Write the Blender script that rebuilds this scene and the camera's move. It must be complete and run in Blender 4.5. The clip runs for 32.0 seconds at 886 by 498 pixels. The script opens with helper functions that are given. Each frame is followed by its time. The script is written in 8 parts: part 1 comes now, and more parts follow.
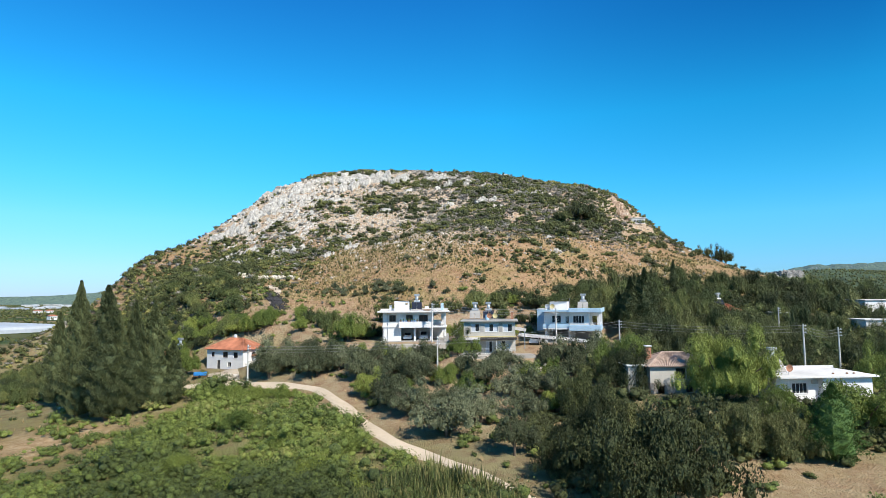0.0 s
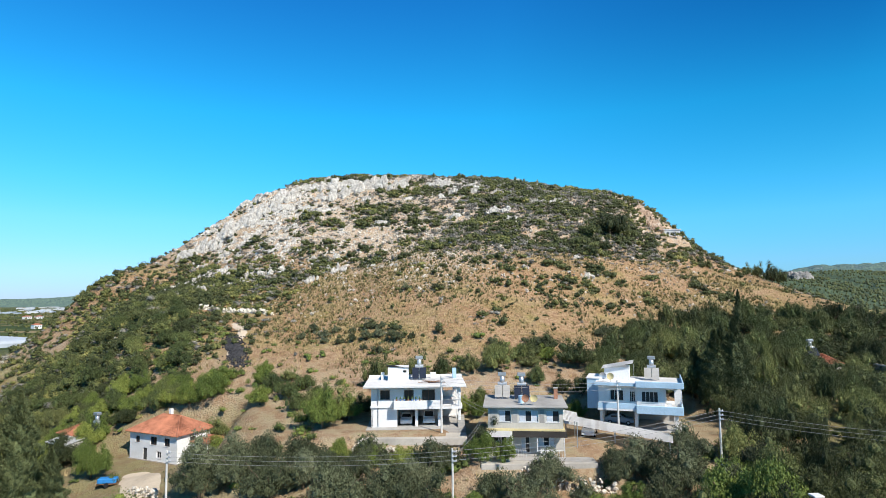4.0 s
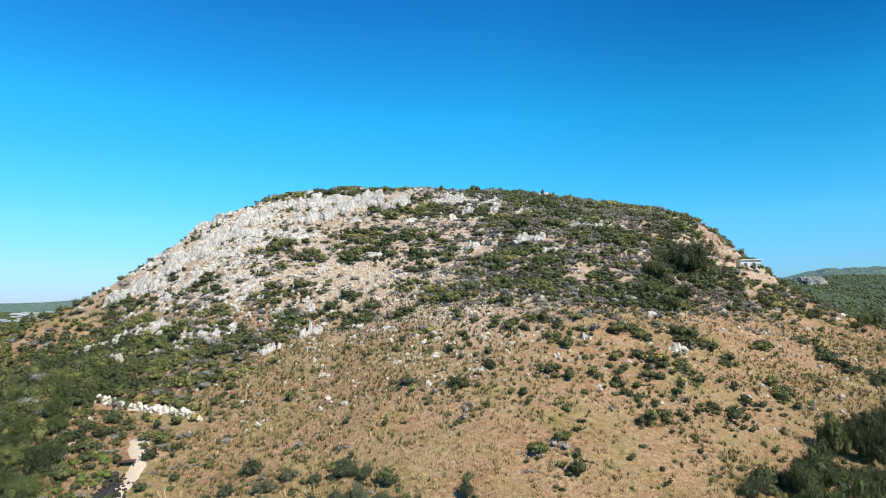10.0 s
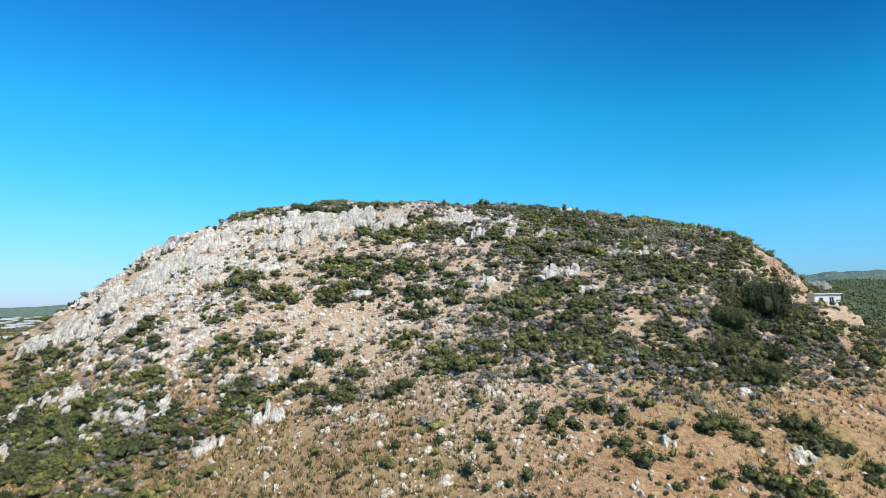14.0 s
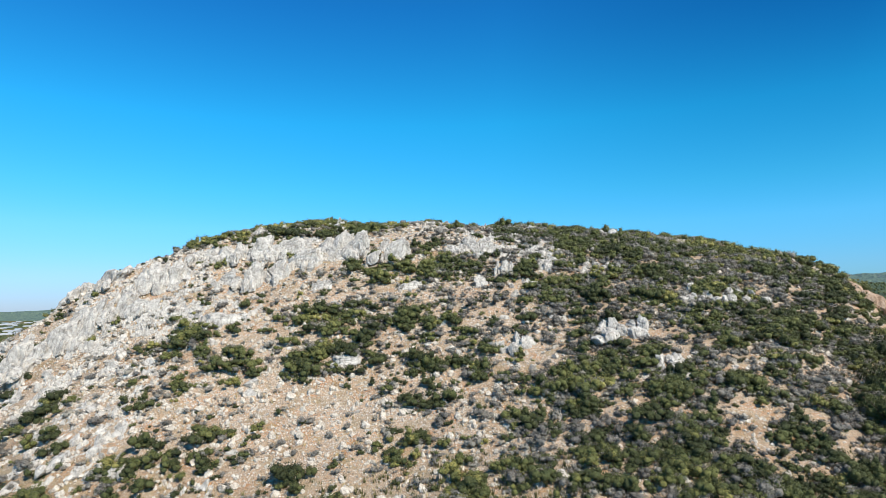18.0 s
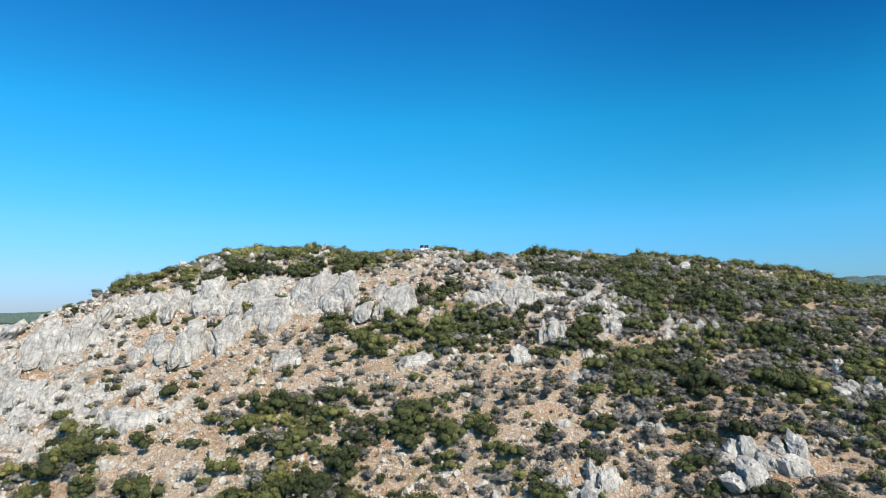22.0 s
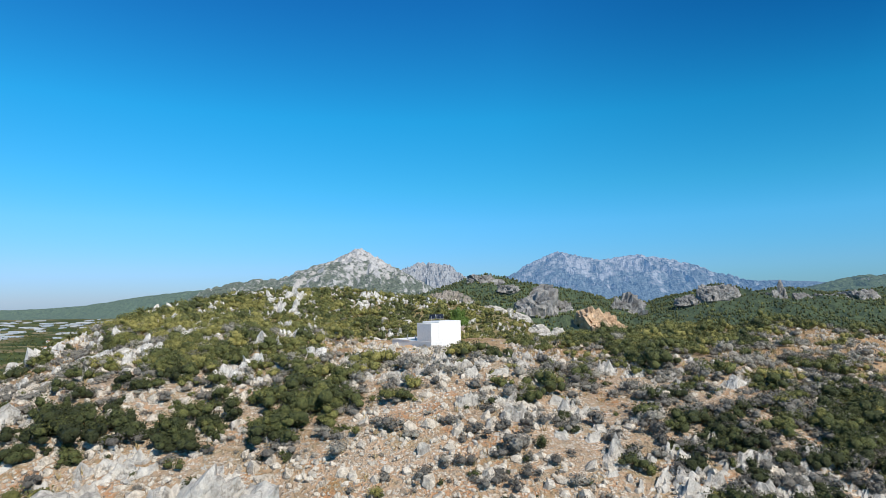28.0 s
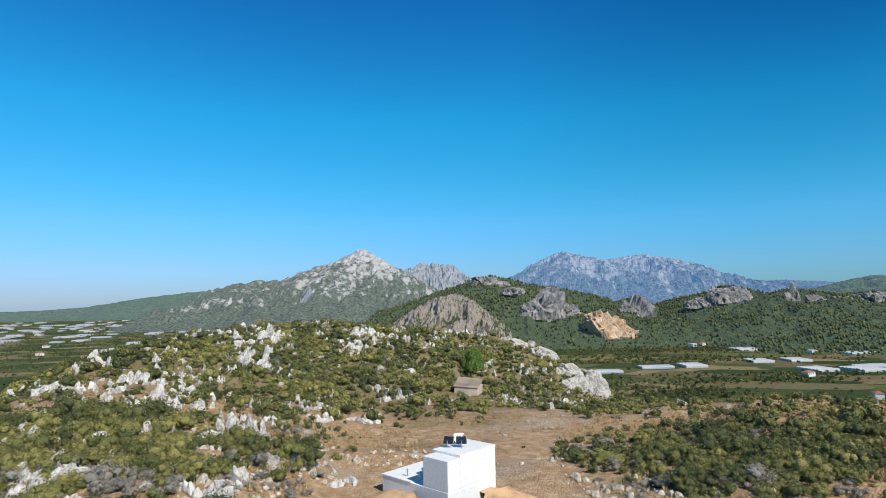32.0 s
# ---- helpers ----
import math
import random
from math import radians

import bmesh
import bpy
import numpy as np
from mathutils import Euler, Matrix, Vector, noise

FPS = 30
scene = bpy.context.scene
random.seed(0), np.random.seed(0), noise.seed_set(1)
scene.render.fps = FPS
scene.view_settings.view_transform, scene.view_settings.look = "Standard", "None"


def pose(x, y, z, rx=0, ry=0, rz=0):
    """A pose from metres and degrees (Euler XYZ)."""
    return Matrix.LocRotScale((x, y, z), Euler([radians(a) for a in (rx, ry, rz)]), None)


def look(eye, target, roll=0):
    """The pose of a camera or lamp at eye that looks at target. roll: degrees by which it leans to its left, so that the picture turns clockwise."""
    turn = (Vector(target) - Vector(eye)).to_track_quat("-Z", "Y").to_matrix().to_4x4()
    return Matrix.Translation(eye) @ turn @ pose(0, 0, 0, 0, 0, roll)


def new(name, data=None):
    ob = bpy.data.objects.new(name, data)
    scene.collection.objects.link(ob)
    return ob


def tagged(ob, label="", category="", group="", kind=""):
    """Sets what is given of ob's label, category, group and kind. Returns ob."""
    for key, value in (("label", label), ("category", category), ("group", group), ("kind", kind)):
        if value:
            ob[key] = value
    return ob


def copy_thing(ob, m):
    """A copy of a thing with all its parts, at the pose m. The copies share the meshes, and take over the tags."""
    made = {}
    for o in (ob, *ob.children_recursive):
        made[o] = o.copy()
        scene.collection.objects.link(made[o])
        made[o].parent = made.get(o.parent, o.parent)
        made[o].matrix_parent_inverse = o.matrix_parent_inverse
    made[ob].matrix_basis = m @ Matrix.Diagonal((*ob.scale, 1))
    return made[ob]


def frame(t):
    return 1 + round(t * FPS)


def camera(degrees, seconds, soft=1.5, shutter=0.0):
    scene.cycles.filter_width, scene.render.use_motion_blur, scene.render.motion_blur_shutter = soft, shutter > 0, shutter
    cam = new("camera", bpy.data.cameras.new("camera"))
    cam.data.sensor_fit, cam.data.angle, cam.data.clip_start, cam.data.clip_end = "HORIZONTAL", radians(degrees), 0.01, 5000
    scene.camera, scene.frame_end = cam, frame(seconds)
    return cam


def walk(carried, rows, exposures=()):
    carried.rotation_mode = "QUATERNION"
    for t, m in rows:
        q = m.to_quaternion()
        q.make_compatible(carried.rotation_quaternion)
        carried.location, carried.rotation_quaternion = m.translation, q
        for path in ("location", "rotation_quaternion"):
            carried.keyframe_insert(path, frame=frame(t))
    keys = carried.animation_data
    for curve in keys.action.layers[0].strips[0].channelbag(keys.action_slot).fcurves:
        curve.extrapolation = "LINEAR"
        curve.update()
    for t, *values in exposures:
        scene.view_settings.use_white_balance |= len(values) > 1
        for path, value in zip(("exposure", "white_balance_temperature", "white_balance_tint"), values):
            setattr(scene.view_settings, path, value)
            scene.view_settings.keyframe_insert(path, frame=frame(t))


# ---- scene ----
cam = camera(74.0, 32.0, soft=0.7)
# path lengths in METRES; DEEP stretches the way ahead to suit the lens
METRES, DEEP, EYE, TILT, LEAN, TURN = 225.0, 1.30, 30.0, 4.6, 0.5, 0.0
ROWS = [
    (0.0, 0.0, 0.0, 0.0, -0.0, 0.0, 0.0),
    (0.5, -0.0012, 0.0152, 0.0038, 0.01, -0.03, 0.04),
    (1.0, -0.0024, 0.0302, 0.0076, 0.01, -0.05, 0.07),
    (1.5, -0.0037, 0.0453, 0.0115, -0.01, -0.05, 0.07),
    (2.0, -0.0047, 0.0604, 0.0152, -0.01, -0.03, 0.11),
    (2.5, -0.0057, 0.0754, 0.0191, -0.02, -0.04, 0.15),
    (3.0, -0.0067, 0.0903, 0.0229, -0.04, -0.03, 0.17),
    (3.5, -0.0076, 0.1052, 0.0267, -0.04, -0.03, 0.16),
    (5.5, -0.0115, 0.166, 0.0426, 0.02, -0.11, 0.19),
    (6.0, -0.0129, 0.181, 0.0466, 0.03, -0.12, 0.18),
    (6.5, -0.0142, 0.1955, 0.0505, 0.06, -0.12, 0.17),
    (7.0, -0.0155, 0.2106, 0.0543, 0.09, -0.1, 0.16),
    (7.5, -0.0167, 0.2255, 0.0583, 0.11, -0.09, 0.18),
    (8.0, -0.0179, 0.2405, 0.0622, 0.12, -0.05, 0.19),
    (8.5, -0.0193, 0.2554, 0.0661, 0.1, 0.02, 0.21),
    (9.0, -0.0202, 0.2703, 0.0704, 0.13, 0.03, 0.23),
    (9.5, -0.0215, 0.285, 0.0746, 0.11, 0.07, 0.26),
    (10.0, -0.0231, 0.3001, 0.0785, 0.08, 0.13, 0.26),
    (10.5, -0.0242, 0.3151, 0.0827, 0.12, 0.16, 0.29),
    (11.0, -0.0253, 0.3301, 0.0866, 0.13, 0.23, 0.33),
    (11.5, -0.0264, 0.345, 0.0911, 0.03, 0.27, 0.35),
    (12.0, -0.0272, 0.3598, 0.095, -0.34, 0.28, 0.28),
    (12.5, -0.0282, 0.3745, 0.0992, -0.4, 0.31, 0.27),
    (13.0, -0.0291, 0.3892, 0.1033, -0.35, 0.33, 0.28),
    (13.5, -0.0307, 0.404, 0.1076, -0.34, 0.35, 0.28),
    (14.0, -0.0318, 0.4187, 0.1116, -0.32, 0.4, 0.33),
    (14.5, -0.0329, 0.4336, 0.1157, -0.26, 0.41, 0.36),
    (16.5, -0.0376, 0.4929, 0.133, -0.11, 0.49, 0.42),
    (17.0, -0.0382, 0.5079, 0.1371, 0.0, 0.56, 0.46),
    (17.5, -0.0395, 0.5229, 0.1413, 0.03, 0.59, 0.47),
    (18.0, -0.0407, 0.5381, 0.1457, 0.08, 0.59, 0.47),
    (18.5, -0.0419, 0.5533, 0.1495, 0.15, 0.65, 0.48),
    (19.0, -0.0431, 0.5686, 0.1539, 0.2, 0.62, 0.52),
    (19.5, -0.0446, 0.5838, 0.158, 0.22, 0.62, 0.49),
    (20.0, -0.0457, 0.5989, 0.1621, 0.29, 0.63, 0.5),
    (20.5, -0.047, 0.6142, 0.1666, 0.34, 0.58, 0.5),
    (21.0, -0.0483, 0.6294, 0.1704, 0.4, 0.64, 0.5),
    (21.5, -0.0496, 0.6445, 0.1746, 0.44, 0.64, 0.45),
    (22.0, -0.0507, 0.6597, 0.179, 0.54, 0.6, 0.44),
    (22.5, -0.0521, 0.675, 0.1836, 0.56, 0.53, 0.41),
    (23.0, -0.053, 0.6897, 0.1875, 0.66, 0.59, 0.42),
    (23.5, -0.0543, 0.7049, 0.192, 0.69, 0.52, 0.38),
    (24.0, -0.0556, 0.7202, 0.1965, 0.74, 0.48, 0.36),
    (24.5, -0.0565, 0.7354, 0.2008, 0.83, 0.48, 0.39),
    (25.0, -0.0576, 0.7507, 0.2046, 0.89, 0.58, 0.39),
    (25.5, -0.0592, 0.7659, 0.2093, 0.86, 0.49, 0.37),
    (27.5, -0.0643, 0.8277, 0.2276, 0.92, -0.08, 0.38),
    (28.0, -0.0655, 0.8427, 0.2317, 0.96, -0.04, 0.41),
    (28.5, -0.0667, 0.8578, 0.2357, 1.02, -0.06, 0.43),
    (29.0, -0.0679, 0.8728, 0.2398, 1.06, -0.05, 0.43),
    (29.5, -0.0692, 0.8879, 0.2438, 1.11, -0.07, 0.42),
    (30.0, -0.0703, 0.9029, 0.2479, 1.18, -0.1, 0.45),
    (30.5, -0.0716, 0.9178, 0.2519, 1.2, -0.1, 0.47),
    (31.0, -0.0727, 0.9325, 0.2557, 1.25, -0.1, 0.5),
    (31.5, -0.0738, 0.9471, 0.2595, 1.31, -0.1, 0.53),
    (32.0, -0.0751, 0.9615, 0.2635, 1.36, -0.14, 0.54),
]
walk(cam, [(t, pose(0, 0, EYE, TILT, LEAN, TURN) @ pose(METRES * x, METRES * DEEP * y, METRES * z, 90 + pitch / DEEP, roll, yaw / DEEP)) for t, x, y, z, yaw, pitch, roll in ROWS],
     [(0.0, 0.40), (9.0, 0.35), (17.0, 0.25), (25.0, 0.04), (32.0, -0.07)])

# ---- light ----
SUN_AZ, SUN_EL = 51.0, 44.0   # degrees behind the right-hand side, degrees high
to_sun = Vector((math.cos(radians(SUN_AZ)) * math.cos(radians(SUN_EL)), -math.sin(radians(SUN_AZ)) * math.cos(radians(SUN_EL)), math.sin(radians(SUN_EL))))
world = bpy.data.worlds.new("sky")
scene.world = world
world.use_nodes = True
wn, wl = world.node_tree.nodes, world.node_tree.links
wn.clear()
sky = wn.new("ShaderNodeTexSky")
sky.sky_type, sky.sun_disc = "NISHITA", False
sky.sun_elevation, sky.sun_rotation = radians(SUN_EL), radians(90 + SUN_AZ)
sky.altitude, sky.air_density, sky.dust_density, sky.ozone_density = 50, 0.9, 0.0, 2.0
back = wn.new("ShaderNodeBackground")
back.inputs["Strength"].default_value = 0.196
wout = wn.new("ShaderNodeOutputWorld")
deep = wn.new("ShaderNodeMix")
deep.data_type, deep.blend_type = "RGBA", "MULTIPLY"
deep.inputs[0].default_value, deep.inputs[7].default_value = 1.0, (0.66, 0.92, 1.0, 1)
rich = wn.new("ShaderNodeHueSaturation")
rich.inputs["Saturation"].default_value = 1.18
wl.new(sky.outputs[0], deep.inputs[6])
wl.new(deep.outputs[2], rich.inputs["Color"])
# the haze towards the horizon
way, high, haze, thick = wn.new("ShaderNodeTexCoord"), wn.new("ShaderNodeSeparateXYZ"), wn.new("ShaderNodeValToRGB"), wn.new("ShaderNodeMix")
wl.new(way.outputs["Generated"], high.inputs[0])
wl.new(high.outputs[2], haze.inputs[0])
for k, (at, c) in enumerate(((0.0, (0.24, 0.32, 0.53)), (0.05, (0.35, 0.46, 0.64)), (0.12, (0.42, 0.67, 0.76)), (0.18, (0.34, 0.80, 0.79)), (0.29, (0.22, 0.95, 0.91)), (0.46, (0.18, 0.69, 0.85)), (0.70, (0.40, 0.42, 0.46)), (0.9, (0.48, 0.40, 0.36)))):
    e = haze.color_ramp.elements[k] if k < 2 else haze.color_ramp.elements.new(at)
    e.position, e.color = at, (*c, 1)
thick.data_type, thick.blend_type = "RGBA", "MULTIPLY"
thick.inputs[0].default_value = 1.0
wl.new(rich.outputs[0], thick.inputs[6])
wl.new(haze.outputs[0], thick.inputs[7])
# deeper blue away from the haze over the plain
wide, tone = wn.new("ShaderNodeMapRange"), wn.new("ShaderNodeMix")
for k, v in ((1, -0.6), (2, 0.45), (3, 0.0), (4, 1.0)):
    wide.inputs[k].default_value = v
wl.new(high.outputs[0], wide.inputs[0])
tone.data_type, tone.blend_type = "RGBA", "MULTIPLY"
tone.inputs[0].default_value = 1.0
wl.new(thick.outputs[2], tone.inputs[6])
veil = wn.new("ShaderNodeMix")
veil.data_type = "RGBA"
veil.inputs[6].default_value, veil.inputs[7].default_value = (1.22, 0.90, 0.95, 1), (0.88, 0.90, 0.92, 1)
wl.new(wide.outputs[0], veil.inputs[0])
wl.new(veil.outputs[2], tone.inputs[7])
# and deeper still high over the hills away from the plain
east, up, both, dusk = wn.new("ShaderNodeMapRange"), wn.new("ShaderNodeMapRange"), wn.new("ShaderNodeMath"), wn.new("ShaderNodeMix")
for k, lo, hi in ((east, 0.10, 0.55), (up, 0.12, 0.42)):
    k.inputs[1].default_value, k.inputs[2].default_value = lo, hi
wl.new(high.outputs[0], east.inputs[0])
wl.new(high.outputs[2], up.inputs[0])
both.operation = "MULTIPLY"
wl.new(east.outputs[0], both.inputs[0])
wl.new(up.outputs[0], both.inputs[1])
dusk.data_type, dusk.blend_type = "RGBA", "MULTIPLY"
dusk.inputs[7].default_value = (0.42, 0.56, 0.68, 1)
wl.new(both.outputs[0], dusk.inputs[0])
wl.new(tone.outputs[2], dusk.inputs[6])
wl.new(dusk.outputs[2], back.inputs["Color"])
wl.new(back.outputs[0], wout.inputs["Surface"])
sun = new("sun", bpy.data.lights.new("sun", "SUN"))
sun.data.energy, sun.data.angle, sun.data.color = 5.0, radians(0.5), (1.0, 0.95, 0.87)
sun.matrix_world = look(to_sun * 300, (0, 0, 0))

# ---- noise and terrain ----
def vnoise(x, y, seed=0):
    """Value noise, 0 to 1, on arrays."""
    xi, yi = np.floor(x).astype(np.int64), np.floor(y).astype(np.int64)
    fx, fy = x - xi, y - yi
    fx, fy = fx * fx * (3 - 2 * fx), fy * fy * (3 - 2 * fy)
    def h(a, b):
        n = (a * 374761393 + b * 668265263 + seed * 1442695041) & 0x7FFFFFFF
        n = ((n ^ (n >> 13)) * 1274126177) & 0x7FFFFFFF
        return ((n ^ (n >> 16)) & 0xFFFF) / 65535.0
    return (h(xi, yi) * (1 - fx) + h(xi + 1, yi) * fx) * (1 - fy) + (h(xi, yi + 1) * (1 - fx) + h(xi + 1, yi + 1) * fx) * fy


def fbm(x, y, size, octaves=4, seed=0):
    t, a, n = 0.0, 0.5, 0.0
    for k in range(octaves):
        t = t + a * vnoise(x / size * 2 ** k + 17.3 * k, y / size * 2 ** k - 9.1 * k, seed + k)
        n, a = n + a, a * 0.5
    return t / n


def ramp(v, a, b):
    s = np.clip((v - a) / (b - a), 0, 1)
    return s * s * (3 - 2 * s)


# swells of the land: middle, height, half-widths, turn
HILLS = [
    (-5.2, 338.3, 63.1, 110.2, 88.6, -48.8),
    (-9.7, 284.4, 15.8, 80.4, 40.1, 36.9),
    (-46.7, 463.7, 74.6, 119.4, 57.1, 27.1),
    (40.4, 195.9, 10.5, 94.5, 54.6, -14.2),
    (-94.2, 206.5, 12.0, 112.1, 18.6, -52.1),
    (44.6, 261.0, 20.5, 123.3, 46.2, 57.2),
    (-12.2, 175.4, 11.8, 144.1, 44.1, -48.0),
    (-81.4, 270.0, 22.4, 41.7, 84.3, 192.3),
    (32.6, 383.6, 30.9, 57.5, 115.1, 70.1),
    (34.9, 449.7, 29.2, 129.0, 40.0, -61.6),
    (-86.2, 351.3, 42.6, 49.9, 104.7, 38.1),
    (118.7, 256.7, 26.1, 78.8, 114.8, 11.8),
    (90.6, 303.2, 5.8, 14.0, 60.8, 138.0),
    (-119.2, 255.2, 19.8, 17.5, 59.7, -61.0),
]
# level yards cut into the slope: middle, half-widths, height
PADS = [(-6.0, 123.5, 12.0, 7.5, 21.0), (9.5, 115.5, 8.0, 7.0, 19.2), (25.5, 120.5, 9.5, 7.0, 20.4), (-46.0, 125.0, 9.0, 6.0, 14.8),
        (31.0, 86.0, 8.0, 6.0, 16.4), (50.0, 82.0, 10.0, 6.0, 15.6), (-17.0, 330.0, 11.0, 9.0, 93.9), (-9.0, 424.0, 5.0, 5.0, 90.3), (88.0, 268.0, 5.0, 5.0, 62.0)]


def height(x, y, rough=True):
    x, y = np.asarray(x, float), np.asarray(y, float)
    z = 1.0 + 9 * np.exp(-((x / 260) ** 2 + ((y + 20) / 230) ** 2))
    for cx, cy, h, rx, ry, a in HILLS:
        c, s = math.cos(radians(a)), math.sin(radians(a))
        u, v = ((x - cx) * c + (y - cy) * s) / rx, (-(x - cx) * s + (y - cy) * c) / ry
        z = z + h * np.exp(-(u * u + v * v))
    z = z + 2.0 * np.exp(-(((x + 27) / 11) ** 2 + ((y - 86) / 10) ** 2))
    if rough:
        steep = ramp(z, 12, 40)
        z = z + steep * ((fbm(x, y, 14, 3, 5) - 0.5) * 2.2 + (fbm(x, y, 3.0, 2, 9) - 0.5) * 0.7)
        z = z + (1 - steep) * (fbm(x, y, 30, 3, 3) - 0.5) * 0.9
    for cx, cy, rx, ry, h in PADS:
        d = np.maximum(np.abs(x - cx) / rx, np.abs(y - cy) / ry)
        k = 1 - ramp(d, 1.0, 1.45)
        z = z * (1 - k) + h * k
    return z


def gz(x, y):
    return float(height(np.array([float(x)]), np.array([float(y)]))[0])


# ---- node helpers ----
def material(name, rough=0.9, spec=0.2):
    m = bpy.data.materials.new(name)
    m.use_nodes = True
    b = m.node_tree.nodes["Principled BSDF"]
    b.inputs["Roughness"].default_value = rough
    b.inputs["Specular IOR Level"].default_value = spec
    return m, m.node_tree.nodes, m.node_tree.links, b


def n_noise(nodes, links, scale, detail=6.0, coord="Object", rough=0.6):
    t = nodes.new("ShaderNodeTexCoord")
    n = nodes.new("ShaderNodeTexNoise")
    n.inputs["Scale"].default_value, n.inputs["Detail"].default_value, n.inputs["Roughness"].default_value = scale, detail, rough
    links.new(t.outputs[coord], n.inputs["Vector"])
    return n.outputs["Fac"]


def n_ramp(nodes, links, fac, stops):
    r = nodes.new("ShaderNodeValToRGB")
    el = r.color_ramp.elements
    while len(el) < len(stops):
        el.new(0.5)
    for e, (p, c) in zip(el, stops):
        e.position, e.color = p, (*c, 1) if len(c) == 3 else c
    links.new(fac, r.inputs["Fac"])
    return r.outputs["Color"]


def n_mix(nodes, links, fac, a, b, mode="MIX"):
    m = nodes.new("ShaderNodeMix")
    m.data_type, m.blend_type = "RGBA", mode
    if isinstance(fac, (int, float)):
        m.inputs[0].default_value = fac
    else:
        links.new(fac, m.inputs[0])
    for s, i in ((a, 6), (b, 7)):
        if isinstance(s, tuple):
            m.inputs[i].default_value = (*s, 1)
        else:
            links.new(s, m.inputs[i])
    return m.outputs[2]


def n_math(nodes, links, op, a, b=0.0, clamp=False):
    m = nodes.new("ShaderNodeMath")
    m.operation, m.use_clamp = op, clamp
    for s, i in ((a, 0), (b, 1)):
        if isinstance(s, (int, float)):
            m.inputs[i].default_value = s
        else:
            links.new(s, m.inputs[i])
    return m.outputs[0]


def n_attr(nodes, name):
    a = nodes.new("ShaderNodeAttribute")
    a.attribute_name = name
    return a.outputs["Fac"]


def n_bump(nodes, links, b, fac, strength=0.5, distance=0.1):
    n = nodes.new("ShaderNodeBump")
    n.inputs["Strength"].default_value, n.inputs["Distance"].default_value = strength, distance
    links.new(fac, n.inputs["Height"])
    links.new(n.outputs["Normal"], b.inputs["Normal"])


def plain(name, colour, rough=0.8, spec=0.3, scale=3.0, vary=0.25, metal=0.0, bump=0.15):
    """A surface of one paint or stuff, with stains and grain."""
    m, nd, ln, b = material(name, rough, spec)
    dark = tuple(c * (1 - vary) for c in colour)
    light = tuple(min(1, c * (1 + vary * 0.5)) for c in colour)
    big = n_ramp(nd, ln, n_noise(nd, ln, scale * 0.3, 5), [(0.3, dark), (0.55, colour), (0.75, light)])
    small = n_ramp(nd, ln, n_noise(nd, ln, scale * 6, 3), [(0.25, (0.8, 0.8, 0.8)), (0.6, (1, 1, 1))])
    ln.new(n_mix(nd, ln, 0.6, big, small, "MULTIPLY"), b.inputs["Base Color"])
    b.inputs["Metallic"].default_value = metal
    if bump:
        n_bump(nd, ln, b, n_noise(nd, ln, scale * 4, 4), bump, 0.03)
    return m


# ---- mesh helpers ----
def mesh_from(name, v, f, mats=(), attrs=None, fmat=None, smooth=False):
    """A mesh from arrays: vertices n x 3, faces m x k."""
    v, f = np.asarray(v, np.float32), np.asarray(f, np.int32)
    me = bpy.data.meshes.new(name)
    k = f.shape[1]
    me.vertices.add(len(v)), me.loops.add(f.size), me.polygons.add(len(f))
    me.vertices.foreach_set("co", v.ravel())
    me.loops.foreach_set("vertex_index", f.ravel())
    me.polygons.foreach_set("loop_start", np.arange(0, f.size, k, dtype=np.int32))
    me.polygons.foreach_set("loop_total", np.full(len(f), k, np.int32))
    for m in mats:
        me.materials.append(m)
    if fmat is not None:
        me.polygons.foreach_set("material_index", np.asarray(fmat, np.int32))
    for key, val in (attrs or {}).items():
        me.attributes.new(key, "FLOAT", "POINT").data.foreach_set("value", np.asarray(val, np.float32))
    me.update(calc_edges=True)
    me.polygons.foreach_set("use_smooth", np.full(len(f), smooth, bool))
    return me


def part(name, bm, mat, parent=None, label="", smooth=False):
    """Links a bmesh as one mesh object, under a thing or a part if given."""
    me = bpy.data.meshes.new(name)
    bm.normal_update()
    bm.to_mesh(me)
    bm.free()
    me.materials.append(mat)
    if smooth:
        me.polygons.foreach_set("use_smooth", np.full(len(me.polygons), True, bool))
    ob = new(name, me)
    ob.parent = parent
    return tagged(ob, label)


def base(name, m, label, category, group="", kind=""):
    ob = new(name)
    ob.matrix_basis = m
    return tagged(ob, label, category, group, kind)


def add_box(bm, x0, y0, z0, x1, y1, z1, bevel=0.0):
    vs = [bm.verts.new(p) for p in ((x0, y0, z0), (x1, y0, z0), (x1, y1, z0), (x0, y1, z0), (x0, y0, z1), (x1, y0, z1), (x1, y1, z1), (x0, y1, z1))]
    fs = [bm.faces.new([vs[i] for i in q]) for q in ((3, 2, 1, 0), (4, 5, 6, 7), (0, 1, 5, 4), (1, 2, 6, 5), (2, 3, 7, 6), (3, 0, 4, 7))]
    if bevel:
        es = list({e for f in fs for e in f.edges})
        bmesh.ops.bevel(bm, geom=es, offset=bevel, segments=1, affect="EDGES")
    return vs


def box(x0, y0, z0, x1, y1, z1, bevel=0.0):
    bm = bmesh.new()
    add_box(bm, x0, y0, z0, x1, y1, z1, bevel)
    return bm


def tube(points, r0, r1=None, sides=7):
    """A tapered tube along points."""
    r1 = r0 if r1 is None else r1
    bm = bmesh.new()
    add_tube(bm, points, r0, r1, sides)
    return bm


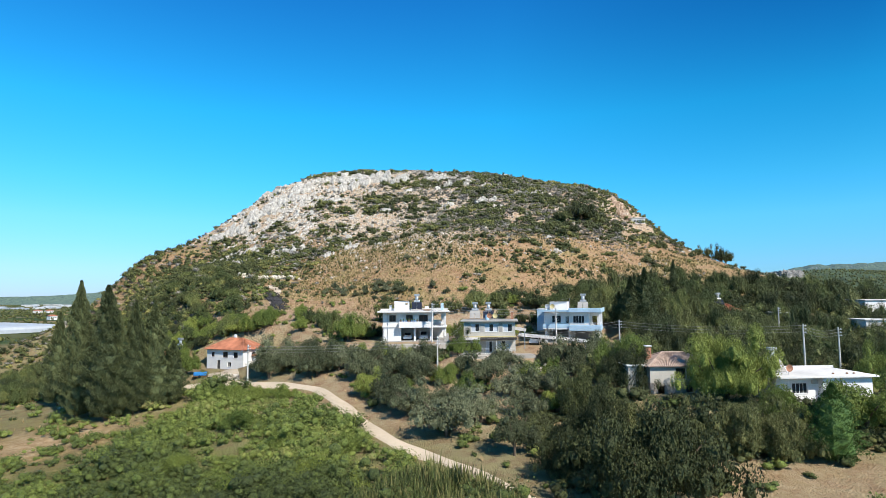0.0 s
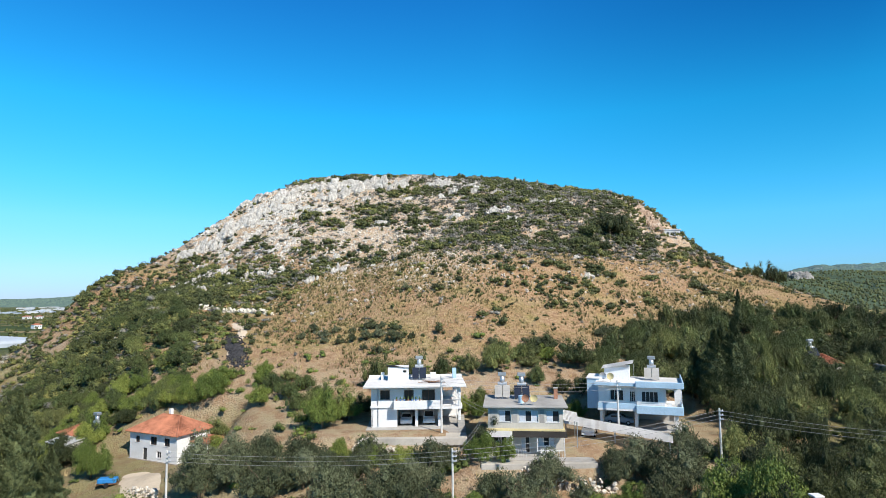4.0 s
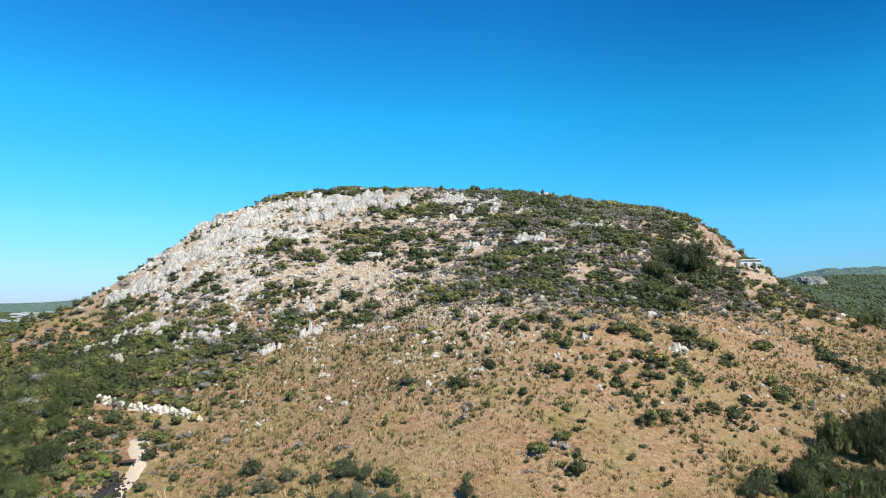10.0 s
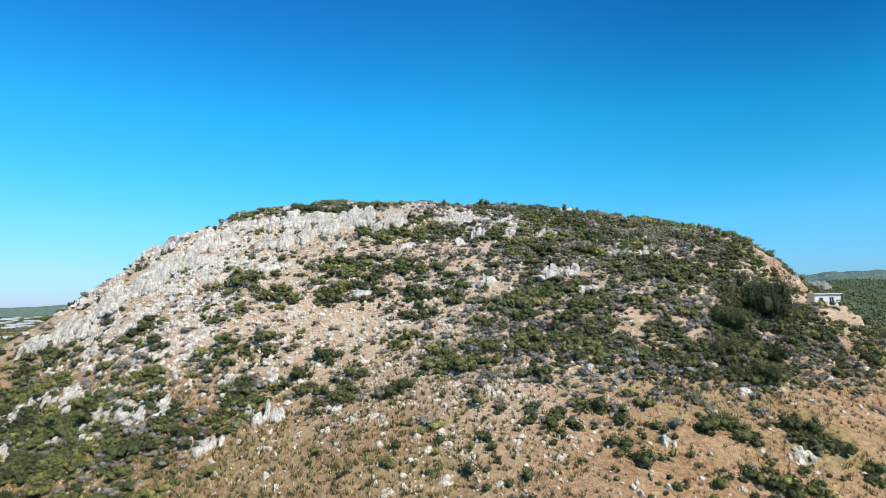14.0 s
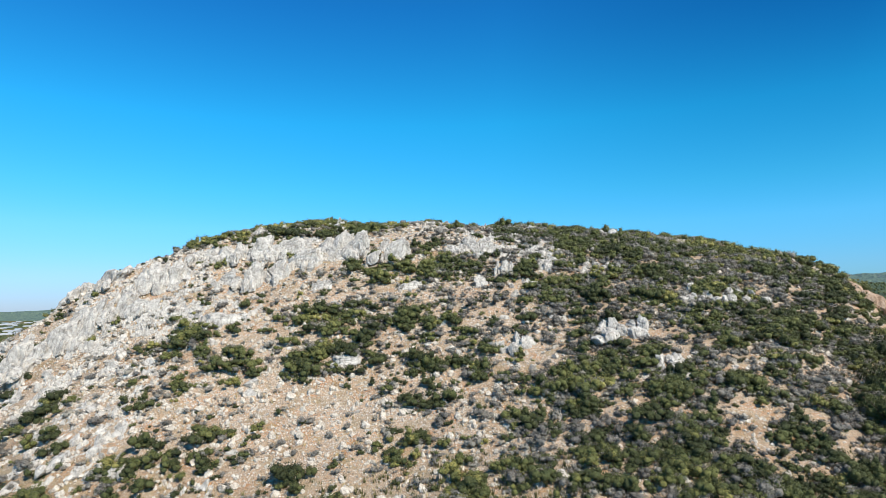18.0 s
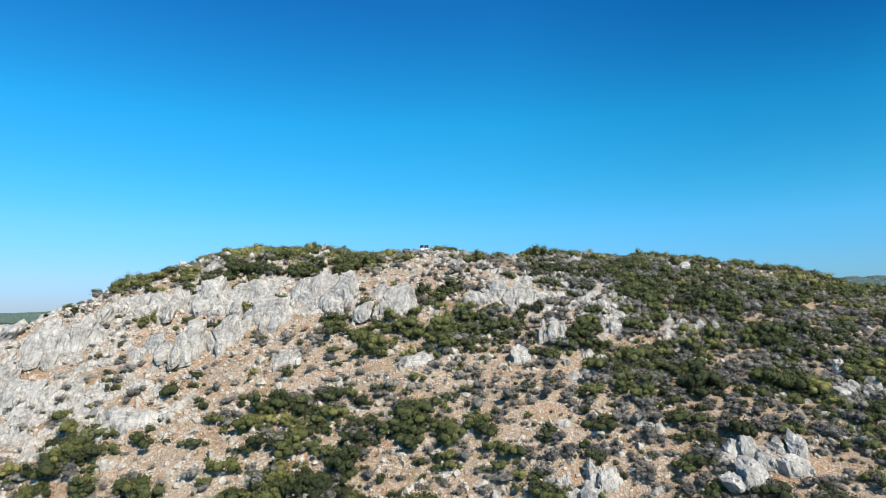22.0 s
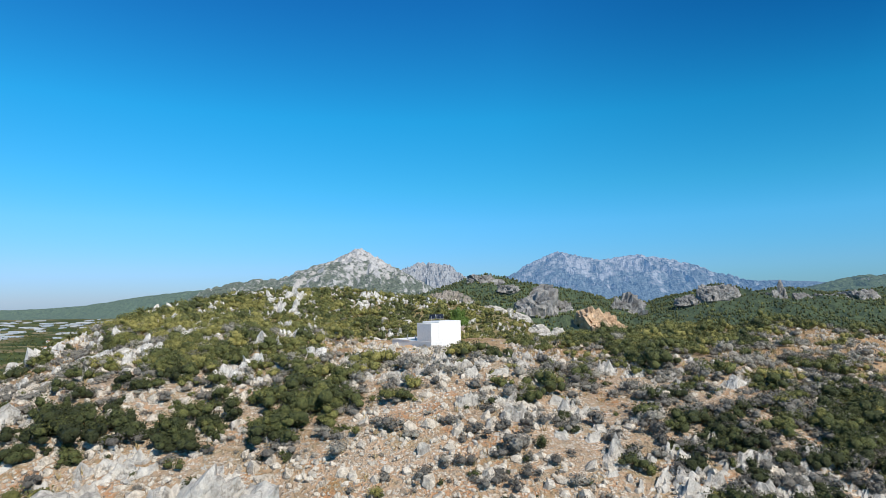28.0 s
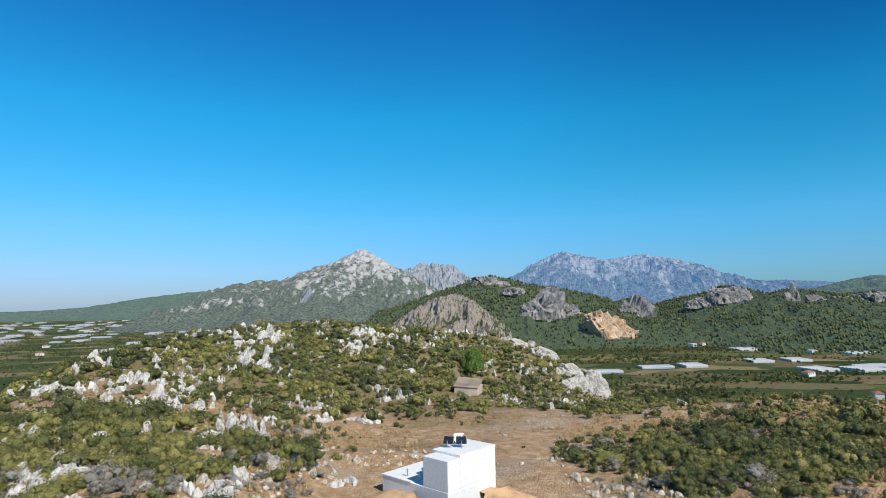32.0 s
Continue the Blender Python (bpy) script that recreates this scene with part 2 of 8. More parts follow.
def add_tube(bm, points, r0, r1, sides=7):
    rings, pts = [], [Vector(p) for p in points]
    for i, p in enumerate(pts):
        d = (pts[min(i + 1, len(pts) - 1)] - pts[max(i - 1, 0)]).normalized()
        s = d.cross(Vector((0.31, 0.83, 0.12))).normalized()
        u = d.cross(s)
        r = r0 + (r1 - r0) * i / (len(pts) - 1)
        rings.append([bm.verts.new(p + (s * math.cos(a) + u * math.sin(a)) * r) for a in (2 * math.pi * k / sides for k in range(sides))])
    for a, b in zip(rings, rings[1:]):
        for k in range(sides):
            bm.faces.new((a[k], a[(k + 1) % sides], b[(k + 1) % sides], b[k]))
    bm.faces.new(rings[0][::-1])
    bm.faces.new(rings[-1])


# ---- materials of the land ----
def ground_material():
    m, nd, ln, b = material("ground_soil", 0.95, 0.1)
    n1, n2, n3 = n_noise(nd, ln, 0.06, 5), n_noise(nd, ln, 0.45, 6), n_noise(nd, ln, 2.6, 5)
    soil = n_ramp(nd, ln, n2, [(0.28, (0.22, 0.138, 0.080)), (0.46, (0.345, 0.242, 0.155)), (0.58, (0.46, 0.358, 0.255)), (0.74, (0.55, 0.468, 0.365))])
    tc = nd.new("ShaderNodeTexCoord")
    vs = nd.new("ShaderNodeTexVoronoi")
    vs.inputs["Scale"].default_value = 3.6
    ws, wa = nd.new("ShaderNodeTexNoise"), nd.new("ShaderNodeVectorMath")
    ws.inputs["Scale"].default_value, ws.inputs["Detail"].default_value = 3.0, 4
    wa.operation = "MULTIPLY_ADD"
    wa.inputs[1].default_value = (0.6, 0.6, 0.6)
    ln.new(tc.outputs["Object"], ws.inputs["Vector"])
    ln.new(ws.outputs["Color"], wa.inputs[0])
    ln.new(tc.outputs["Object"], wa.inputs[2])
    ln.new(wa.outputs[0], vs.inputs["Vector"])
    sc = nd.new("ShaderNodeSeparateColor")
    ln.new(vs.outputs["Color"], sc.inputs[0])
    pebble = n_ramp(nd, ln, sc.outputs[0], [(0.0, (0.29, 0.235, 0.175)), (0.35, (0.47, 0.400, 0.320)), (0.7, (0.63, 0.565, 0.480)), (1.0, (0.74, 0.69, 0.62))])
    gap = n_math(nd, ln, "MULTIPLY", n_math(nd, ln, "SUBTRACT", vs.outputs["Distance"], 0.42), 6.0, True)
    pebble = n_mix(nd, ln, 0.8, pebble, n_ramp(nd, ln, n_noise(nd, ln, 7.0, 5, rough=0.75), [(0.36, (0.34, 0.29, 0.25)), (0.48, (0.85, 0.85, 0.85)), (0.62, (1.25, 1.25, 1.22))]), "MULTIPLY")
    scree = n_mix(nd, ln, gap, pebble, n_ramp(nd, ln, n_noise(nd, ln, 0.3, 5), [(0.35, (0.44, 0.335, 0.24)), (0.52, (0.52, 0.375, 0.255)), (0.66, (0.50, 0.275, 0.145))]))
    dry = n_ramp(nd, ln, n_noise(nd, ln, 1.4, 9, rough=0.72), [(0.34, (0.165, 0.095, 0.053)), (0.45, (0.305, 0.185, 0.105)), (0.56, (0.43, 0.288, 0.168)), (0.70, (0.55, 0.410, 0.255))])
    dry = n_mix(nd, ln, n_math(nd, ln, "MULTIPLY", n_math(nd, ln, "SUBTRACT", n_noise(nd, ln, 0.075, 5, rough=0.65), 0.47), 6.0, True), dry, n_ramp(nd, ln, n_noise(nd, ln, 1.1, 7, rough=0.72), [(0.34, (0.135, 0.115, 0.048)), (0.48, (0.275, 0.215, 0.09)), (0.62, (0.45, 0.35, 0.165))]))
    green = n_ramp(nd, ln, n2, [(0.3, (0.07, 0.09, 0.028)), (0.55, (0.14, 0.155, 0.05)), (0.75, (0.27, 0.23, 0.10))])
    k = n_math(nd, ln, "ADD", n_attr(nd, "rocky"), n_math(nd, ln, "MULTIPLY", n_math(nd, ln, "SUBTRACT", n3, 0.5), 1.6), True)
    c = n_mix(nd, ln, k, soil, scree)
    k = n_math(nd, ln, "ADD", n_attr(nd, "dry"), n_math(nd, ln, "MULTIPLY", n_math(nd, ln, "SUBTRACT", n2, 0.5), 1.8), True)
    c = n_mix(nd, ln, k, c, dry)
    k = n_math(nd, ln, "ADD", n_attr(nd, "green"), n_math(nd, ln, "MULTIPLY", n_math(nd, ln, "SUBTRACT", n2, 0.5), 1.5), True)
    c = n_mix(nd, ln, k, c, green)
    st = n_ramp(nd, ln, n_noise(nd, ln, 0.7, 7, rough=0.7), [(0.3, (0.30, 0.185, 0.105)), (0.5, (0.48, 0.325, 0.19)), (0.7, (0.66, 0.51, 0.34))])
    k = n_math(nd, ln, "ADD", n_attr(nd, "straw"), n_math(nd, ln, "MULTIPLY", n_math(nd, ln, "SUBTRACT", n2, 0.5), 0.8), True)
    c = n_mix(nd, ln, n_math(nd, ln, "MULTIPLY", k, n_attr(nd, "straw"), True), c, st)
    # ploughed and planted plots of the plain
    t = nd.new("ShaderNodeTexCoord")
    mp = nd.new("ShaderNodeMapping")
    mp.inputs["Rotation"].default_value = (0, 0, 0.5)
    mp.inputs["Scale"].default_value = (0.011, 0.022, 0.011)
    ln.new(t.outputs["Object"], mp.inputs["Vector"])
    vo = nd.new("ShaderNodeTexVoronoi")
    vo.distance = "CHEBYCHEV"
    vo.inputs["Scale"].default_value = 1.0
    ln.new(mp.outputs[0], vo.inputs["Vector"])
    sp = nd.new("ShaderNodeSeparateColor")
    ln.new(vo.outputs["Color"], sp.inputs[0])
    plots = n_ramp(nd, ln, sp.outputs[0], [(0.0, (0.045, 0.07, 0.025)), (0.42, (0.08, 0.10, 0.035)), (0.58, (0.20, 0.16, 0.09)), (0.68, (0.30, 0.24, 0.14)), (0.76, (0.05, 0.085, 0.03)), (1.0, (0.16, 0.17, 0.07))])
    plots = n_mix(nd, ln, 0.7, plots, n_ramp(nd, ln, n_noise(nd, ln, 0.2, 6), [(0.3, (0.55, 0.6, 0.5)), (0.7, (1.15, 1.1, 1.05))]), "MULTIPLY")
    c = n_mix(nd, ln, n_attr(nd, "plain"), c, plots)
    c = n_mix(nd, ln, 0.75, c, n_ramp(nd, ln, n_noise(nd, ln, 0.13, 7, rough=0.7), [(0.32, (0.72, 0.60, 0.50)), (0.44, (0.98, 0.92, 0.84)), (0.55, (1.02, 1.0, 0.98)), (0.70, (1.2, 1.18, 1.15))]), "MULTIPLY")
    ln.new(c, b.inputs["Base Color"])
    n_bump(nd, ln, b, n_math(nd, ln, "SUBTRACT", n_noise(nd, ln, 2.6, 8, rough=0.7), n_math(nd, ln, "MULTIPLY", vs.outputs["Distance"], 0.8)), 0.75, 0.35)
    return m


def rock_material(name, a, bb, c, scale=0.6):
    m, nd, ln, b = material(name, 0.9, 0.2)
    n1 = n_noise(nd, ln, scale, 8, rough=0.65)
    base_c = n_ramp(nd, ln, n1, [(0.28, a), (0.5, bb), (0.7, c)])
    t, mp, vo, mq, sn = (nd.new("ShaderNode" + k) for k in ("TexCoord", "Mapping", "TexVoronoi", "Mapping", "TexNoise"))
    # runnels down the faces
    mq.inputs["Scale"].default_value = (scale * 4, scale * 4, scale * 1.5)
    mq.inputs["Rotation"].default_value = (0.1, 0.28, 0.0)
    sn.inputs["Scale"].default_value, sn.inputs["Detail"].default_value, sn.inputs["Roughness"].default_value = 1.0, 7, 0.68
    ln.new(t.outputs["Object"], mq.inputs["Vector"])
    ln.new(mq.outputs[0], sn.inputs["Vector"])
    st = n_ramp(nd, ln, sn.outputs[0], [(0.34, (0.42, 0.41, 0.40)), (0.45, (0.84, 0.83, 0.82)), (0.54, (1.04, 1.04, 1.03)), (0.66, (1.16, 1.16, 1.15))])
    mp.inputs["Scale"].default_value = (scale * 0.9, scale * 0.9, scale * 0.22)
    mp.inputs["Rotation"].default_value = (0.12, 0.3, 0.0)
    vo.feature = "DISTANCE_TO_EDGE"
    vo.inputs["Scale"].default_value = 1.0
    wv = nd.new("ShaderNodeTexNoise")
    wv.inputs["Scale"].default_value = scale * 2.2
    wv.inputs["Detail"].default_value = 5
    ad = nd.new("ShaderNodeVectorMath")
    ad.operation = "MULTIPLY_ADD"
    ad.inputs[1].default_value = (0.9 / scale,) * 3
    ln.new(t.outputs["Object"], wv.inputs["Vector"])
    ln.new(wv.outputs["Color"], ad.inputs[0])
    ln.new(t.outputs["Object"], ad.inputs[2])
    ln.new(ad.outputs[0], mp.inputs["Vector"])
    ln.new(mp.outputs[0], vo.inputs["Vector"])
    crack = n_ramp(nd, ln, vo.outputs["Distance"], [(0.0, (0.30, 0.28, 0.26)), (0.02, (0.75, 0.73, 0.71)), (0.05, (1, 1, 1))])
    col = n_mix(nd, ln, 0.6, base_c, st, "MULTIPLY")
    lichen = n_ramp(nd, ln, n_noise(nd, ln, scale * 1.7, 7, rough=0.7), [(0.36, (0.62, 0.62, 0.63)), (0.47, (0.92, 0.92, 0.92)), (0.56, (1.03, 1.02, 1.0))])
    col = n_mix(nd, ln, 0.8, col, lichen, "MULTIPLY")
    ln.new(n_mix(nd, ln, 0.55, col, crack, "MULTIPLY"), b.inputs["Base Color"])
    h = n_math(nd, ln, "ADD", n_math(nd, ln, "MULTIPLY", sn.outputs[0], 0.9), n_noise(nd, ln, scale * 3, 8))
    n_bump(nd, ln, b, h, 0.6, 0.22 / scale)
    return m


def leaf_material(name, stops, rough=0.6):
    """Leaves: the plant's own tone picks the colour, each leaf varies a little."""
    m, nd, ln, b = material(name, rough, 0.25)
    g = nd.new("ShaderNodeNewGeometry")
    k = n_math(nd, ln, "ADD", n_attr(nd, "tone"), n_math(nd, ln, "MULTIPLY", n_math(nd, ln, "SUBTRACT", g.outputs["Random Per Island"], 0.5), 0.35), True)
    sprays = n_noise(nd, ln, 5.5, 8, rough=0.78)
    k = n_math(nd, ln, "ADD", k, n_math(nd, ln, "MULTIPLY", n_math(nd, ln, "SUBTRACT", sprays, 0.5), 1.3), True)
    ln.new(n_ramp(nd, ln, k, stops), b.inputs["Base Color"])
    n_bump(nd, ln, b, sprays, 0.8, 0.3)
    return m


def tree_leaf_material(name, stops, rough=0.6):
    """Leaves of trees that stand as things of their own: tone by object and by leaf."""
    m, nd, ln, b = material(name, rough, 0.25)
    g, o = nd.new("ShaderNodeNewGeometry"), nd.new("ShaderNodeObjectInfo")
    k = n_math(nd, ln, "ADD", n_math(nd, ln, "MULTIPLY", o.outputs["Random"], 0.75), n_math(nd, ln, "MULTIPLY", g.outputs["Random Per Island"], 0.3))
    sprays = n_noise(nd, ln, 1.7, 6, rough=0.72)
    k = n_math(nd, ln, "ADD", k, n_math(nd, ln, "MULTIPLY", n_math(nd, ln, "SUBTRACT", sprays, 0.52), 1.4), True)
    ln.new(n_ramp(nd, ln, k, stops), b.inputs["Base Color"])
    n_bump(nd, ln, b, sprays, 0.7, 0.5)
    return m


def mountain_material(name, rock, forest, cover, size, haze_glow=None):
    """Bare rock above, scrub or forest below. cover: 0 all rock, 1 all forest. The glow is distance haze put into the
    emission.
    """
    m, nd, ln, b = material(name, 0.95, 0.05)
    f1, f2, f3 = n_noise(nd, ln, 1 / size, 8, rough=0.62), n_noise(nd, ln, 6 / size, 8, rough=0.7), n_noise(nd, ln, 22 / size, 6, rough=0.7)
    rk = n_ramp(nd, ln, f3, [(0.3, tuple(c * 0.45 for c in rock)), (0.5, rock), (0.7, tuple(min(1, c * 1.35) for c in rock))])
    fo = n_ramp(nd, ln, n_noise(nd, ln, 34 / size, 3), [(0.35, tuple(c * 0.35 for c in forest)), (0.5, forest), (0.68, tuple(c * 1.7 for c in forest))])
    k = n_math(nd, ln, "ADD", n_attr(nd, "wood"), n_math(nd, ln, "MULTIPLY", n_math(nd, ln, "SUBTRACT", f1, 0.5), 1.2))
    k = n_math(nd, ln, "ADD", k, n_math(nd, ln, "MULTIPLY", n_math(nd, ln, "SUBTRACT", f2, 0.5), 2.0))
    k = n_math(nd, ln, "ADD", k, n_math(nd, ln, "MULTIPLY", n_math(nd, ln, "SUBTRACT", f3, 0.5), 1.6))
    k = n_math(nd, ln, "MULTIPLY", n_math(nd, ln, "SUBTRACT", k, 0.5 - cover), 4.0, True)
    c = n_mix(nd, ln, k, rk, fo)
    ln.new(c, b.inputs["Base Color"])
    n_bump(nd, ln, b, f3, 0.9, size * 0.02)
    if haze_glow:
        b.inputs["Emission Color"].default_value = (*haze_glow[:3], 1)
        b.inputs["Emission Strength"].default_value = haze_glow[3]
    return m


M_GROUND = ground_material()
M_LIME = rock_material("limestone", (0.335, 0.313, 0.275), (0.535, 0.502, 0.450), (0.68, 0.645, 0.585))
# lighter copy of the limestone, with the hilltop's sunlit white in its colour
M_LIME_SUNLIT = rock_material("sunlit_limestone", (0.44, 0.42, 0.38), (0.66, 0.635, 0.59), (0.79, 0.765, 0.72))
M_STONE = rock_material("scattered_stone", (0.42, 0.36, 0.285), (0.60, 0.535, 0.445), (0.74, 0.685, 0.60), 1.5)
M_RED = rock_material("red_cliff", (0.30, 0.19, 0.12), (0.47, 0.33, 0.23), (0.58, 0.50, 0.42))
M_SCRUB = leaf_material("maquis_leaves", [(0.0, (0.042, 0.050, 0.020)), (0.35, (0.082, 0.094, 0.034)), (0.62, (0.132, 0.143, 0.046)), (0.85, (0.205, 0.20, 0.060)), (1.0, (0.36, 0.32, 0.10))])
M_GREY = leaf_material("thorn_twigs", [(0.0, (0.155, 0.142, 0.122)), (0.5, (0.265, 0.245, 0.208)), (1.0, (0.40, 0.37, 0.30))], 0.85)
M_WEED = leaf_material("weed_leaves", [(0.0, (0.050, 0.066, 0.022)), (0.35, (0.098, 0.126, 0.034)), (0.62, (0.150, 0.195, 0.042)), (0.85, (0.22, 0.262, 0.058)), (1.0, (0.29, 0.26, 0.10))])
M_CANE = leaf_material("cane_leaves", [(0.0, (0.053, 0.075, 0.022)), (0.5, (0.112, 0.135, 0.038)), (1.0, (0.33, 0.29, 0.12))], 0.7)
M_HERB = leaf_material("herb_leaves", [(0.0, (0.075, 0.078, 0.030)), (0.5, (0.15, 0.142, 0.055)), (1.0, (0.34, 0.28, 0.11))], 0.8)
M_STRAW = leaf_material("dry_grass", [(0.0, (0.32, 0.22, 0.11)), (0.5, (0.52, 0.38, 0.19)), (1.0, (0.66, 0.53, 0.29))], 0.85)

# ---- ground, one sheet to the horizon ----
def axis(a, b, step, far_a, far_b, grow=1.13):
    mid = list(np.arange(a, b + 0.1, step))
    lo, hi, s = [a], [b], step
    while lo[-1] > far_a:
        s *= grow
        lo.append(lo[-1] - s)
    s = step
    while hi[-1] < far_b:
        s *= grow
        hi.append(hi[-1] + s)
    return np.array(lo[:0:-1] + mid + hi[1:])


def zones(x, y, z):
    """How rocky, how dry-grassy, how green the land is."""
    n = fbm(x, y, 22, 4, 31)
    bare = ramp(z, 46, 66) * (1 - ramp(z, 200, 201))
    ridge = np.exp(-(((x + 52) / 34) ** 2 + ((y - 272) / 34) ** 2))
    tongue = np.exp(-(((x - 2 - (y - 200) * 0.25) / 10) ** 2 + ((y - 200) / 20) ** 2))
    track = np.exp(-(((x + 22 - (y - 200) * 0.05) / 15) ** 2 + ((y - 215) / 22) ** 2))
    rocky = np.clip(0.85 * bare + 0.75 * ridge + 0.55 * track + 0.55 * tongue + (n - 0.5) * 0.9, 0, 1)
    top = ramp(y, 296, 318) * ramp(z, 84, 92)
    rocky = rocky * (1 - 0.25 * top)
    skirt = ramp(z, 24, 31) * (1 - ramp(z, 47, 58))
    dry = np.clip(0.85 * skirt + 0.75 * top * ramp(fbm(x, y, 9, 3, 4), 0.4, 0.52) - 0.5 * track - 0.5 * tongue, 0, 1)
    green = np.clip((1 - ramp(z, 16, 27)) * (0.55 + 0.4 * ramp(-x, -8, 30) * ramp(-y + 14 * (n - 0.5), -122, -72) - 0.3 * ramp(x, 4, 40) * ramp(-y + 14 * (n - 0.5), -92, -48)) + 0.35 * ramp(x, 30, 60) * (1 - ramp(z, 30, 45)) + 0.55 * ramp(y, 365, 395), 0, 1)
    green = green * (1 - 0.75 * np.exp(-(((x - 4) / 38) ** 4 + ((y - 102) / 24) ** 4)))
    flat = ramp(np.hypot(x / 1.1, y - 250), 210, 330) * (1 - ramp(z, 5, 14))
    return rocky, dry, green, flat


def straw(x, y, z):
    """Pale trodden grassland of the hilltop."""
    return ramp(y, 297, 316) * ramp(z, 82, 90) * (1 - ramp(y, 372, 392)) * ramp(fbm(x, y, 10, 3, 8), 0.3, 0.5) + 0.9 * np.exp(-(((x + 57) / 15) ** 2 + ((y - 86) / 22) ** 2)) + 0.6 * np.exp(-(((x - 36) / 20) ** 2 + ((y - 60) / 9) ** 2))


gx, gy = axis(-130, 124, 2.0, -4700, 4700), axis(36, 480, 2.0, -1500, 4800)
GX, GY = np.meshgrid(gx, gy)
GZ = height(GX, GY)
nx, ny = len(gx), len(gy)
ii = (np.arange(ny - 1)[:, None] * nx + np.arange(nx - 1)[None, :]).ravel()
rocky, dry, green, flat = zones(GX, GY, GZ)
ground = new("ground", mesh_from("ground", np.stack([GX.ravel(), GY.ravel(), GZ.ravel()], 1), np.stack([ii, ii + 1, ii + nx + 1, ii + nx], 1), [M_GROUND],
             {"straw": straw(GX, GY, GZ).ravel(), "rocky": rocky.ravel(), "dry": dry.ravel(), "green": green.ravel(), "plain": flat.ravel()}, smooth=True))
tagged(ground, "stony hill of tan soil and dry grass falling to a farmed plain", "ground", kind="structure")

# ---- far hills and mountains ----
def mountain(name, dist, profile, depth, mat, label, rugged=0.16, seed=0, cells=(260, 70), wood_at=0.55):
    """A ridge across the view: profile of (x, z) at that distance, falling to the plain before and behind."""
    px, pz = np.array([p[0] for p in profile], float), np.array([p[1] for p in profile], float)
    xs, ds = np.linspace(px[0], px[-1], cells[0]), np.linspace(-1, 0.55, cells[1])
    X, D = np.meshgrid(xs, ds)
    top = np.interp(X, px, pz)
    ends = ramp(X, px[0], px[0] + 0.06 * np.ptp(px)) * (1 - ramp(X, px[-1] - 0.06 * np.ptp(px), px[-1]))
    hmax = pz.max()
    size = depth * 0.35
    warp = (fbm(X, D * depth, size, 3, seed) - 0.5) * size * 0.6
    gully = 1 - np.abs(2 * fbm(X + warp, D * depth * 0.45, size * 0.45, 5, seed + 7) - 1)
    crag = 1 - np.abs(2 * fbm(X, D * depth, size * 0.16, 4, seed + 13) - 1)
    fall = 1 - np.abs(D) ** 1.15
    away = np.clip(np.abs(D) * 4, 0, 1)
    Z = -8 + (top + 8) * np.clip(fall, 0, 1) ** 1.1
    Z = Z + hmax * rugged * ((gully - 0.72) * 2.4 * away + (crag - 0.75) * 1.1) * np.clip(fall * 2.2, 0, 1)
    Z = np.maximum(Z * ends - 8 * (1 - ends), -8)
    Y = dist + D * depth
    n = len(xs)
    f = (np.arange(len(ds) - 1)[:, None] * n + np.arange(n - 1)[None, :]).ravel()
    sl = np.hypot(np.gradient(Z, axis=0) / (depth * 1.55 / cells[1]), np.gradient(Z, axis=1) / (np.ptp(px) / cells[0]))
    wood = np.clip(wood_at + 0.5 - 0.9 * (Z / max(hmax, 1)) - 0.45 * (sl - 0.45), 0, 1)
    ob = new(name, mesh_from(name, np.stack([X.ravel(), Y.ravel(), Z.ravel()], 1), np.stack([f, f + 1, f + n + 1, f + n], 1), [mat], {"wood": wood.ravel()}, smooth=False))
    tagged(ob, label, "mountain", kind="structure")
    return X, Y, Z, wood


FOREST, LIME = (0.035, 0.055, 0.025), (0.42, 0.40, 0.38)
# all but the knoll glow faintly bluish: haze painted into the material
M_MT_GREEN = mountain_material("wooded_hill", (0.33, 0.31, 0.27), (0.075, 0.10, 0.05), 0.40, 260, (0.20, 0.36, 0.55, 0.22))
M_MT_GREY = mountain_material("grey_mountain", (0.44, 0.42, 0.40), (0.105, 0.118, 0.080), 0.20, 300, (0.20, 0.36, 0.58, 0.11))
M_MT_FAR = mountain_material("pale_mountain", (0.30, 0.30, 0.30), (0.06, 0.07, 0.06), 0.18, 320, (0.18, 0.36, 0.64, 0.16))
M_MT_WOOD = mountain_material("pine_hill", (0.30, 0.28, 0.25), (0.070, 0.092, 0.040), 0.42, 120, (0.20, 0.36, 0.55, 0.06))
M_MT_KNOLL = mountain_material("brown_knoll", (0.30, 0.265, 0.225), (0.07, 0.085, 0.04), 0.28, 90)
# the far range's blue is mostly haze, put into its glow
M_MT_HAZE = mountain_material("hazy_mountain", (0.26, 0.26, 0.265), (0.085, 0.105, 0.11), 0.22, 420, (0.12, 0.30, 0.62, 0.44))
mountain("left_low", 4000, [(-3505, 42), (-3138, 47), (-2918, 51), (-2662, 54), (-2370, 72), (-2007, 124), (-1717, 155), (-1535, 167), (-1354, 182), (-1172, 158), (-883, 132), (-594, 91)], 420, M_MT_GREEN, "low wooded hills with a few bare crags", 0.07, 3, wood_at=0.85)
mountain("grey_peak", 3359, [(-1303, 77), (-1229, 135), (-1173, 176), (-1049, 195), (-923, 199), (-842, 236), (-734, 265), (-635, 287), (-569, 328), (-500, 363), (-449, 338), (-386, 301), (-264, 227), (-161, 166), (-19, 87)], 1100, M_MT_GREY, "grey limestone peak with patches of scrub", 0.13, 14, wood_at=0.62)
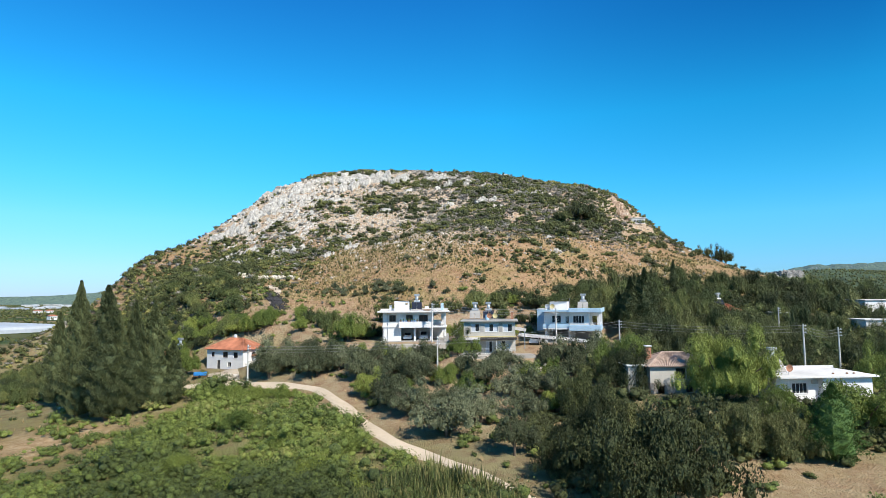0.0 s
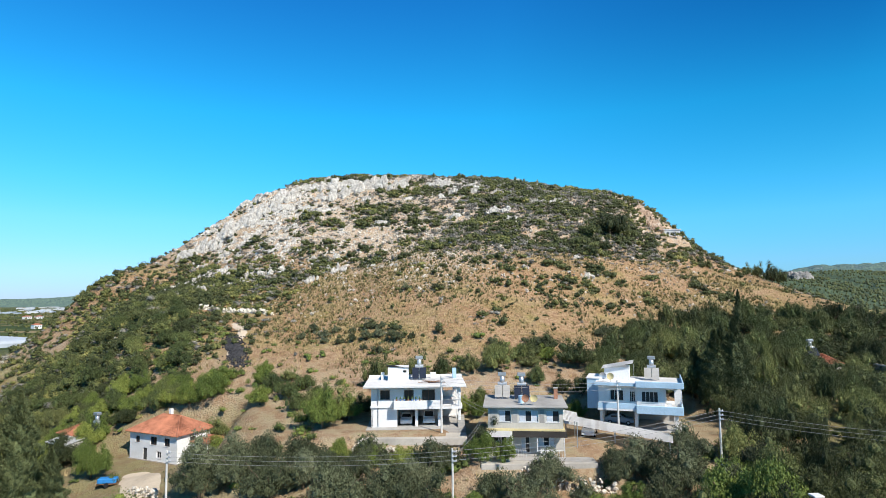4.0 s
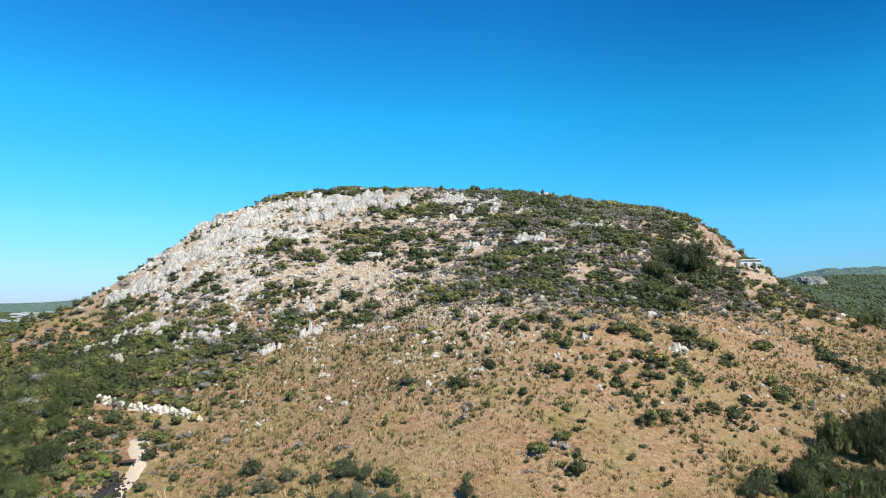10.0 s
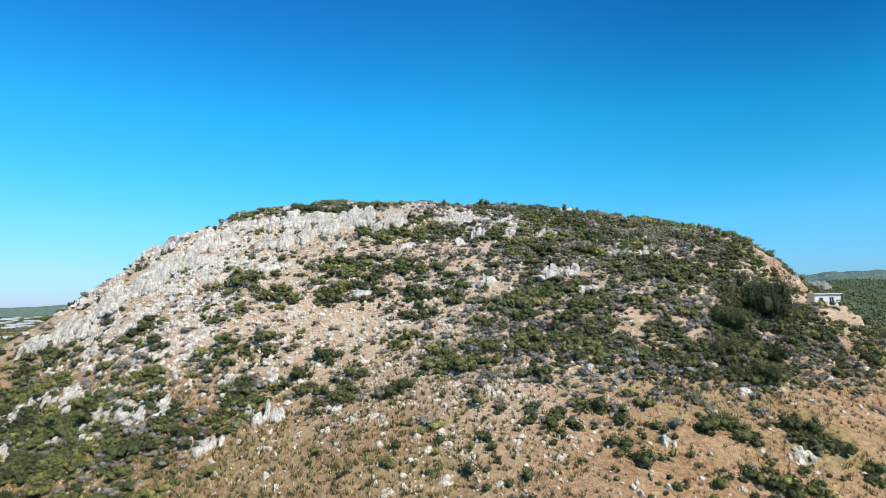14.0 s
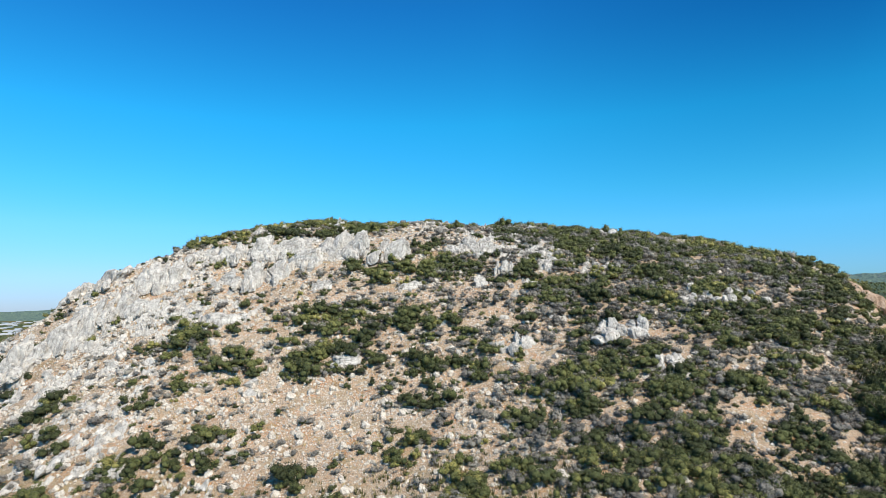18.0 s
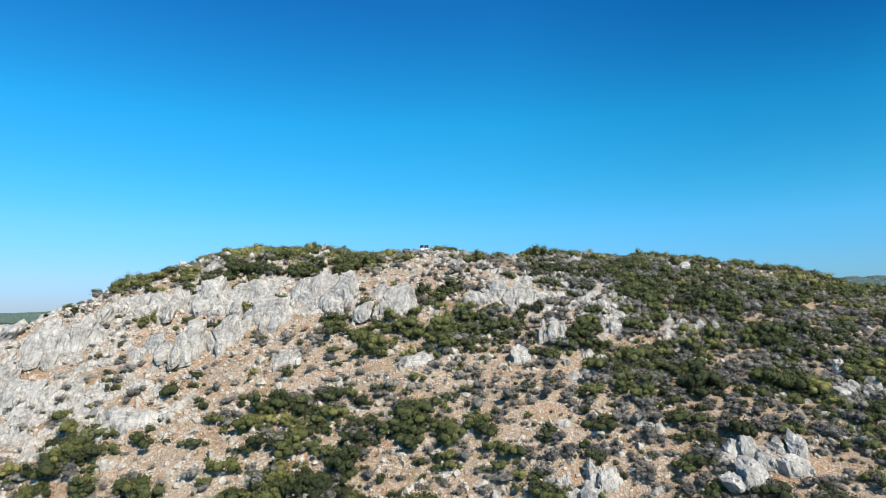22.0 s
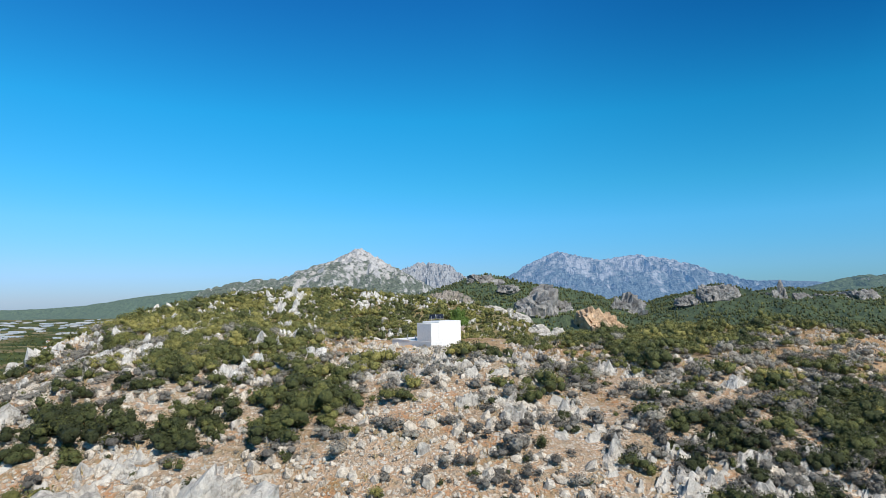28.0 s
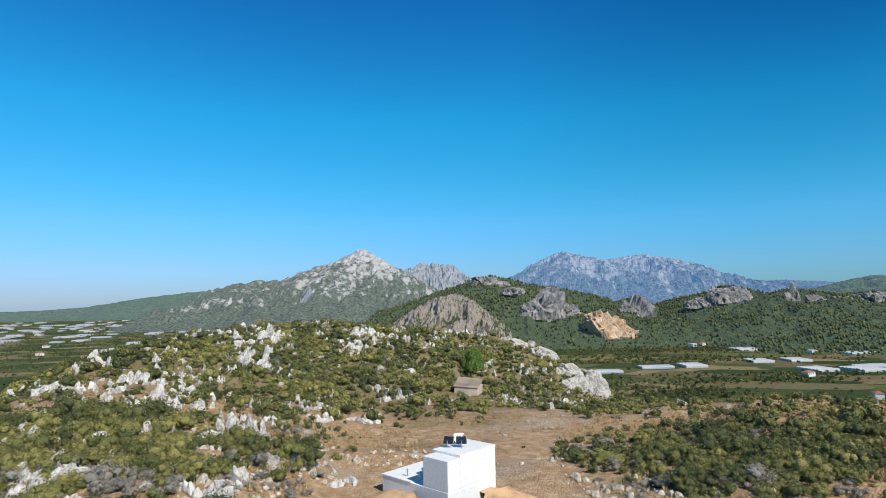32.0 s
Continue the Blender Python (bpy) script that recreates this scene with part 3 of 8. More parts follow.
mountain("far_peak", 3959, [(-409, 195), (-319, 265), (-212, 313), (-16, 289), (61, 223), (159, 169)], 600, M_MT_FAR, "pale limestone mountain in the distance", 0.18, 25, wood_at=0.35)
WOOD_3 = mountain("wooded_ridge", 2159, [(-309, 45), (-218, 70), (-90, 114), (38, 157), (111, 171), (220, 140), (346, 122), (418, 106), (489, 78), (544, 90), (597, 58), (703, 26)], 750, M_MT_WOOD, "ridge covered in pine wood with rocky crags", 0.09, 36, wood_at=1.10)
mountain("knoll", 1509, [(-160, 40), (-95, 84), (-50, 106), (-12, 112), (25, 96), (60, 64), (110, 32)], 260, M_MT_KNOLL, "steep brown rocky knoll", 0.20, 47, wood_at=0.50)
mountain("blue_range", 4509, [(62, 127), (369, 216), (596, 347), (761, 405), (1084, 339), (1329, 379), (1610, 330), (1927, 211), (2205, 166), (2484, 130)], 1200, M_MT_HAZE, "high mountain range with pale rock faces, blue with painted haze", 0.12, 58, wood_at=0.62)
mountain("blue_ridge", 4609, [(1557, 146), (1970, 176), (2423, 182), (2790, 160), (3115, 142), (3888, 142)], 600, M_MT_HAZE, "long mountain ridge far off, blue with painted haze", 0.10, 69, wood_at=0.90)
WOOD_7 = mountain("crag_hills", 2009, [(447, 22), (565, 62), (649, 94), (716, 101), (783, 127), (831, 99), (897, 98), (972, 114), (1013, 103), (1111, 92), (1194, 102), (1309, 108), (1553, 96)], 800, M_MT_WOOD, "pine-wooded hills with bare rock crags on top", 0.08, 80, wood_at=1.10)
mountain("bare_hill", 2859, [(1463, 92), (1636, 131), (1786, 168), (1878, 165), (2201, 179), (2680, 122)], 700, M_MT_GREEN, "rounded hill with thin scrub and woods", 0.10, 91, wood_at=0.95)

# ---- plants and stones as loose cover ----
rng = np.random.default_rng(7)
_t = (1 + 5 ** 0.5) / 2
ICO_V = np.array([(-1, _t, 0), (1, _t, 0), (-1, -_t, 0), (1, -_t, 0), (0, -1, _t), (0, 1, _t), (0, -1, -_t), (0, 1, -_t), (_t, 0, -1), (_t, 0, 1), (-_t, 0, -1), (-_t, 0, 1)]) / np.sqrt(1 + _t * _t)
_bm = bmesh.new()
for p in ICO_V:
    _bm.verts.new(p)
bmesh.ops.convex_hull(_bm, input=_bm.verts)
_bm.verts.ensure_lookup_table()
ICO_V = np.array([v.co[:] for v in _bm.verts])
ICO_F = np.array([[v.index for v in f.verts] for f in _bm.faces])
_bm.free()


def finer(v, f):
    """Splits each triangle of a ball into four."""
    cache, vs, out = {}, [tuple(p) for p in v], []
    def mid(a, b):
        k = (min(a, b), max(a, b))
        if k not in cache:
            p = (np.array(vs[a]) + np.array(vs[b])) / 2
            vs.append(tuple(p / np.linalg.norm(p)))
            cache[k] = len(vs) - 1
        return cache[k]
    for a, b, c in f:
        x, y, z = mid(a, b), mid(b, c), mid(c, a)
        out += [(a, x, z), (b, y, x), (c, z, y), (x, y, z)]
    return np.array(vs), np.array(out)


ICO2 = finer(ICO_V, ICO_F)
ICO3 = finer(*ICO2)
BOX_V = np.sign(ICO2[0]) * np.abs(ICO2[0]) ** 0.55
BOX1_V = np.sign(ICO_V) * np.abs(ICO_V) ** 0.6


def leaf_cloud(r, leaves, leaf, lumps=6, squash=0.75, core=True, spread=0.55, drop=0.0, heart=0.78, lump=(0.34, 0.56)):
    """A plant's crown within about one metre: lumps of small leaf blades round dark hearts. Triangles."""
    V, F = [], []
    k = 0
    cs = r.normal(size=(lumps, 3)) * spread * np.array([0.75, 0.75, 0.5])
    cs[:, 2] = np.abs(cs[:, 2]) * squash + 0.42 * squash - drop * np.hypot(cs[:, 0], cs[:, 1])
    rs = r.uniform(*lump, lumps)
    for c, q in zip(cs, rs):
        if core:
            v = ICO_V * (q * heart * r.uniform(0.8, 1.2, (12, 1))) * np.array([1, 1, squash]) + c
            V.append(v), F.append(ICO_F + k)
            k += len(v)
        m = max(6, int(leaves * q * q / (rs ** 2).sum()))
        d = r.normal(size=(m, 3))
        d /= np.linalg.norm(d, axis=1)[:, None]
        d[:, 2] = np.where(d[:, 2] < -0.35, -d[:, 2], d[:, 2])
        p = c + d * (q * r.uniform(0.70, 1.22, (m, 1))) * np.array([1, 1, squash])
        a = r.normal(size=(m, 3)) + d * 0.3
        a /= np.linalg.norm(a, axis=1)[:, None]
        b = np.cross(a, d + r.normal(size=(m, 3)) * 0.5)
        b /= np.linalg.norm(b, axis=1)[:, None] + 1e-6
        s = leaf * r.uniform(0.6, 1.5, (m, 1))
        tri = np.stack([p - a * s * 0.5 - b * s * 0.55, p - a * s * 0.3 + b * s * 0.6, p + a * s], 1).reshape(-1, 3)
        V.append(tri), F.append(np.arange(m * 3).reshape(-1, 3) + k)
        k += m * 3
    return np.concatenate(V), np.concatenate(F)


def tuft(r, blades=14):
    a = r.uniform(0, 6.283, blades)
    d = np.stack([np.cos(a), np.sin(a), np.zeros(blades)], 1)
    n = np.stack([-np.sin(a), np.cos(a), np.zeros(blades)], 1)
    o = d * r.uniform(0, 0.3, (blades, 1))
    t = o + d * r.uniform(0.1, 0.5, (blades, 1)) + np.array([0, 0, 1]) * r.uniform(0.5, 1.0, (blades, 1))
    w = 0.06
    return np.stack([o - n * w, o + n * w, t], 1).reshape(-1, 3), np.arange(blades * 3).reshape(-1, 3)


def rock_form(r, ball, tall=1.0, grooves=3.0, jag=0.25):
    """A weathered limestone block: facets, upright grooves, a broken crown."""
    v, f = ball[0].copy(), ball[1]
    s = np.array([1.0, r.uniform(0.55, 0.9), tall])
    for _ in range(7):
        d = r.normal(size=3)
        d /= np.linalg.norm(d)
        h = v @ d - r.uniform(0.55, 0.85)
        v = v - np.maximum(h, 0)[:, None] * d
    ang = np.arctan2(v[:, 1], v[:, 0])
    g = 0.10 * np.sin(ang * grooves * 2 + r.uniform(0, 6)) + 0.06 * np.sin(ang * grooves * 5 + r.uniform(0, 6))
    v[:, :2] *= (1 + g)[:, None]
    up = np.clip(v[:, 2], 0, 1)
    v[:, 2] += up * r.normal(size=len(v)) * jag
    v = v + r.normal(size=v.shape) * 0.045
    return v * s, f


def scatter(name, protos, x, y, z, size, tone, mat, label, category, flatten=None, turn=None):
    """Joins many plants or stones into one mesh."""
    V, F, T, k = [], [], [], 0
    pick = rng.integers(0, len(protos), len(x))
    rot = rng.uniform(0, 6.283, len(x)) if turn is None else turn
    fl = np.ones(len(x)) if flatten is None else flatten
    for i, (pv, pf) in enumerate(protos):
        s = np.nonzero(pick == i)[0]
        if not len(s):
            continue
        c, sn = np.cos(rot[s])[:, None], np.sin(rot[s])[:, None]
        X = (pv[None, :, 0] * c - pv[None, :, 1] * sn) * size[s][:, None] + x[s][:, None]
        Y = (pv[None, :, 0] * sn + pv[None, :, 1] * c) * size[s][:, None] + y[s][:, None]
        Z = pv[None, :, 2] * (size[s] * fl[s])[:, None] + z[s][:, None]
        V.append(np.stack([X, Y, Z], 2).reshape(-1, 3))
        F.append((pf[None] + (k + np.arange(len(s)) * len(pv))[:, None, None]).reshape(-1, 3))
        T.append(np.repeat(tone[s], len(pv)))
        k += len(s) * len(pv)
    ob = new(name, mesh_from(name, np.concatenate(V), np.concatenate(F), [mat], {"tone": np.concatenate(T)}, smooth=category not in ("rocks", "stones")))
    return tagged(ob, label, category, kind="stuff")


# ways kept free of plants: middle line as (x, y), half-width
ROAD_A = [(-72, 112), (-50, 113.5), (-40, 110), (-21, 99.6), (-11.5, 84), (-4.6, 74), (3, 66), (9, 56), (12, 40), (14, 10), (16, -40)]
HILL_WAY = [(-43.5, 152), (-45.5, 158), (-46.5, 164), (-47.5, 170), (-52, 178)]
TERRACE = [(-67, 190), (-55, 185.5), (-44.5, 180.5)]
ROAD_B = [(-40, 111), (-43, 116), (-46, 121)]


def off_line(x, y, line, w):
    d = np.full(np.shape(x), 1e9)
    for (ax, ay), (bx, by) in zip(line, line[1:]):
        ux, uy = bx - ax, by - ay
        t = np.clip(((x - ax) * ux + (y - ay) * uy) / (ux * ux + uy * uy), 0, 1)
        d = np.minimum(d, np.hypot(x - ax - t * ux, y - ay - t * uy))
    return d > w


def clear(x, y, pads=1.0):
    ok = off_line(x, y, ROAD_A, 2.3) & off_line(x, y, ROAD_B, 2.3) & off_line(x, y, HILL_WAY, 2.6) & off_line(x, y, TERRACE, 2.0)
    for cx, cy, rx, ry, h in PADS:
        ok &= np.maximum(np.abs(x - cx) / rx, np.abs(y - cy) / ry) > pads
    return ok


def blob(x, y, cx, cy, rx, ry):
    return np.exp(-(((x - cx) / rx) ** 2 + ((y - cy) / ry) ** 2))


def scrub_cover(x, y, z):
    """How much of the hill shrubs cover, 0 to 1."""
    skirt = ramp(z, 22, 30) * (1 - ramp(z, 44, 54)) * ramp(x, -50, -32) * (1 - ramp(y, 320, 340))
    c = 0.62 + 0 * x
    c = c + 0.45 * blob(x, y, 38, 236, 40, 34) + 0.30 * blob(x, y, 26, 277, 14, 12) + 0.45 * blob(x, y, -66, 209, 22, 9) + 0.45 * blob(x, y, 30, 354, 26, 18) + 0.35 * blob(x, y, 30, 190, 14, 12) + 0.35 * blob(x, y, -55, 322, 20, 16) + 0.40 * blob(x, y, -86, 205, 34, 24) + 0.30 * blob(x, y, -20, 258, 16, 12)
    c = c + 0.10 * blob(x, y, -62, 250, 30, 24) - 0.44 * skirt - 0.25 * blob(x, y, -20, 214, 16, 18) + 0.25 * blob(x, y, -10, 302, 50, 9)
    c = c + 0.40 * ramp(y, 362, 386) - 0.62 * blob(x, y, -6, 350, 28, 20) + 0.2 * blob(x, y, 50, 330, 30, 24) - 0.45 * blob(x, y, -40, 356, 20, 7)
    c = c + 0.35 * blob(x, y, -62, 340, 18, 16) + 0.5 * ramp(x, 40, 62) * (1 - ramp(z, 26, 40)) - 0.30 * blob(x, y, 72, 205, 28, 24)
    c = c + 0.5 * (1 - ramp(x, -64, -46)) * (1 - ramp(z, 50, 60)) + 0.22 * ramp(x, 4, 26) * ramp(z, 54, 62) * (1 - ramp(y, 292, 302))
    c = c + 0.22 * ramp(x, 0, 22) * ramp(y, 205, 225) * (1 - ramp(y, 318, 330))
    return np.clip(c, 0.03, 1.0)


# larger rocks: x, y, width, height
ROCKS_A = [(-56.8, 278.1, 7.2, 4.2), (-48.8, 277.9, 8.9, 5.1), (-42.0, 277.5, 6.5, 4.1), (-37.1, 273.2, 5.8, 5.2), (-29.8, 276.6, 10.5, 7.0), (-43.3, 268.8, 8.6, 5.0), (-51.1, 269.2, 4.6, 4.6), (-21.4, 278.6, 2.4, 4.8), (-18.0, 274.7, 3.4, 2.8), (-32.1, 265.1, 2.8, 2.8), (-15.2, 264.1, 3.6, 1.6), (-6.0, 276.8, 3.6, 2.4), (-2.9, 276.9, 3.5, 2.6), (-0.4, 275.3, 3.4, 4.0), (2.3, 268.1, 2.0, 3.9), (13.2, 298.3, 2.0, 2.0), (32.1, 298.5, 4.7, 2.4), (-1.7, 263.6, 2.2, 2.7), (5.4, 263.6, 4.0, 1.3), (11.5, 269.9, 3.1, 2.6), (25.1, 271.1, 3.1, 2.1), (-51.9, 291.0, 2.9, 1.6), (-55.5, 315.3, 7.7, 1.7), (11.9, 275.9, 4.0, 2.3)]
ROCKS_B = [(2.3, 246.1, 5.6, 3.2), (18.8, 246.0, 8.1, 3.9), (22.7, 237.6, 4.9, 3.7), (39.4, 255.5, 4.4, 2.0), (3.1, 267.3, 2.7, 3.7), (5.1, 260.8, 4.2, 1.7), (10.5, 251.6, 1.9, 2.3), (34.0, 251.0, 1.5, 2.3), (-18.5, 274.3, 3.9, 3.9), (-47.2, 257.0, 5.7, 2.6), (-79.5, 274.2, 8.8, 3.9), (-66.0, 263.7, 7.9, 4.4), (-73.6, 263.4, 6.1, 5.2), (-64.4, 270.1, 8.5, 6.6), (-23.8, 244.8, 4.1, 1.7), (-9.1, 253.7, 1.9, 1.4), (-53.9, 317.2, 5.6, 2.8), (-49.7, 308.2, 4.7, 2.8), (-47.7, 303.3, 2.5, 2.1), (-49.6, 322.3, 3.6, 2.4), (-48.8, 326.1, 3.2, 1.9), (-47.6, 315.2, 3.2, 2.1), (-36.1, 300.7, 2.8, 1.8), (-33.4, 299.5, 1.5, 1.5)]
ROCKS_C = [(-30.6, 309.2, 3.8, 2.1), (-39.4, 306.7, 1.1, 1.4), (-35.5, 304.0, 0.9, 0.9), (-40.0, 318.9, 1.4, 1.1), (-44.9, 319.0, 1.4, 1.1), (-77.0, 370.4, 2.7, 1.3), (-69.5, 369.3, 1.6, 1.3), (-64.7, 387.2, 2.5, 1.5), (-56.1, 400.2, 4.1, 2.7), (-41.8, 431.1, 5.0, 3.0), (-64.1, 412.5, 7.4, 2.2), (-44.0, 318.9, 1.4, 1.7), (-39.7, 385.7, 1.8, 1.2), (-25.2, 302.4, 2.1, 0.8), (-38.9, 433.6, 2.5, 2.0)]
# thick clumps of scrub on the hill: middle, half-widths
SCRUB_A = [(-26.9, 255.4, 6.5, 4.9), (-28.6, 246.2, 4.2, 4.0), (-21.9, 245.7, 4.2, 3.1), (-13.9, 254.7, 4.5, 3.6), (-50.3, 251.5, 3.1, 4.9), (-44.4, 246.6, 2.4, 2.2), (-69.0, 244.3, 4.1, 3.5), (-47.9, 228.0, 4.1, 4.3), (-39.3, 230.0, 5.2, 3.6), (-39.8, 219.2, 2.8, 4.3), (-30.9, 217.1, 3.2, 3.3), (-60.4, 224.8, 4.4, 2.7), (-49.3, 213.7, 2.2, 3.4), (-81.1, 229.4, 3.1, 6.8), (-66.9, 221.8, 3.4, 4.0), (-62.7, 207.6, 4.9, 4.1), (-55.1, 205.7, 3.2, 3.1), (-68.2, 207.4, 2.4, 5.4), (-42.8, 208.5, 3.3, 3.4), (-39.3, 212.5, 3.5, 2.4), (-22.0, 218.7, 2.3, 3.6), (-26.8, 224.6, 2.5, 2.0), (-14.7, 210.1, 2.1, 2.6), (-21.8, 211.7, 1.7, 2.6)]
SCRUB_B = [(-10.8, 236.9, 3.3, 3.2), (-7.5, 218.5, 2.8, 4.2), (-12.1, 227.7, 5.1, 2.6), (-12.2, 243.4, 4.7, 2.5), (-96.0, 250.6, 3.1, 2.6), (-91.9, 251.7, 3.7, 2.0), (-21.1, 269.5, 2.9, 2.4), (-9.5, 268.7, 4.3, 3.5), (-3.3, 217.0, 5.5, 5.2), (3.4, 228.0, 4.1, 3.2), (10.1, 219.3, 5.7, 5.2), (8.0, 231.0, 4.2, 3.5), (18.8, 220.1, 4.8, 4.8), (17.7, 212.9, 3.5, 2.6), (25.3, 217.0, 4.6, 3.9), (32.6, 223.6, 3.0, 2.6), (33.4, 218.8, 4.7, 4.2), (32.6, 212.9, 2.6, 3.9), (61.0, 245.4, 7.2, 15.7), (45.8, 226.5, 4.1, 6.4), (46.1, 219.8, 3.8, 7.1), (40.7, 211.6, 2.6, 3.9), (33.0, 232.7, 5.4, 2.8), (46.2, 251.1, 7.6, 4.3)]
SCRUB_C = [(21.0, 232.1, 2.7, 3.5), (72.0, 246.9, 2.7, 5.9), (27.8, 204.0, 1.6, 2.3), (27.3, 199.4, 1.9, 3.0), (31.3, 195.9, 1.8, 2.7), (15.7, 189.6, 2.0, 2.2), (12.7, 200.5, 1.9, 1.7), (8.6, 195.8, 2.1, 2.1), (35.0, 268.6, 4.3, 4.8), (16.1, 258.8, 5.4, 3.0), (5.9, 264.8, 4.2, 3.0), (38.9, 258.9, 4.0, 4.3), (71.1, 277.9, 4.6, 6.7), (77.3, 275.6, 4.5, 7.4), (6.6, 209.9, 2.6, 2.9), (-29.1, 256.1, 4.8, 3.0), (-21.6, 253.8, 2.7, 2.7), (-33.9, 258.7, 1.7, 1.6), (-30.3, 246.0, 3.1, 4.3), (-26.7, 248.8, 2.9, 1.8), (-20.9, 248.8, 2.2, 1.4), (-21.7, 244.7, 2.1, 1.9), (-17.2, 247.7, 1.4, 1.4), (-12.6, 253.6, 3.9, 3.4)]
SCRUB_D = [(-20.9, 268.6, 3.2, 2.8), (-27.1, 272.7, 1.5, 1.5), (-31.5, 264.6, 1.6, 1.6), (-52.3, 253.0, 3.1, 3.4), (-50.4, 255.3, 2.4, 2.0), (-43.3, 246.8, 3.2, 2.5), (-38.4, 245.3, 1.5, 1.1), (-43.9, 255.0, 1.2, 2.3), (-57.0, 250.7, 1.1, 2.0), (-48.3, 243.2, 2.0, 2.1), (-53.1, 240.4, 2.6, 1.8), (-35.7, 249.5, 1.8, 1.4), (-38.5, 253.2, 1.2, 1.0), (-15.8, 240.1, 1.9, 1.8), (-11.4, 243.6, 3.0, 1.8), (-61.5, 271.6, 1.3, 1.9), (-67.5, 270.6, 1.9, 1.9), (-36.5, 275.3, 2.5, 5.5), (-26.9, 291.9, 4.6, 5.2), (-38.3, 290.8, 4.6, 4.6), (-45.9, 289.4, 3.4, 4.0), (-53.1, 287.5, 3.4, 4.0), (-14.7, 277.9, 3.1, 3.1), (-16.3, 270.5, 2.4, 2.2)]
SCRUB_E = [(-14.2, 264.6, 2.7, 1.6), (-8.8, 270.2, 3.8, 2.8), (-6.8, 253.6, 1.7, 1.4), (-4.8, 249.7, 2.2, 1.4), (-1.5, 246.7, 3.2, 2.1), (-6.7, 241.8, 3.0, 2.1), (-3.0, 240.5, 1.6, 1.8), (1.4, 242.8, 1.3, 1.1), (5.1, 263.4, 3.5, 2.9), (13.9, 263.6, 3.5, 3.5), (9.8, 257.8, 4.9, 2.3), (20.0, 289.6, 5.7, 11.4), (28.4, 281.6, 4.2, 4.6), (40.8, 285.9, 4.4, 6.5), (28.6, 269.4, 4.7, 3.1), (33.4, 267.9, 2.8, 4.1), (28.2, 258.6, 4.1, 2.6), (31.5, 254.1, 3.9, 2.9), (30.8, 247.3, 2.9, 2.3), (37.4, 248.8, 4.4, 3.3), (34.4, 243.2, 2.7, 2.3), (41.3, 245.3, 2.8, 2.7), (12.8, 251.5, 1.9, 1.7), (14.9, 240.5, 1.6, 1.7)]
SCRUB_F = [(19.5, 237.3, 1.8, 2.8), (15.0, 236.9, 1.8, 1.8), (8.4, 235.4, 4.2, 2.5), (4.6, 234.6, 2.9, 1.8), (16.3, 231.9, 2.2, 1.8), (20.6, 231.6, 2.8, 1.8), (29.9, 232.9, 2.9, 1.7), (59.9, 303.2, 5.1, 11.1), (69.7, 302.9, 6.3, 6.3), (58.2, 274.8, 3.9, 7.2), (5.4, 252.3, 1.5, 1.4), (-71.1, 407.8, 11.1, 11.1), (-56.0, 406.7, 11.1, 24.3), (-26.7, 299.5, 2.4, 5.3), (-45.0, 307.6, 3.6, 7.8), (-36.8, 275.1, 2.3, 2.4), (-34.3, 274.4, 1.1, 2.5), (-32.9, 270.7, 1.6, 1.1), (-43.3, 282.7, 1.3, 1.6), (-25.2, 276.8, 1.1, 1.0), (-26.1, 271.9, 1.3, 1.4), (-27.9, 270.8, 1.3, 1.1), (-20.5, 268.4, 2.2, 1.9), (-22.5, 268.7, 1.5, 0.8)]
SCRUB_G = [(-19.2, 266.2, 1.2, 1.2), (-16.7, 271.4, 2.6, 1.5), (-14.5, 269.2, 2.0, 1.1), (-55.2, 276.0, 2.6, 2.0), (-60.2, 290.8, 2.9, 2.9), (-69.7, 318.3, 3.0, 3.0), (-63.9, 287.0, 3.4, 3.4), (-47.8, 292.4, 1.9, 4.1), (7.7, 290.0, 2.8, 4.1), (22.9, 290.8, 4.3, 7.0), (22.1, 295.5, 3.1, 5.7), (22.2, 281.9, 3.8, 5.2), (18.1, 281.1, 2.5, 3.6), (24.2, 277.0, 1.7, 1.7), (-5.6, 271.2, 2.9, 3.2), (-8.4, 269.1, 2.5, 1.8), (-2.2, 275.1, 2.5, 1.4), (0.9, 269.8, 2.0, 1.8), (-2.2, 270.0, 1.3, 1.1), (7.5, 269.9, 2.6, 2.1), (10.4, 273.0, 1.4, 1.7), (5.4, 265.7, 3.3, 1.9), (1.5, 265.3, 2.3, 1.2), (8.9, 265.4, 1.9, 1.5)]
SCRUB_H = [(15.5, 265.6, 2.8, 2.2), (16.3, 271.1, 2.1, 2.1), (31.9, 282.5, 3.2, 3.9), (30.4, 277.8, 2.9, 3.0), (-11.1, 278.8, 2.4, 2.0), (-7.7, 266.0, 1.9, 1.2), (23.5, 268.2, 2.0, 2.1), (-57.5, 338.8, 9.2, 20.2), (-48.7, 346.0, 12.5, 27.5), (-38.6, 307.7, 4.2, 7.8), (-32.1, 306.5, 3.2, 4.6), (-42.3, 302.6, 3.3, 4.6), (-41.4, 409.6, 23.1, 14.3), (-18.8, 429.8, 16.3, 18.1), (4.8, 438.4, 15.3, 22.9), (-33.8, 339.3, 3.1, 6.7), (-22.3, 304.6, 1.9, 2.7), (-45.5, 311.6, 2.0, 4.4), (13.4, 346.3, 9.9, 17.3), (28.8, 352.7, 10.6, 10.6), (41.9, 352.7, 8.8, 8.8), (12.7, 315.6, 3.2, 5.1), (7.6, 313.4, 2.6, 5.6), (-3.4, 319.9, 1.7, 3.8)]
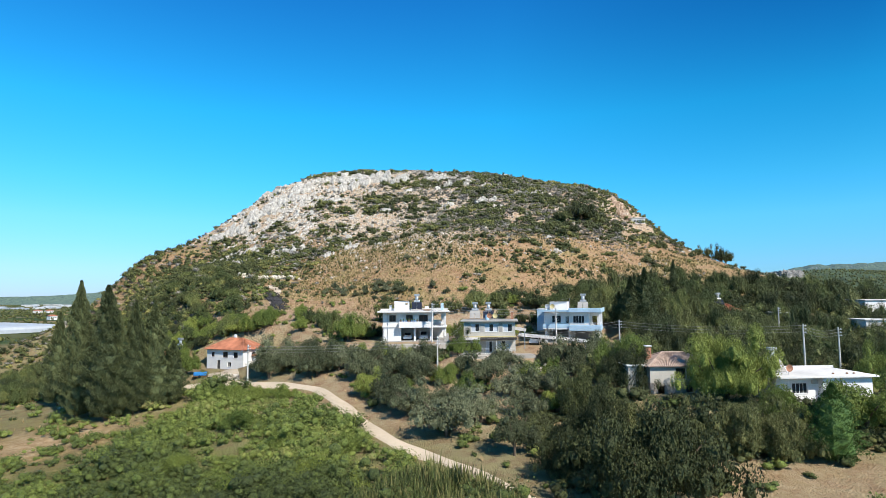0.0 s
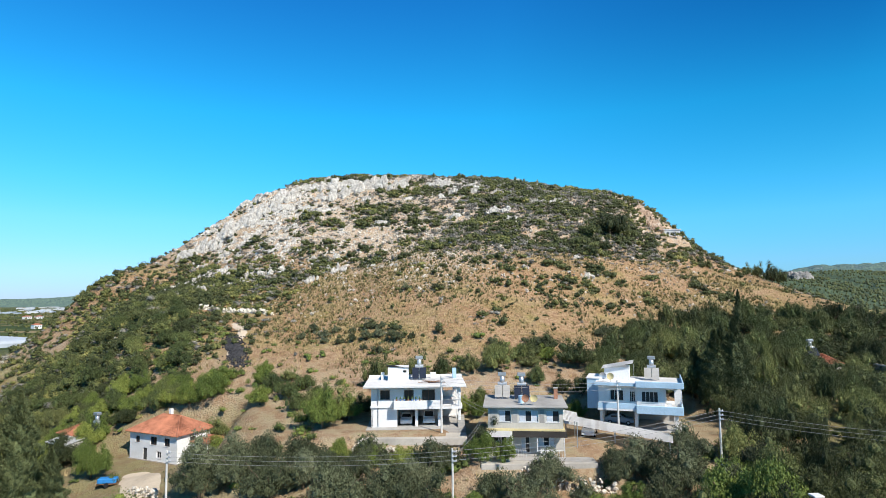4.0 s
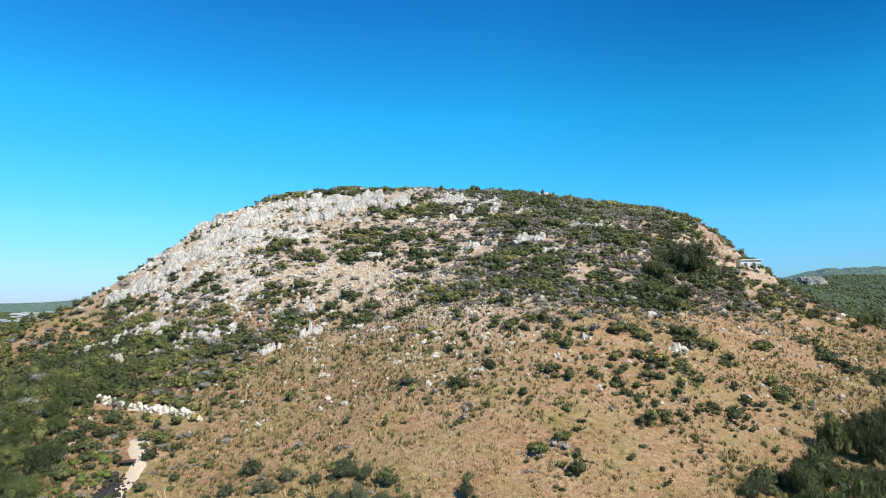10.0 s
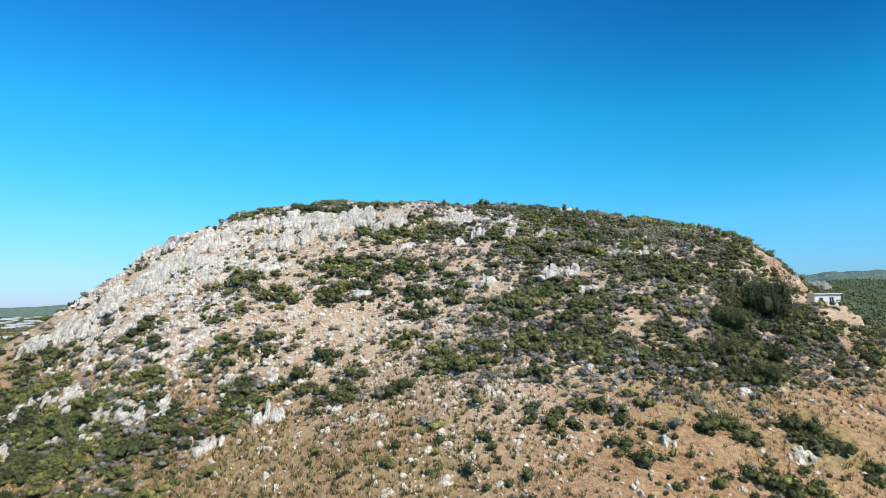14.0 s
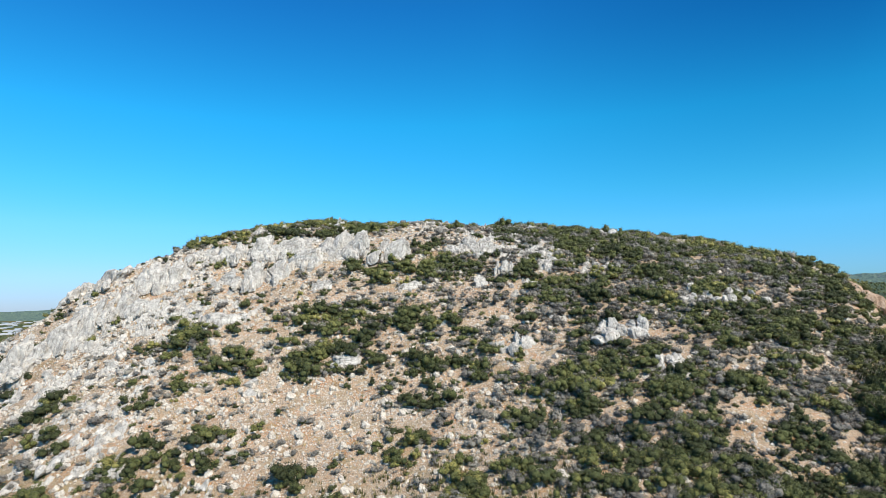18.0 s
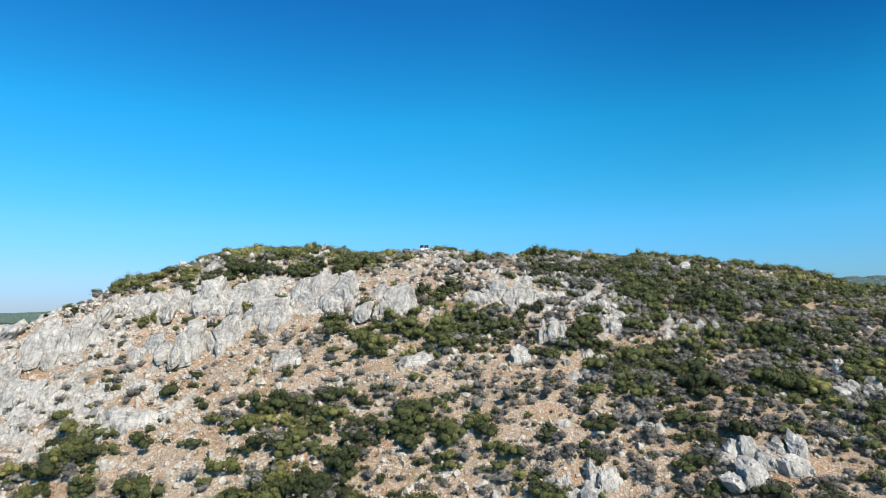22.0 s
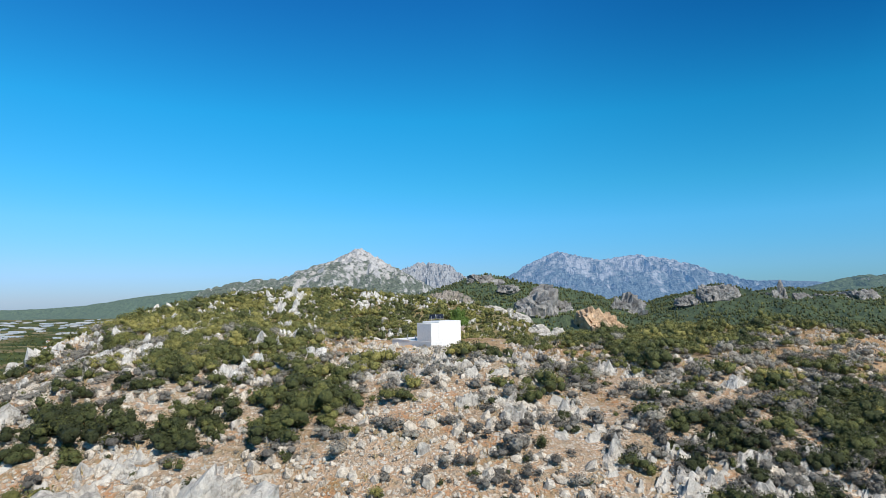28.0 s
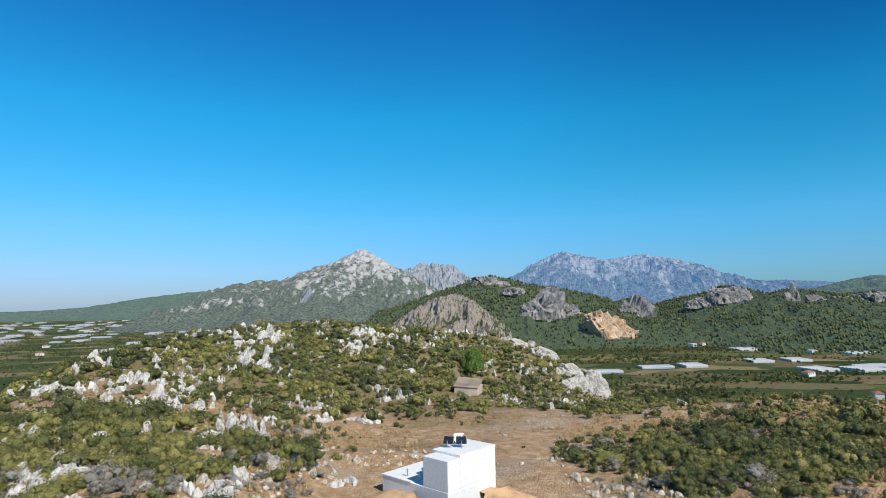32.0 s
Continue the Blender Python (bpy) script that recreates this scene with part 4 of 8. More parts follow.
SCRUB_I = [(-12.7, 307.2, 2.3, 1.6), (0.6, 343.8, 4.8, 10.6), (-32.5, 315.1, 2.1, 4.7), (-91.2, 371.5, 7.6, 7.6), (-39.5, 319.1, 2.3, 5.0), (5.5, 304.7, 1.7, 2.6), (-41.7, 383.8, 7.1, 10.4)]
# closed scrub over the western flank
FLANK = [(-92, 186, 26, 18), (-84, 205, 20, 12), (-108, 212, 22, 22), (-102, 234, 22, 12), (-122, 232, 14, 16), (-80, 219, 14, 8), (-118, 190, 20, 20), (-74, 196, 10, 8)]
SCRUB_J = [(6.8, 161.1, 2.4, 1.4), (9.4, 158.4, 1.9, 1.4), (24.6, 169.9, 2.6, 2.0), (33.5, 187.2, 3.6, 3.2), (21.3, 177.1, 2.8, 2.3), (42.6, 199.6, 3.5, 3.5), (52.2, 187.6, 2.1, 3.6), (47.0, 194.3, 1.7, 2.9), (36.3, 186.7, 1.6, 3.2), (72.9, 209.9, 3.1, 4.1), (36.6, 175.7, 2.8, 2.6), (-17.9, 162.5, 2.0, 2.1), (-12.1, 156.1, 1.8, 2.1), (34.0, 160.8, 2.3, 3.3), (17.4, 150.3, 2.4, 2.5), (-23.3, 212.7, 3.2, 3.8), (-38.8, 212.7, 3.9, 3.5), (-3.2, 176.4, 1.9, 1.3), (73.1, 202.5, 3.0, 3.5), (58.8, 204.4, 2.4, 2.9), (77.5, 198.8, 2.9, 3.5), (12.4, 179.7, 2.4, 1.9), (6.7, 195.5, 2.8, 2.5)]
SCRUB_K = [(6.5, 338.0, 3.5, 8.0), (12.5, 340.0, 5.5, 9.0), (21.0, 338.0, 6.5, 8.0), (30.0, 344.0, 7.0, 6.0), (1.5, 322.0, 1.8, 2.0), (9.0, 322.5, 2.2, 2.2), (20.0, 324.5, 2.4, 2.0), (28.0, 329.0, 4.0, 3.0), (4.5, 329.0, 2.4, 2.6), (16.0, 330.0, 3.0, 2.6)]
SCRUB = SCRUB_K + SCRUB_J + SCRUB_A + SCRUB_B + SCRUB_C + SCRUB_D + SCRUB_E + SCRUB_F + SCRUB_G + SCRUB_H + SCRUB_I
# fields of low upright limestone teeth: middle, half-widths
KARREN_A = [(5.5, 278.2, 9.5, 5.3), (13.2, 281.0, 5.6, 5.9), (8.3, 273.2, 4.9, 3.1), (-5.0, 291.3, 8.7, 3.8), (14.5, 272.7, 4.3, 3.1), (4.3, 285.1, 6.6, 3.5), (-10.4, 306.2, 7.0, 7.0), (20.5, 269.7, 4.6, 4.1), (-11.4, 301.2, 4.8, 2.7), (-5.5, 301.3, 4.4, 2.7), (5.4, 303.6, 4.2, 4.0), (13.6, 303.6, 2.9, 4.3), (-19.3, 300.7, 3.9, 2.4), (-24.2, 305.4, 2.4, 4.3), (-21.2, 310.1, 4.4, 2.6), (6.4, 275.9, 9.0, 8.3), (-65.7, 256.9, 8.9, 12.6), (-52.8, 263.5, 11.4, 7.4), (-42.2, 280.8, 12.6, 9.1), (-89.8, 258.1, 11.8, 11.8), (-71.1, 268.8, 18.6, 18.6), (-64.7, 246.4, 14.5, 15.1), (-59.4, 221.1, 9.5, 7.0), (-74.9, 220.4, 5.6, 10.8)]


# open grassy ground of the hilltop
CLEARINGS = [(-14.0, 330.0, 13.0, 15.0), (-19.0, 352.0, 11.0, 16.0), (-4.0, 366.0, 9.0, 16.0), (-13.5, 397.0, 8.0, 9.0), (-47.0, 356.0, 9.0, 3.5), (-7.0, 313.0, 7.0, 5.0)]


def inside(x, y, rows, soft=0.35):
    """How far a point lies within the nearest of the ovals, 0 to 1."""
    k = np.zeros(np.shape(x))
    for cx, cy, rx, ry in rows:
        k = np.maximum(k, 1 - ramp(np.hypot((x - cx) / rx, (y - cy) / ry), 1 - soft, 1 + soft))
    return k


def fill_ovals(r, rows, each):
    """Points strewn evenly inside ovals, one to every so many square metres; also how near the rim each lies."""
    X, Y, E = [], [], []
    for cx, cy, rx, ry in rows:
        m = max(3, int(math.pi * rx * ry / each))
        a, q = r.uniform(0, 6.283, m), np.sqrt(r.uniform(0, 1.15, m))
        q = q * (1 + 0.22 * np.sin(a * 3 + cx) + 0.12 * np.sin(a * 7 + cy))
        X.append(cx + rx * q * np.cos(a)), Y.append(cy + ry * q * np.sin(a)), E.append(q)
    return np.concatenate(X), np.concatenate(Y), np.concatenate(E)


def shrubs():
    r = np.random.default_rng(11)
    n = 120000
    x, y = r.uniform(-165, 122, n), r.uniform(138, 478, n)
    z = height(x, y)
    back = y > 345
    keep = (z > np.where((x < -80) & (y < 270), 6, 15)) & clear(x, y)
    keep &= r.uniform(size=n) < np.where((y > 462) | (y < 150) | (x < -125) & (y > 265) | (z < 24) & (y > 250) | (z < 74) & back, 0.1, np.where(back, 0.50, 1.0))
    cl = 0.5 * fbm(x, y, 11, 3, 51) + 0.5 * fbm(x, y, 4.0, 2, 57)
    c = scrub_cover(x, y, z)
    lim = 0.60 - 0.24 * c
    known = (np.abs(x + 5) < 75) & (y > 200) & (y < 335)
    keep &= r.uniform(size=n) < (0.13 + 0.87 * ramp(cl, lim - 0.07, lim + 0.05)) * (0.11 + 0.41 * c) * np.where(known, 0.95 + 1.1 * ramp(x, -14, 4) * (1 - ramp(y, 296, 306)) + 0.8 * blob(x, y, 8, 268, 14, 13) + 2.2 * blob(x, y, 20, 242, 22, 12), 1.0)
    x, y, z, c, back, known = x[keep], y[keep], z[keep], c[keep], back[keep], known[keep]
    size = np.clip((0.38 + r.gamma(2.0, 0.25, len(x))) * (0.55 + 0.6 * c), 0.28, 2.1) * np.where(known, 0.80, np.where(back, 1.05, 1.0))
    grey = (r.uniform(size=len(x)) < np.where(known, 0.62 - 0.10 * ramp(x, -5, 25), 0.22)) & (y < 345) | (r.uniform(size=len(x)) < (0.45 - 0.4 * ramp(y, 350, 375)) * (1 - ramp(size, 0.95, 1.7)))
    # thick clumps
    ax, ay, rim = fill_ovals(r, [(a, b, c * 1.12, d * 1.12) for a, b, c, d in SCRUB], 1.75)
    ok = clear(ax, ay)
    ax, ay, rim = ax[ok], ay[ok], rim[ok]
    far = ay > 335
    thin_out = ~far | (r.uniform(size=len(ax)) < np.where(ax > -8, 0.60, 0.55))
    ax, ay, rim = ax[thin_out], ay[thin_out], rim[thin_out]
    asize = np.clip(r.gamma(6.0, 0.17, len(ax)), 0.55, 1.7) * (1.05 - 0.35 * ramp(rim, 0.6, 1.1))
    agrey = r.uniform(size=len(ax)) < 0.07 + 0.22 * ramp(rim, 0.75, 1.1)
    bx, by, brim = fill_ovals(r, FLANK, 3.4)
    ok = clear(bx, by)
    ax, ay, asize, agrey = np.append(ax, bx[ok]), np.append(ay, by[ok]), np.append(asize, np.clip(r.gamma(6.0, 0.21, ok.sum()), 0.6, 2.0)), np.append(agrey, r.uniform(size=ok.sum()) < 0.08)
    for cx, cy, sx, sy, m in ((-66, 208, 15, 4.5, 240), (-78, 180, 17, 12, 620), (-66, 154, 12, 9, 260), (-95, 215, 18, 14, 300), (34, 180, 20, 9, 110), (4, 196, 16, 7, 50)):
        bx, by = r.normal(cx, sx, m), r.normal(cy, sy, m)
        ax, ay, asize, agrey = np.append(ax, bx), np.append(ay, by), np.append(asize, np.clip(r.gamma(6.0, 0.16, m), 0.5, 1.6)), np.append(agrey, np.zeros(m, bool))
    x, y, size, grey = np.append(x, ax), np.append(y, ay), np.append(size, asize), np.append(grey, agrey)
    stone = inside(x, y, CLEARINGS, 0.2) > r.uniform(0.35, 1.05, len(x))
    x, y, size, grey = x[~stone], y[~stone], size[~stone], grey[~stone]
    size = size * np.where((y > 352) & (x > -2), 0.75, 1.0)
    stone = inside(x, y, [(a, b + 0.05 * w, w * 0.5, w * 0.36) for a, b, w, h in ROCKS_A + ROCKS_B + ROCKS_C], 0.15) > 0.5
    x, y, size, grey = x[~stone], y[~stone], size[~stone], grey[~stone]
    z = height(x, y)
    # the ramp on y puts the hilltop scrub's sunlit brightness into its tone
    tone = np.clip(0.40 + (fbm(x, y, 9, 2, 71) - 0.5) * 0.8 + r.normal(size=len(x)) * 0.20 - 0.10 * blob(x, y, 45, 245, 50, 28) + 0.27 * ramp(y, 278, 305), 0, 1)
    protos = [leaf_cloud(r, 190, 0.078, lumps=int(r.integers(3, 5)), squash=r.uniform(0.7, 0.95), heart=0.66, spread=0.44) for _ in range(10)]
    large = [leaf_cloud(r, 330, 0.060, lumps=int(r.integers(6, 9)), squash=r.uniform(0.7, 0.95), heart=0.66, spread=0.52) for _ in range(10)]
    coarse = [leaf_cloud(r, 70, 0.12, lumps=int(r.integers(2, 4)), squash=r.uniform(0.75, 0.95), heart=0.72, spread=0.36) for _ in range(8)]
    tiny = [leaf_cloud(r, 80, 0.10, lumps=2, squash=0.85, heart=0.66, spread=0.3) for _ in range(8)]
    thin = [leaf_cloud(r, 70, 0.09, lumps=2, squash=0.75, heart=0.56, spread=0.3) for _ in range(6)]
    g = ~grey
    fl = r.uniform(0.8, 1.2, len(x))
    near = (np.abs(x) < 72) & (y > 196) & (y < 348)
    for kind, sel, label in ((large, g & near & (size > 1.0), "broad dark green mounds of kermes oak on the stony hill"), (protos, g & near & (size > 0.62) & (size <= 1.0), "dark green kermes oak and mastic shrubs growing on the stony hill"), (tiny, g & near & (size <= 0.62), "small young green shrubs between the stones of the hill"), (coarse, g & ~near, "dense green shrubs on the outer slopes and the back of the hill")):
        scatter("maquis_shrubs", kind, x[sel], y[sel], z[sel] - 0.12, size[sel] * 1.1, tone[sel], M_SCRUB, label, "shrubs", fl[sel])
    grey &= (r.uniform(size=len(x)) < 0.35) | (np.abs(x) < 72) & (y > 196) & (y < 335)
    wide = grey & (size > 0.62)
    scatter("thorn_shrubs", protos, x[wide], y[wide], z[wide] - 0.1, size[wide] * 1.05, tone[wide], M_GREY, "broad grey-brown thorny shrubs half dried by the summer", "shrubs", fl[wide] * 0.85)
    grey &= ~wide
    scatter("thorn_shrubs", thin, x[grey], y[grey], z[grey] - 0.1, size[grey] * 1.1, tone[grey], M_GREY, "low grey-brown thorny shrubs between the stones", "shrubs", fl[grey])
    fine = [leaf_cloud(r, 150, 0.072, lumps=int(r.integers(3, 6)), squash=r.uniform(0.7, 0.9), heart=0.66, spread=0.45) for _ in range(10)]
    bramble = [leaf_cloud(r, 420, 0.050, lumps=int(r.integers(7, 10)), squash=r.uniform(0.7, 0.9), heart=0.52, spread=0.55) for _ in range(10)]
    # rank thicket of bramble and weeds below the track
    n = 6200
    x, y = r.uniform(-66, 12, n), r.uniform(30, 110, n)
    z = height(x, y)
    side = off_line(x, y, ROAD_A, 2.6)
    left = x < np.interp(y, [40, 56, 66, 74, 84, 100, 110], [11, 8, 2, -5.3, -12.3, -21.8, -38])
    keep = side & left & (fbm(x, y, 14, 3, 81) > 0.08) & (r.uniform(size=n) < np.where(x < -44, 0.12, 0.40) * ramp(y + 16 * fbm(x, y, 10, 2, 5), 40, 56) * ramp(x + 14 * fbm(x, y, 10, 2, 6), -58, -42))
    x, y, z = x[keep], y[keep], z[keep]
    tone = np.clip(0.50 + (fbm(x, y, 12, 3, 83) - 0.5) * 1.2 + r.normal(size=len(x)) * 0.1, 0, 1)
    scatter("bramble_thicket", bramble, x, y, z - 0.2, r.uniform(1.0, 1.7, len(x)) * (0.9 + 0.9 * ramp(fbm(x, y, 9, 2, 85), 0.35, 0.7)), tone, M_WEED, "green and browning thicket of bramble and weeds below the track", "thicket", r.uniform(0.7, 1.2, len(x)))
    # scattered bushes of the foot, the fields and the yards
    n = 8000
    x, y = r.uniform(-130, 130, n), r.uniform(36, 178, n)
    z = height(x, y)
    k = np.where(x < -46, 0.42, np.where(x > 30, 0.26, np.where((y > 76) & (y < 118), 0.12, 0.30))) * (1 - 0.85 * ramp(z, 26, 32) * (x > -46))
    k = k * np.where((x > 18) & (y < 70), 0.5, 1)
    keep = (z < 40) & clear(x, y, 1.1) & (off_line(x, y, ROAD_A, 3.5)) & (fbm(x, y, 12, 3, 87) > 0.40) & (r.uniform(size=n) < k)
    x, y, z = x[keep], y[keep], z[keep]
    scatter("wayside_bushes", fine, x, y, z - 0.15, r.uniform(0.5, 1.7, len(x)), np.clip(r.normal(0.5, 0.2, len(x)), 0, 1), M_WEED, "mixed green bushes along yards, tracks and fields", "bushes", r.uniform(0.7, 1.2, len(x)))
    # undergrowth between the trees of the grove and round the yards
    n = 520
    x, y = r.uniform(-32, 66, n), r.uniform(62, 116, n)
    keep = clear(x, y, 1.15) & off_line(x, y, ROAD_A, 3.2) & (x > np.interp(y, [60, 74, 84, 100, 110], [8, -1, -8, -17, -30])) & (fbm(x, y, 9, 3, 89) > 0.42) & ((y > 72) | (x < 22))
    x, y = x[keep], y[keep]
    scatter("undergrowth", coarse, x, y, height(x, y) - 0.15, r.uniform(0.7, 1.7, len(x)), np.clip(r.normal(0.3, 0.18, len(x)), 0, 1), M_WEED, "dark green bushes and weeds under the olive trees", "bushes", r.uniform(0.7, 1.1, len(x)))
    n = 1100
    x, y = r.uniform(11, 66, n), r.uniform(57, 82, n)
    keep = clear(x, y, 1.0) & off_line(x, y, ROAD_A, 2.6) & (fbm(x, y, 8, 3, 93) > 0.30) & ((x < 27) | (y > 63.5 + 3 * fbm(x, y, 6, 2, 7)))
    x, y = x[keep], y[keep]
    scatter("dark_bushes", fine, x, y, height(x, y) - 0.15, r.uniform(1.1, 2.1, len(x)), np.clip(r.normal(0.26, 0.16, len(x)), 0, 1), M_SCRUB, "dark green bushes crowding below the lower houses", "bushes", r.uniform(0.8, 1.2, len(x)))
    # tall cane
    n = 900
    x, y = r.uniform(-12, 7, n), r.uniform(42, 63, n)
    keep = off_line(x, y, ROAD_A, 2.6) & (x < np.interp(y, [40, 56, 66], [10, 7, 1])) & (x > -14 + (y - 44) * 0.5)
    x, y = x[keep], y[keep]
    z = height(x, y)
    scatter("cane_thicket", [tuft(r, 26) for _ in range(6)], x, y, z - 0.1, r.uniform(1.6, 3.0, len(x)), np.clip(r.normal(0.5, 0.2, len(x)), 0, 1), M_CANE, "tall green and straw-coloured cane beside the track", "reeds", r.uniform(1.0, 1.3, len(x)))
    # low grey-green herbs of the dry slope
    n = 24000
    x, y = r.uniform(-70, 110, n), r.uniform(140, 225, n)
    z = height(x, y)
    keep = (z > 24) & (z < 58) & clear(x, y) & (r.uniform(size=n) < 0.05 + 0.75 * ramp(fbm(x, y, 16, 3, 63), 0.42, 0.60) + 0.3 * blob(x, y, 60, 190, 26, 26) + 0.6 * blob(x, y, -30, 196, 26, 10))
    x, y, z = x[keep], y[keep], z[keep]
    scatter("slope_herbs", [tuft(r, 12) for _ in range(6)], x, y, z - 0.03, r.uniform(0.4, 1.0, len(x)), np.clip(r.normal(0.45, 0.22, len(x)), 0, 1), M_HERB, "low grey-green herbs among the dry grass of the slope", "herbs")


def fin_form(r):
    """A thin upright limestone tooth with a split, broken crest."""
    v, f = BOX_V.copy(), ICO2[1]
    up = np.clip(v[:, 2], 0, 1)
    crest = 0.55 + 0.45 * np.sin(v[:, 0] * r.uniform(3, 6) + r.uniform(0, 6)) * r.uniform(0.4, 1.0) + r.normal(size=len(v)) * 0.16
    v[:, 2] = np.where(v[:, 2] > 0, v[:, 2] * np.clip(crest, 0.15, 1.3), v[:, 2] * 0.5)
    v[:, 1] *= (1 - 0.62 * up) * r.uniform(0.28, 0.5)
    v[:, 0] *= (1 - 0.35 * up)
    v[:, 0] += up * r.uniform(-0.1, 0.35)
    v[:, 1] += up * r.uniform(0.0, 0.3)
    return v + r.normal(size=v.shape) * 0.05, f


def stones():
    r = np.random.default_rng(13)
    n = 150000
    x, y = r.uniform(-90, 80, n), r.uniform(175, 345, n)
    z = height(x, y)
    rocky, dry, green, flat = zones(x, y, z)
    keep = (z > 26) & clear(x, y) & (r.uniform(size=n) < (0.05 + 0.40 * rocky) * (1 - 0.45 * ramp(x, -8, 6))) & (fbm(x, y, 7, 3, 91) > 0.36)
    x, y, z = x[keep], y[keep], z[keep]
    s = 0.11 + r.exponential(0.15, len(x))
    protos = [rock_form(r, (ICO_V, ICO_F), r.uniform(0.6, 1.0), 2, 0.15) for _ in range(8)]
    scatter("loose_stones", protos, x, y, z + 0.02, np.clip(s, 0.10, 0.85), r.uniform(0, 1, len(x)), M_STONE, "pale loose limestone stones strewn over the soil", "stones")
    n = 20000
    x, y = r.uniform(-110, 110, n), r.uniform(196, 470, n)
    z = height(x, y)
    k = 0.06 + 0.45 * blob(x, y, -55, 270, 34, 22) + 0.15 * blob(x, y, 16, 278, 22, 14) + 0.35 * blob(x, y, -85, 238, 24, 26) + 0.40 * blob(x, y, -55, 325, 24, 26) + 0.55 * blob(x, y, -45, 420, 50, 40) + 0.55 * blob(x, y, -62, 214, 24, 8)  + 0.25 * blob(x, y, 20, 245, 20, 8)
    keep = (z > 40) & clear(x, y) & (r.uniform(size=n) < np.where((y > 308) & (x > -32), 0.25 * k, k)) & (fbm(x, y, 6, 3, 95) > 0.46)
    x, y, z = x[keep], y[keep], z[keep]
    protos = [rock_form(r, (BOX_V, ICO2[1]) if i % 2 else (BOX1_V, ICO_F), r.uniform(0.6, 1.0), r.integers(2, 4), 0.16) for i in range(12)]
    scatter("limestone_blocks", protos, x, y, z - 0.1, np.clip(0.24 + r.exponential(0.30, len(x)), 0.2, 1.3), r.uniform(0, 1, len(x)), M_LIME, "weathered grey limestone blocks standing out of the hill", "rocks", r.uniform(0.6, 1.1, len(x)))
    n = 9000
    x, y = r.uniform(-100, 12, n), r.uniform(296, 470, n)
    bunch = ramp(fbm(x, y, 7, 3, 33), 0.50, 0.62) * (0.45 + 0.55 * ramp(fbm(x, y, 26, 2, 35), 0.40, 0.58))
    k = ((x < -34) | (y > 385)) & (r.uniform(size=n) < bunch) & clear(x, y) & (height(x, y) > 70) & (inside(x, y, CLEARINGS, 0.1) < 0.5)
    x, y = x[k], y[k]
    tops = [fin_form(r) if i % 2 else rock_form(r, (BOX_V, ICO2[1]), r.uniform(0.9, 1.3), 3, 0.22) for i in range(14)]
    scatter("summit_rocks", tops, x, y, height(x, y) + 0.15, np.clip(0.26 + r.gamma(2.0, 0.16, len(x)), 0.25, 1.1), r.uniform(0, 1, len(x)), M_LIME_SUNLIT, "white pointed limestone rocks among the hilltop scrub", "rocks", r.uniform(0.9, 1.6, len(x)))
    # teeth, in rows along the strike of the rock
    x, y, rim = fill_ovals(r, KARREN_A, 0.62)
    keep = (fbm(x, y, 3.5, 3, 99) > np.where(x < -40, 0.51, 0.43)) & clear(x, y) & (inside(x, y, SCRUB, 0.2) < r.uniform(0.5, 1.2, len(x)))
    x, y = x[keep], y[keep]
    fins = [fin_form(r) for _ in range(14)]
    scatter("limestone_teeth", fins, x, y, height(x, y) - 0.12, np.clip(0.26 + r.gamma(2.0, 0.16, len(x)), 0.25, 1.15), r.uniform(0, 1, len(x)), M_LIME, "low jagged grey limestone teeth standing in rows on the hill", "rocks", r.uniform(0.7, 1.5, len(x)), r.normal(0.35, 0.35, len(x)))


def grasses():
    r = np.random.default_rng(17)
    n = 100000
    x, y = r.uniform(-90, 110, n), r.uniform(60, 372, n)
    z = height(x, y)
    rocky, dry, green, flat = zones(x, y, z)
    keep = clear(x, y) & (r.uniform(size=n) < (0.9 * dry + 0.08) * ramp(fbm(x, y, 5, 3, 79), 0.36, 0.6))
    x, y, z = x[keep], y[keep], z[keep]
    scatter("dry_grass", [tuft(r, 8) for _ in range(8)], x, y, z - 0.03, r.uniform(0.4, 0.95, len(x)), np.clip(fbm(x, y, 18, 3, 77) + r.normal(size=len(x)) * 0.15, 0, 1), M_STRAW, "dry straw-coloured grass tufts on the slope", "grass")


shrubs()
stones()
grasses()
# ---- houses ----
M_WHITE = plain("white_render", (0.74, 0.73, 0.71), 0.85, 0.2, 0.8, 0.18)
M_BEIGE = plain("beige_render", (0.50, 0.47, 0.41), 0.9, 0.2, 0.8, 0.25)
M_BLUE = plain("pale_blue_paint", (0.40, 0.56, 0.68), 0.8, 0.2, 0.8, 0.15)
M_CONC = plain("concrete", (0.40, 0.38, 0.35), 0.9, 0.2, 0.6, 0.35)
M_ROOFW = plain("white_roof_coat", (0.72, 0.70, 0.67), 0.85, 0.2, 0.4, 0.25)
M_GLASS, _nd, _ln, _b = material("window_glass", 0.08, 0.5)
_b.inputs["Base Color"].default_value = (0.03, 0.035, 0.04, 1)
M_CURTAIN = plain("curtain", (0.55, 0.58, 0.62), 0.9, 0.1, 2.0, 0.2)
M_FRAMEW = plain("white_frame", (0.75, 0.75, 0.74), 0.5, 0.4, 2.0, 0.08)
M_FRAMEB = plain("brown_frame", (0.10, 0.055, 0.035), 0.6, 0.3, 3.0, 0.2)
M_STEEL = plain("galvanised_steel", (0.55, 0.56, 0.57), 0.4, 0.5, 2.0, 0.15, 0.7)
M_SOLAR = plain("solar_glass", (0.025, 0.03, 0.045), 0.15, 0.5, 2.0, 0.2)
M_TILE = plain("red_roof_tile", (0.42, 0.17, 0.10), 0.9, 0.2, 2.2, 0.45)
